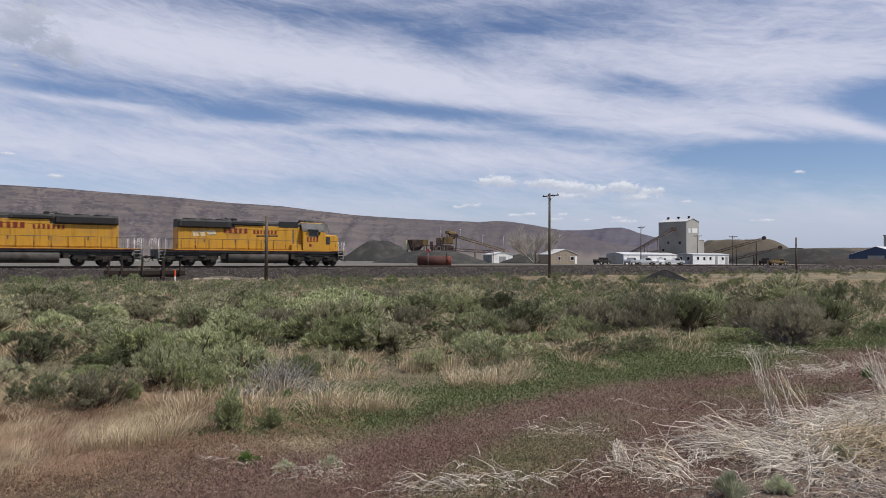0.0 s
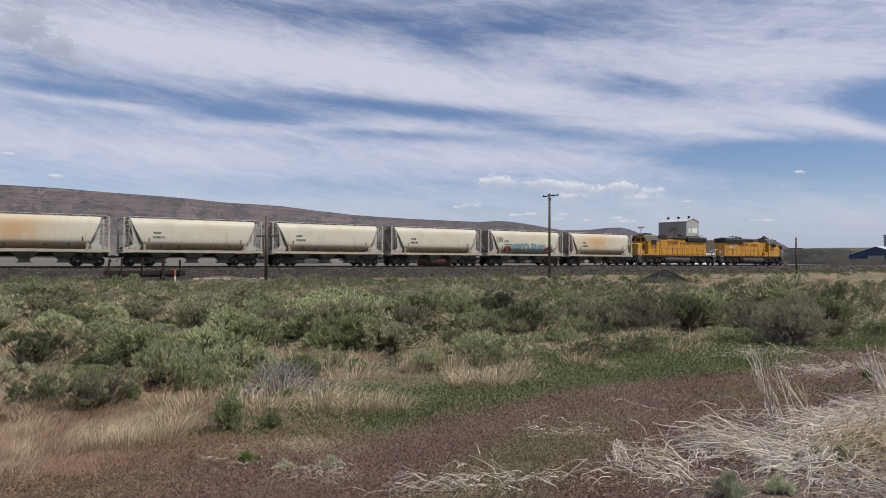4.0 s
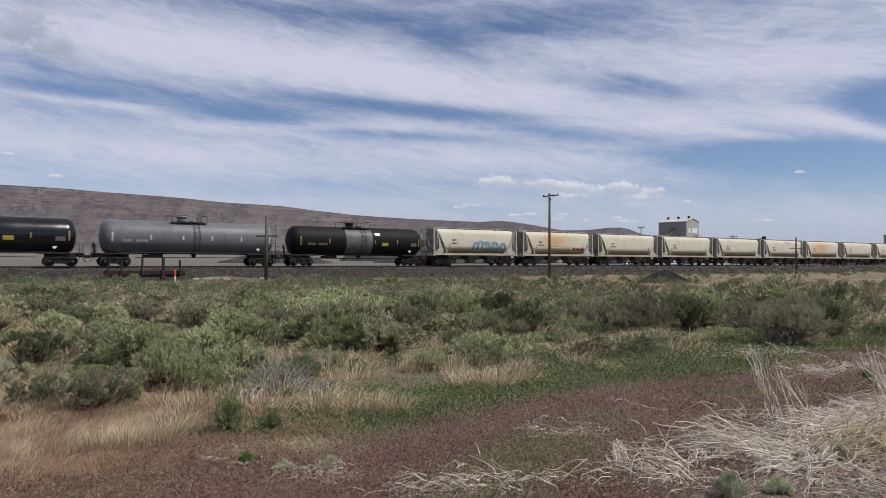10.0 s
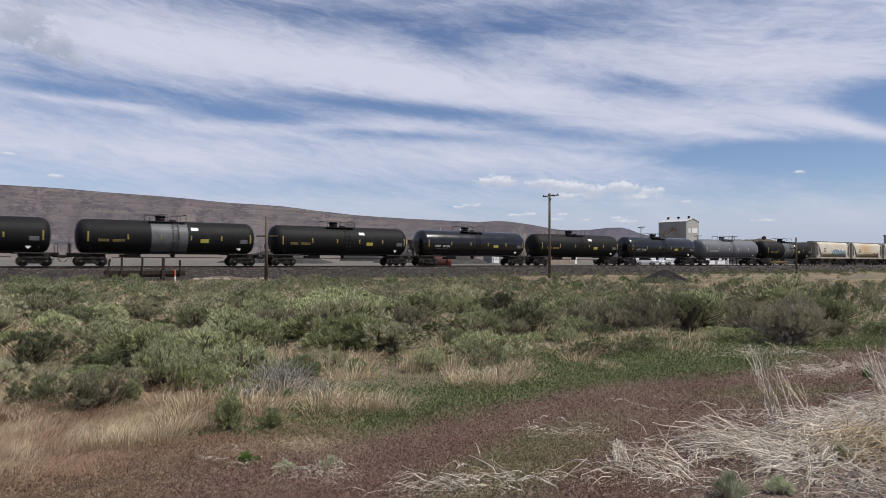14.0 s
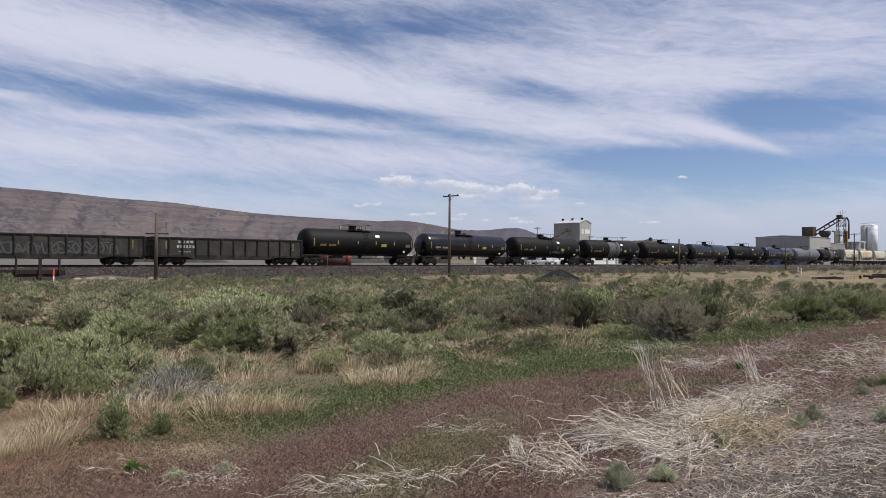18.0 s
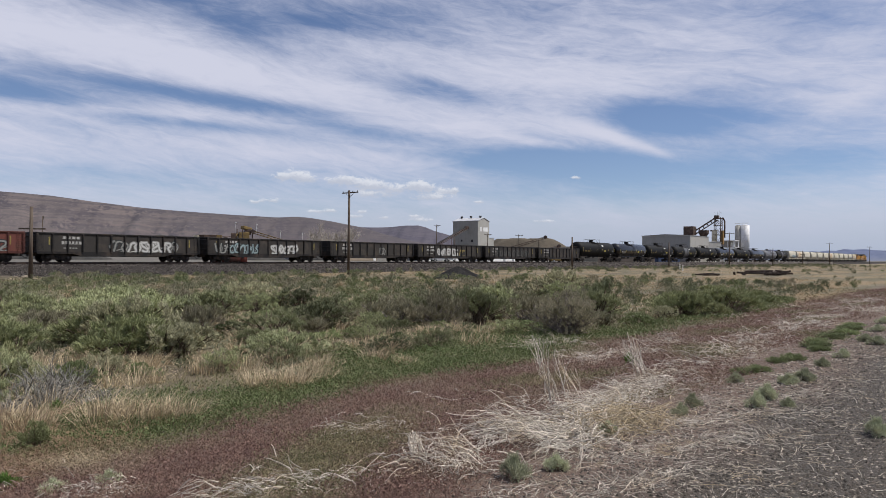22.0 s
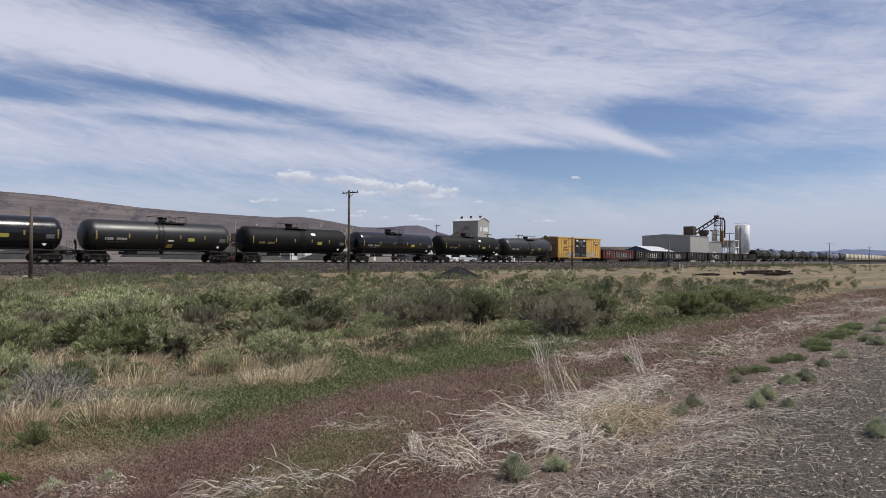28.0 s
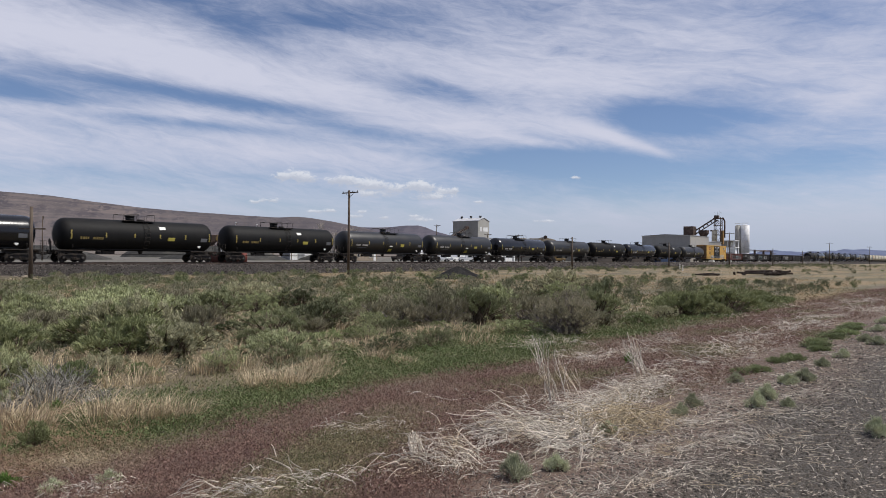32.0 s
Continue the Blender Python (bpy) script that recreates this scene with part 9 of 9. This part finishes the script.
def build_roadside():
    """The same gravel, grass and brush carried on round and behind the camera."""
    rng = np.random.default_rng(411)
    n = 34000
    x, y = rng.uniform(-16, 12, n), rng.uniform(-7, 2.6, n)
    ok = (np.hypot(x, y) < 2.6) | (x < 1.2) | (y < -0.42 * x)
    x, y = x[ok], y[ok]
    n = len(x)
    s = rng.uniform(0.005, 0.014, n)
    base = np.array([(1, 0, 0), (-1, 0, 0), (0, 1, 0), (0, -1, 0), (0, 0, 0.9)], float)
    tri = np.array([(0, 2, 4), (2, 1, 4), (1, 3, 4), (3, 0, 4)])
    v = base[None] * s[:, None, None] * rng.uniform(0.6, 1.4, (n, 5, 1)) + np.stack([x, y, ground_z(x, y) + s * 0.1], -1)[:, None]
    tagged(new("verge_pebbles", raw("verge_pebbles", v.reshape(-1, 3), (tri[None] + (np.arange(n) * 5)[:, None, None]).reshape(-1, 3), PEBBLE)), "grey pebbles on the gravel verge", "gravel", "", "stuff")
    n = 30000
    x, y = rng.uniform(-16, 14, n), rng.normal(1.9, 1.5, n)
    ok = ((np.hypot(x, y) < 3.0) | (x < 0.26 * y) | (y < 0.0175 * x)) & (y > -5)
    x, y = x[ok], y[ok]
    n = len(x)
    a = rng.normal(0.1, 0.9, n)
    v, f = stems(rng, np.stack([x, y, ground_z(x, y) + 0.006], -1), np.stack([np.cos(a), np.sin(a), rng.normal(0.02, 0.06, n)], -1), rng.uniform(0.03, 0.24, n), rng.uniform(0.0009, 0.0024, n), np.full(n, 0.0), 4)
    tagged(new("verge_straw", raw("verge_straw", v, f, STRAW_PALE, True)), "bleached straw strewn thinly along the verge", "straw", "", "stuff")
    x, y = rng.uniform(-26, 3, 60000), rng.uniform(2.6, 8.4, 60000)
    ok = (np.hypot(x, y) < 3.6) | (x < -0.04 * y)
    x, y = x[ok], y[ok]
    n = len(x)
    grass("verge_cheatgrass", "brown and reddish cheatgrass along the bank", "grass", rng, x, y, rng.uniform(0.05, 0.13, n), np.full(n, 0.008), rng.normal(0, 0.055, (n, 2)), CHEAT_BROWN)
    lv, lf = shrub_parts(460, 1.0, 0.42, 40, 5, 0.11, 7, 0.38)[1]
    vs, fs, k = [], [], 0
    for i in range(420):
        bx, by, s, a = rng.uniform(-60, -2), rng.uniform(10, 62), rng.uniform(0.8, 2.0), rng.uniform(0, 6.28)
        bx -= 0.1 * by
        c, d = math.cos(a), math.sin(a)
        vs.append(np.stack([(lv[:, 0] * c - lv[:, 1] * d) * s + bx, (lv[:, 0] * d + lv[:, 1] * c) * s + by, lv[:, 2] * s * 0.8 + gz(bx, by)], -1))
        fs.append(lf + k)
        k += len(lv)
    tagged(new("outer_sagebrush_stand", raw("outer_sagebrush_stand", np.concatenate(vs), np.concatenate(fs), SAGE_FAR)), "grey-green sagebrush running on along the railway", "shrub", "", "stuff")


build_roadside()


def build_debris():
    rng = random.Random(9)
    def old_tie(label, x, y, up, rz, ry=0.0, long=2.6):
        solo("old_tie", Form().box((0, 0, 0), (long, 0.28, 0.26), 0.02), TIE_WOOD, label, "railway tie", "", "discarded ties", at=pose(x, y, gz(x, y) + up, rz=rz, ry=ry))
    for d in (-1.4, 1.4):
        old_tie("discarded dark railway tie bearing longer timbers", 100.9 + 0.34 * d, 26.4 - 0.94 * d, 0.10, 24, 0.0, 1.6)
    for i, (across, up, slide) in enumerate(((-0.5, 0.32, 0.3), (-0.1, 0.32, -0.5), (0.35, 0.32, 0.1), (0.1, 0.54, 0.5))):
        old_tie("long dark timber stacked across old ties", 100.9 + 0.34 * slide + 0.94 * across, 26.4 - 0.94 * slide + 0.34 * across, up, -70 + rng.uniform(-4, 4), rng.uniform(-2, 2), 3.6)
    old_tie("dark railway tie end on beside the timber stack", 100.3, 28.9, 0.2, 15, 6.0, 2.0)
    for i in range(9):
        old_tie("discarded dark railway tie lying in a jumbled pile", 102.9 + rng.uniform(-0.8, 0.8), 24.1 + rng.uniform(-1.0, 1.0), 0.13 + 0.2 * (i % 3), rng.uniform(-110, -10), rng.uniform(-14, 14), 1.9)
    for i in range(6):
        old_tie("weathered tie half sunk in the grass", 94.6 + rng.uniform(-0.9, 0.9), 31.0 + rng.uniform(-1.2, 1.2), 0.06 + 0.1 * (i % 2), rng.uniform(-100, -30), rng.uniform(-6, 6), 1.8)
    pale = solo("flat_stone", Form().loft([[(r * math.cos(a) * (1 + 0.2 * math.sin(3 * a)), r * 0.6 * math.sin(a), z) for a in np.linspace(0, 6.28, 11)[:-1]] for r, z in ((0.14, -0.05), (0.16, 0.01), (0.1, 0.04))]), CREAM, "pale flat stone at the foot of the big shrub", "stone", at=pose(15.9, 8.7, gz(15.9, 8.7)))


build_debris()

motions()
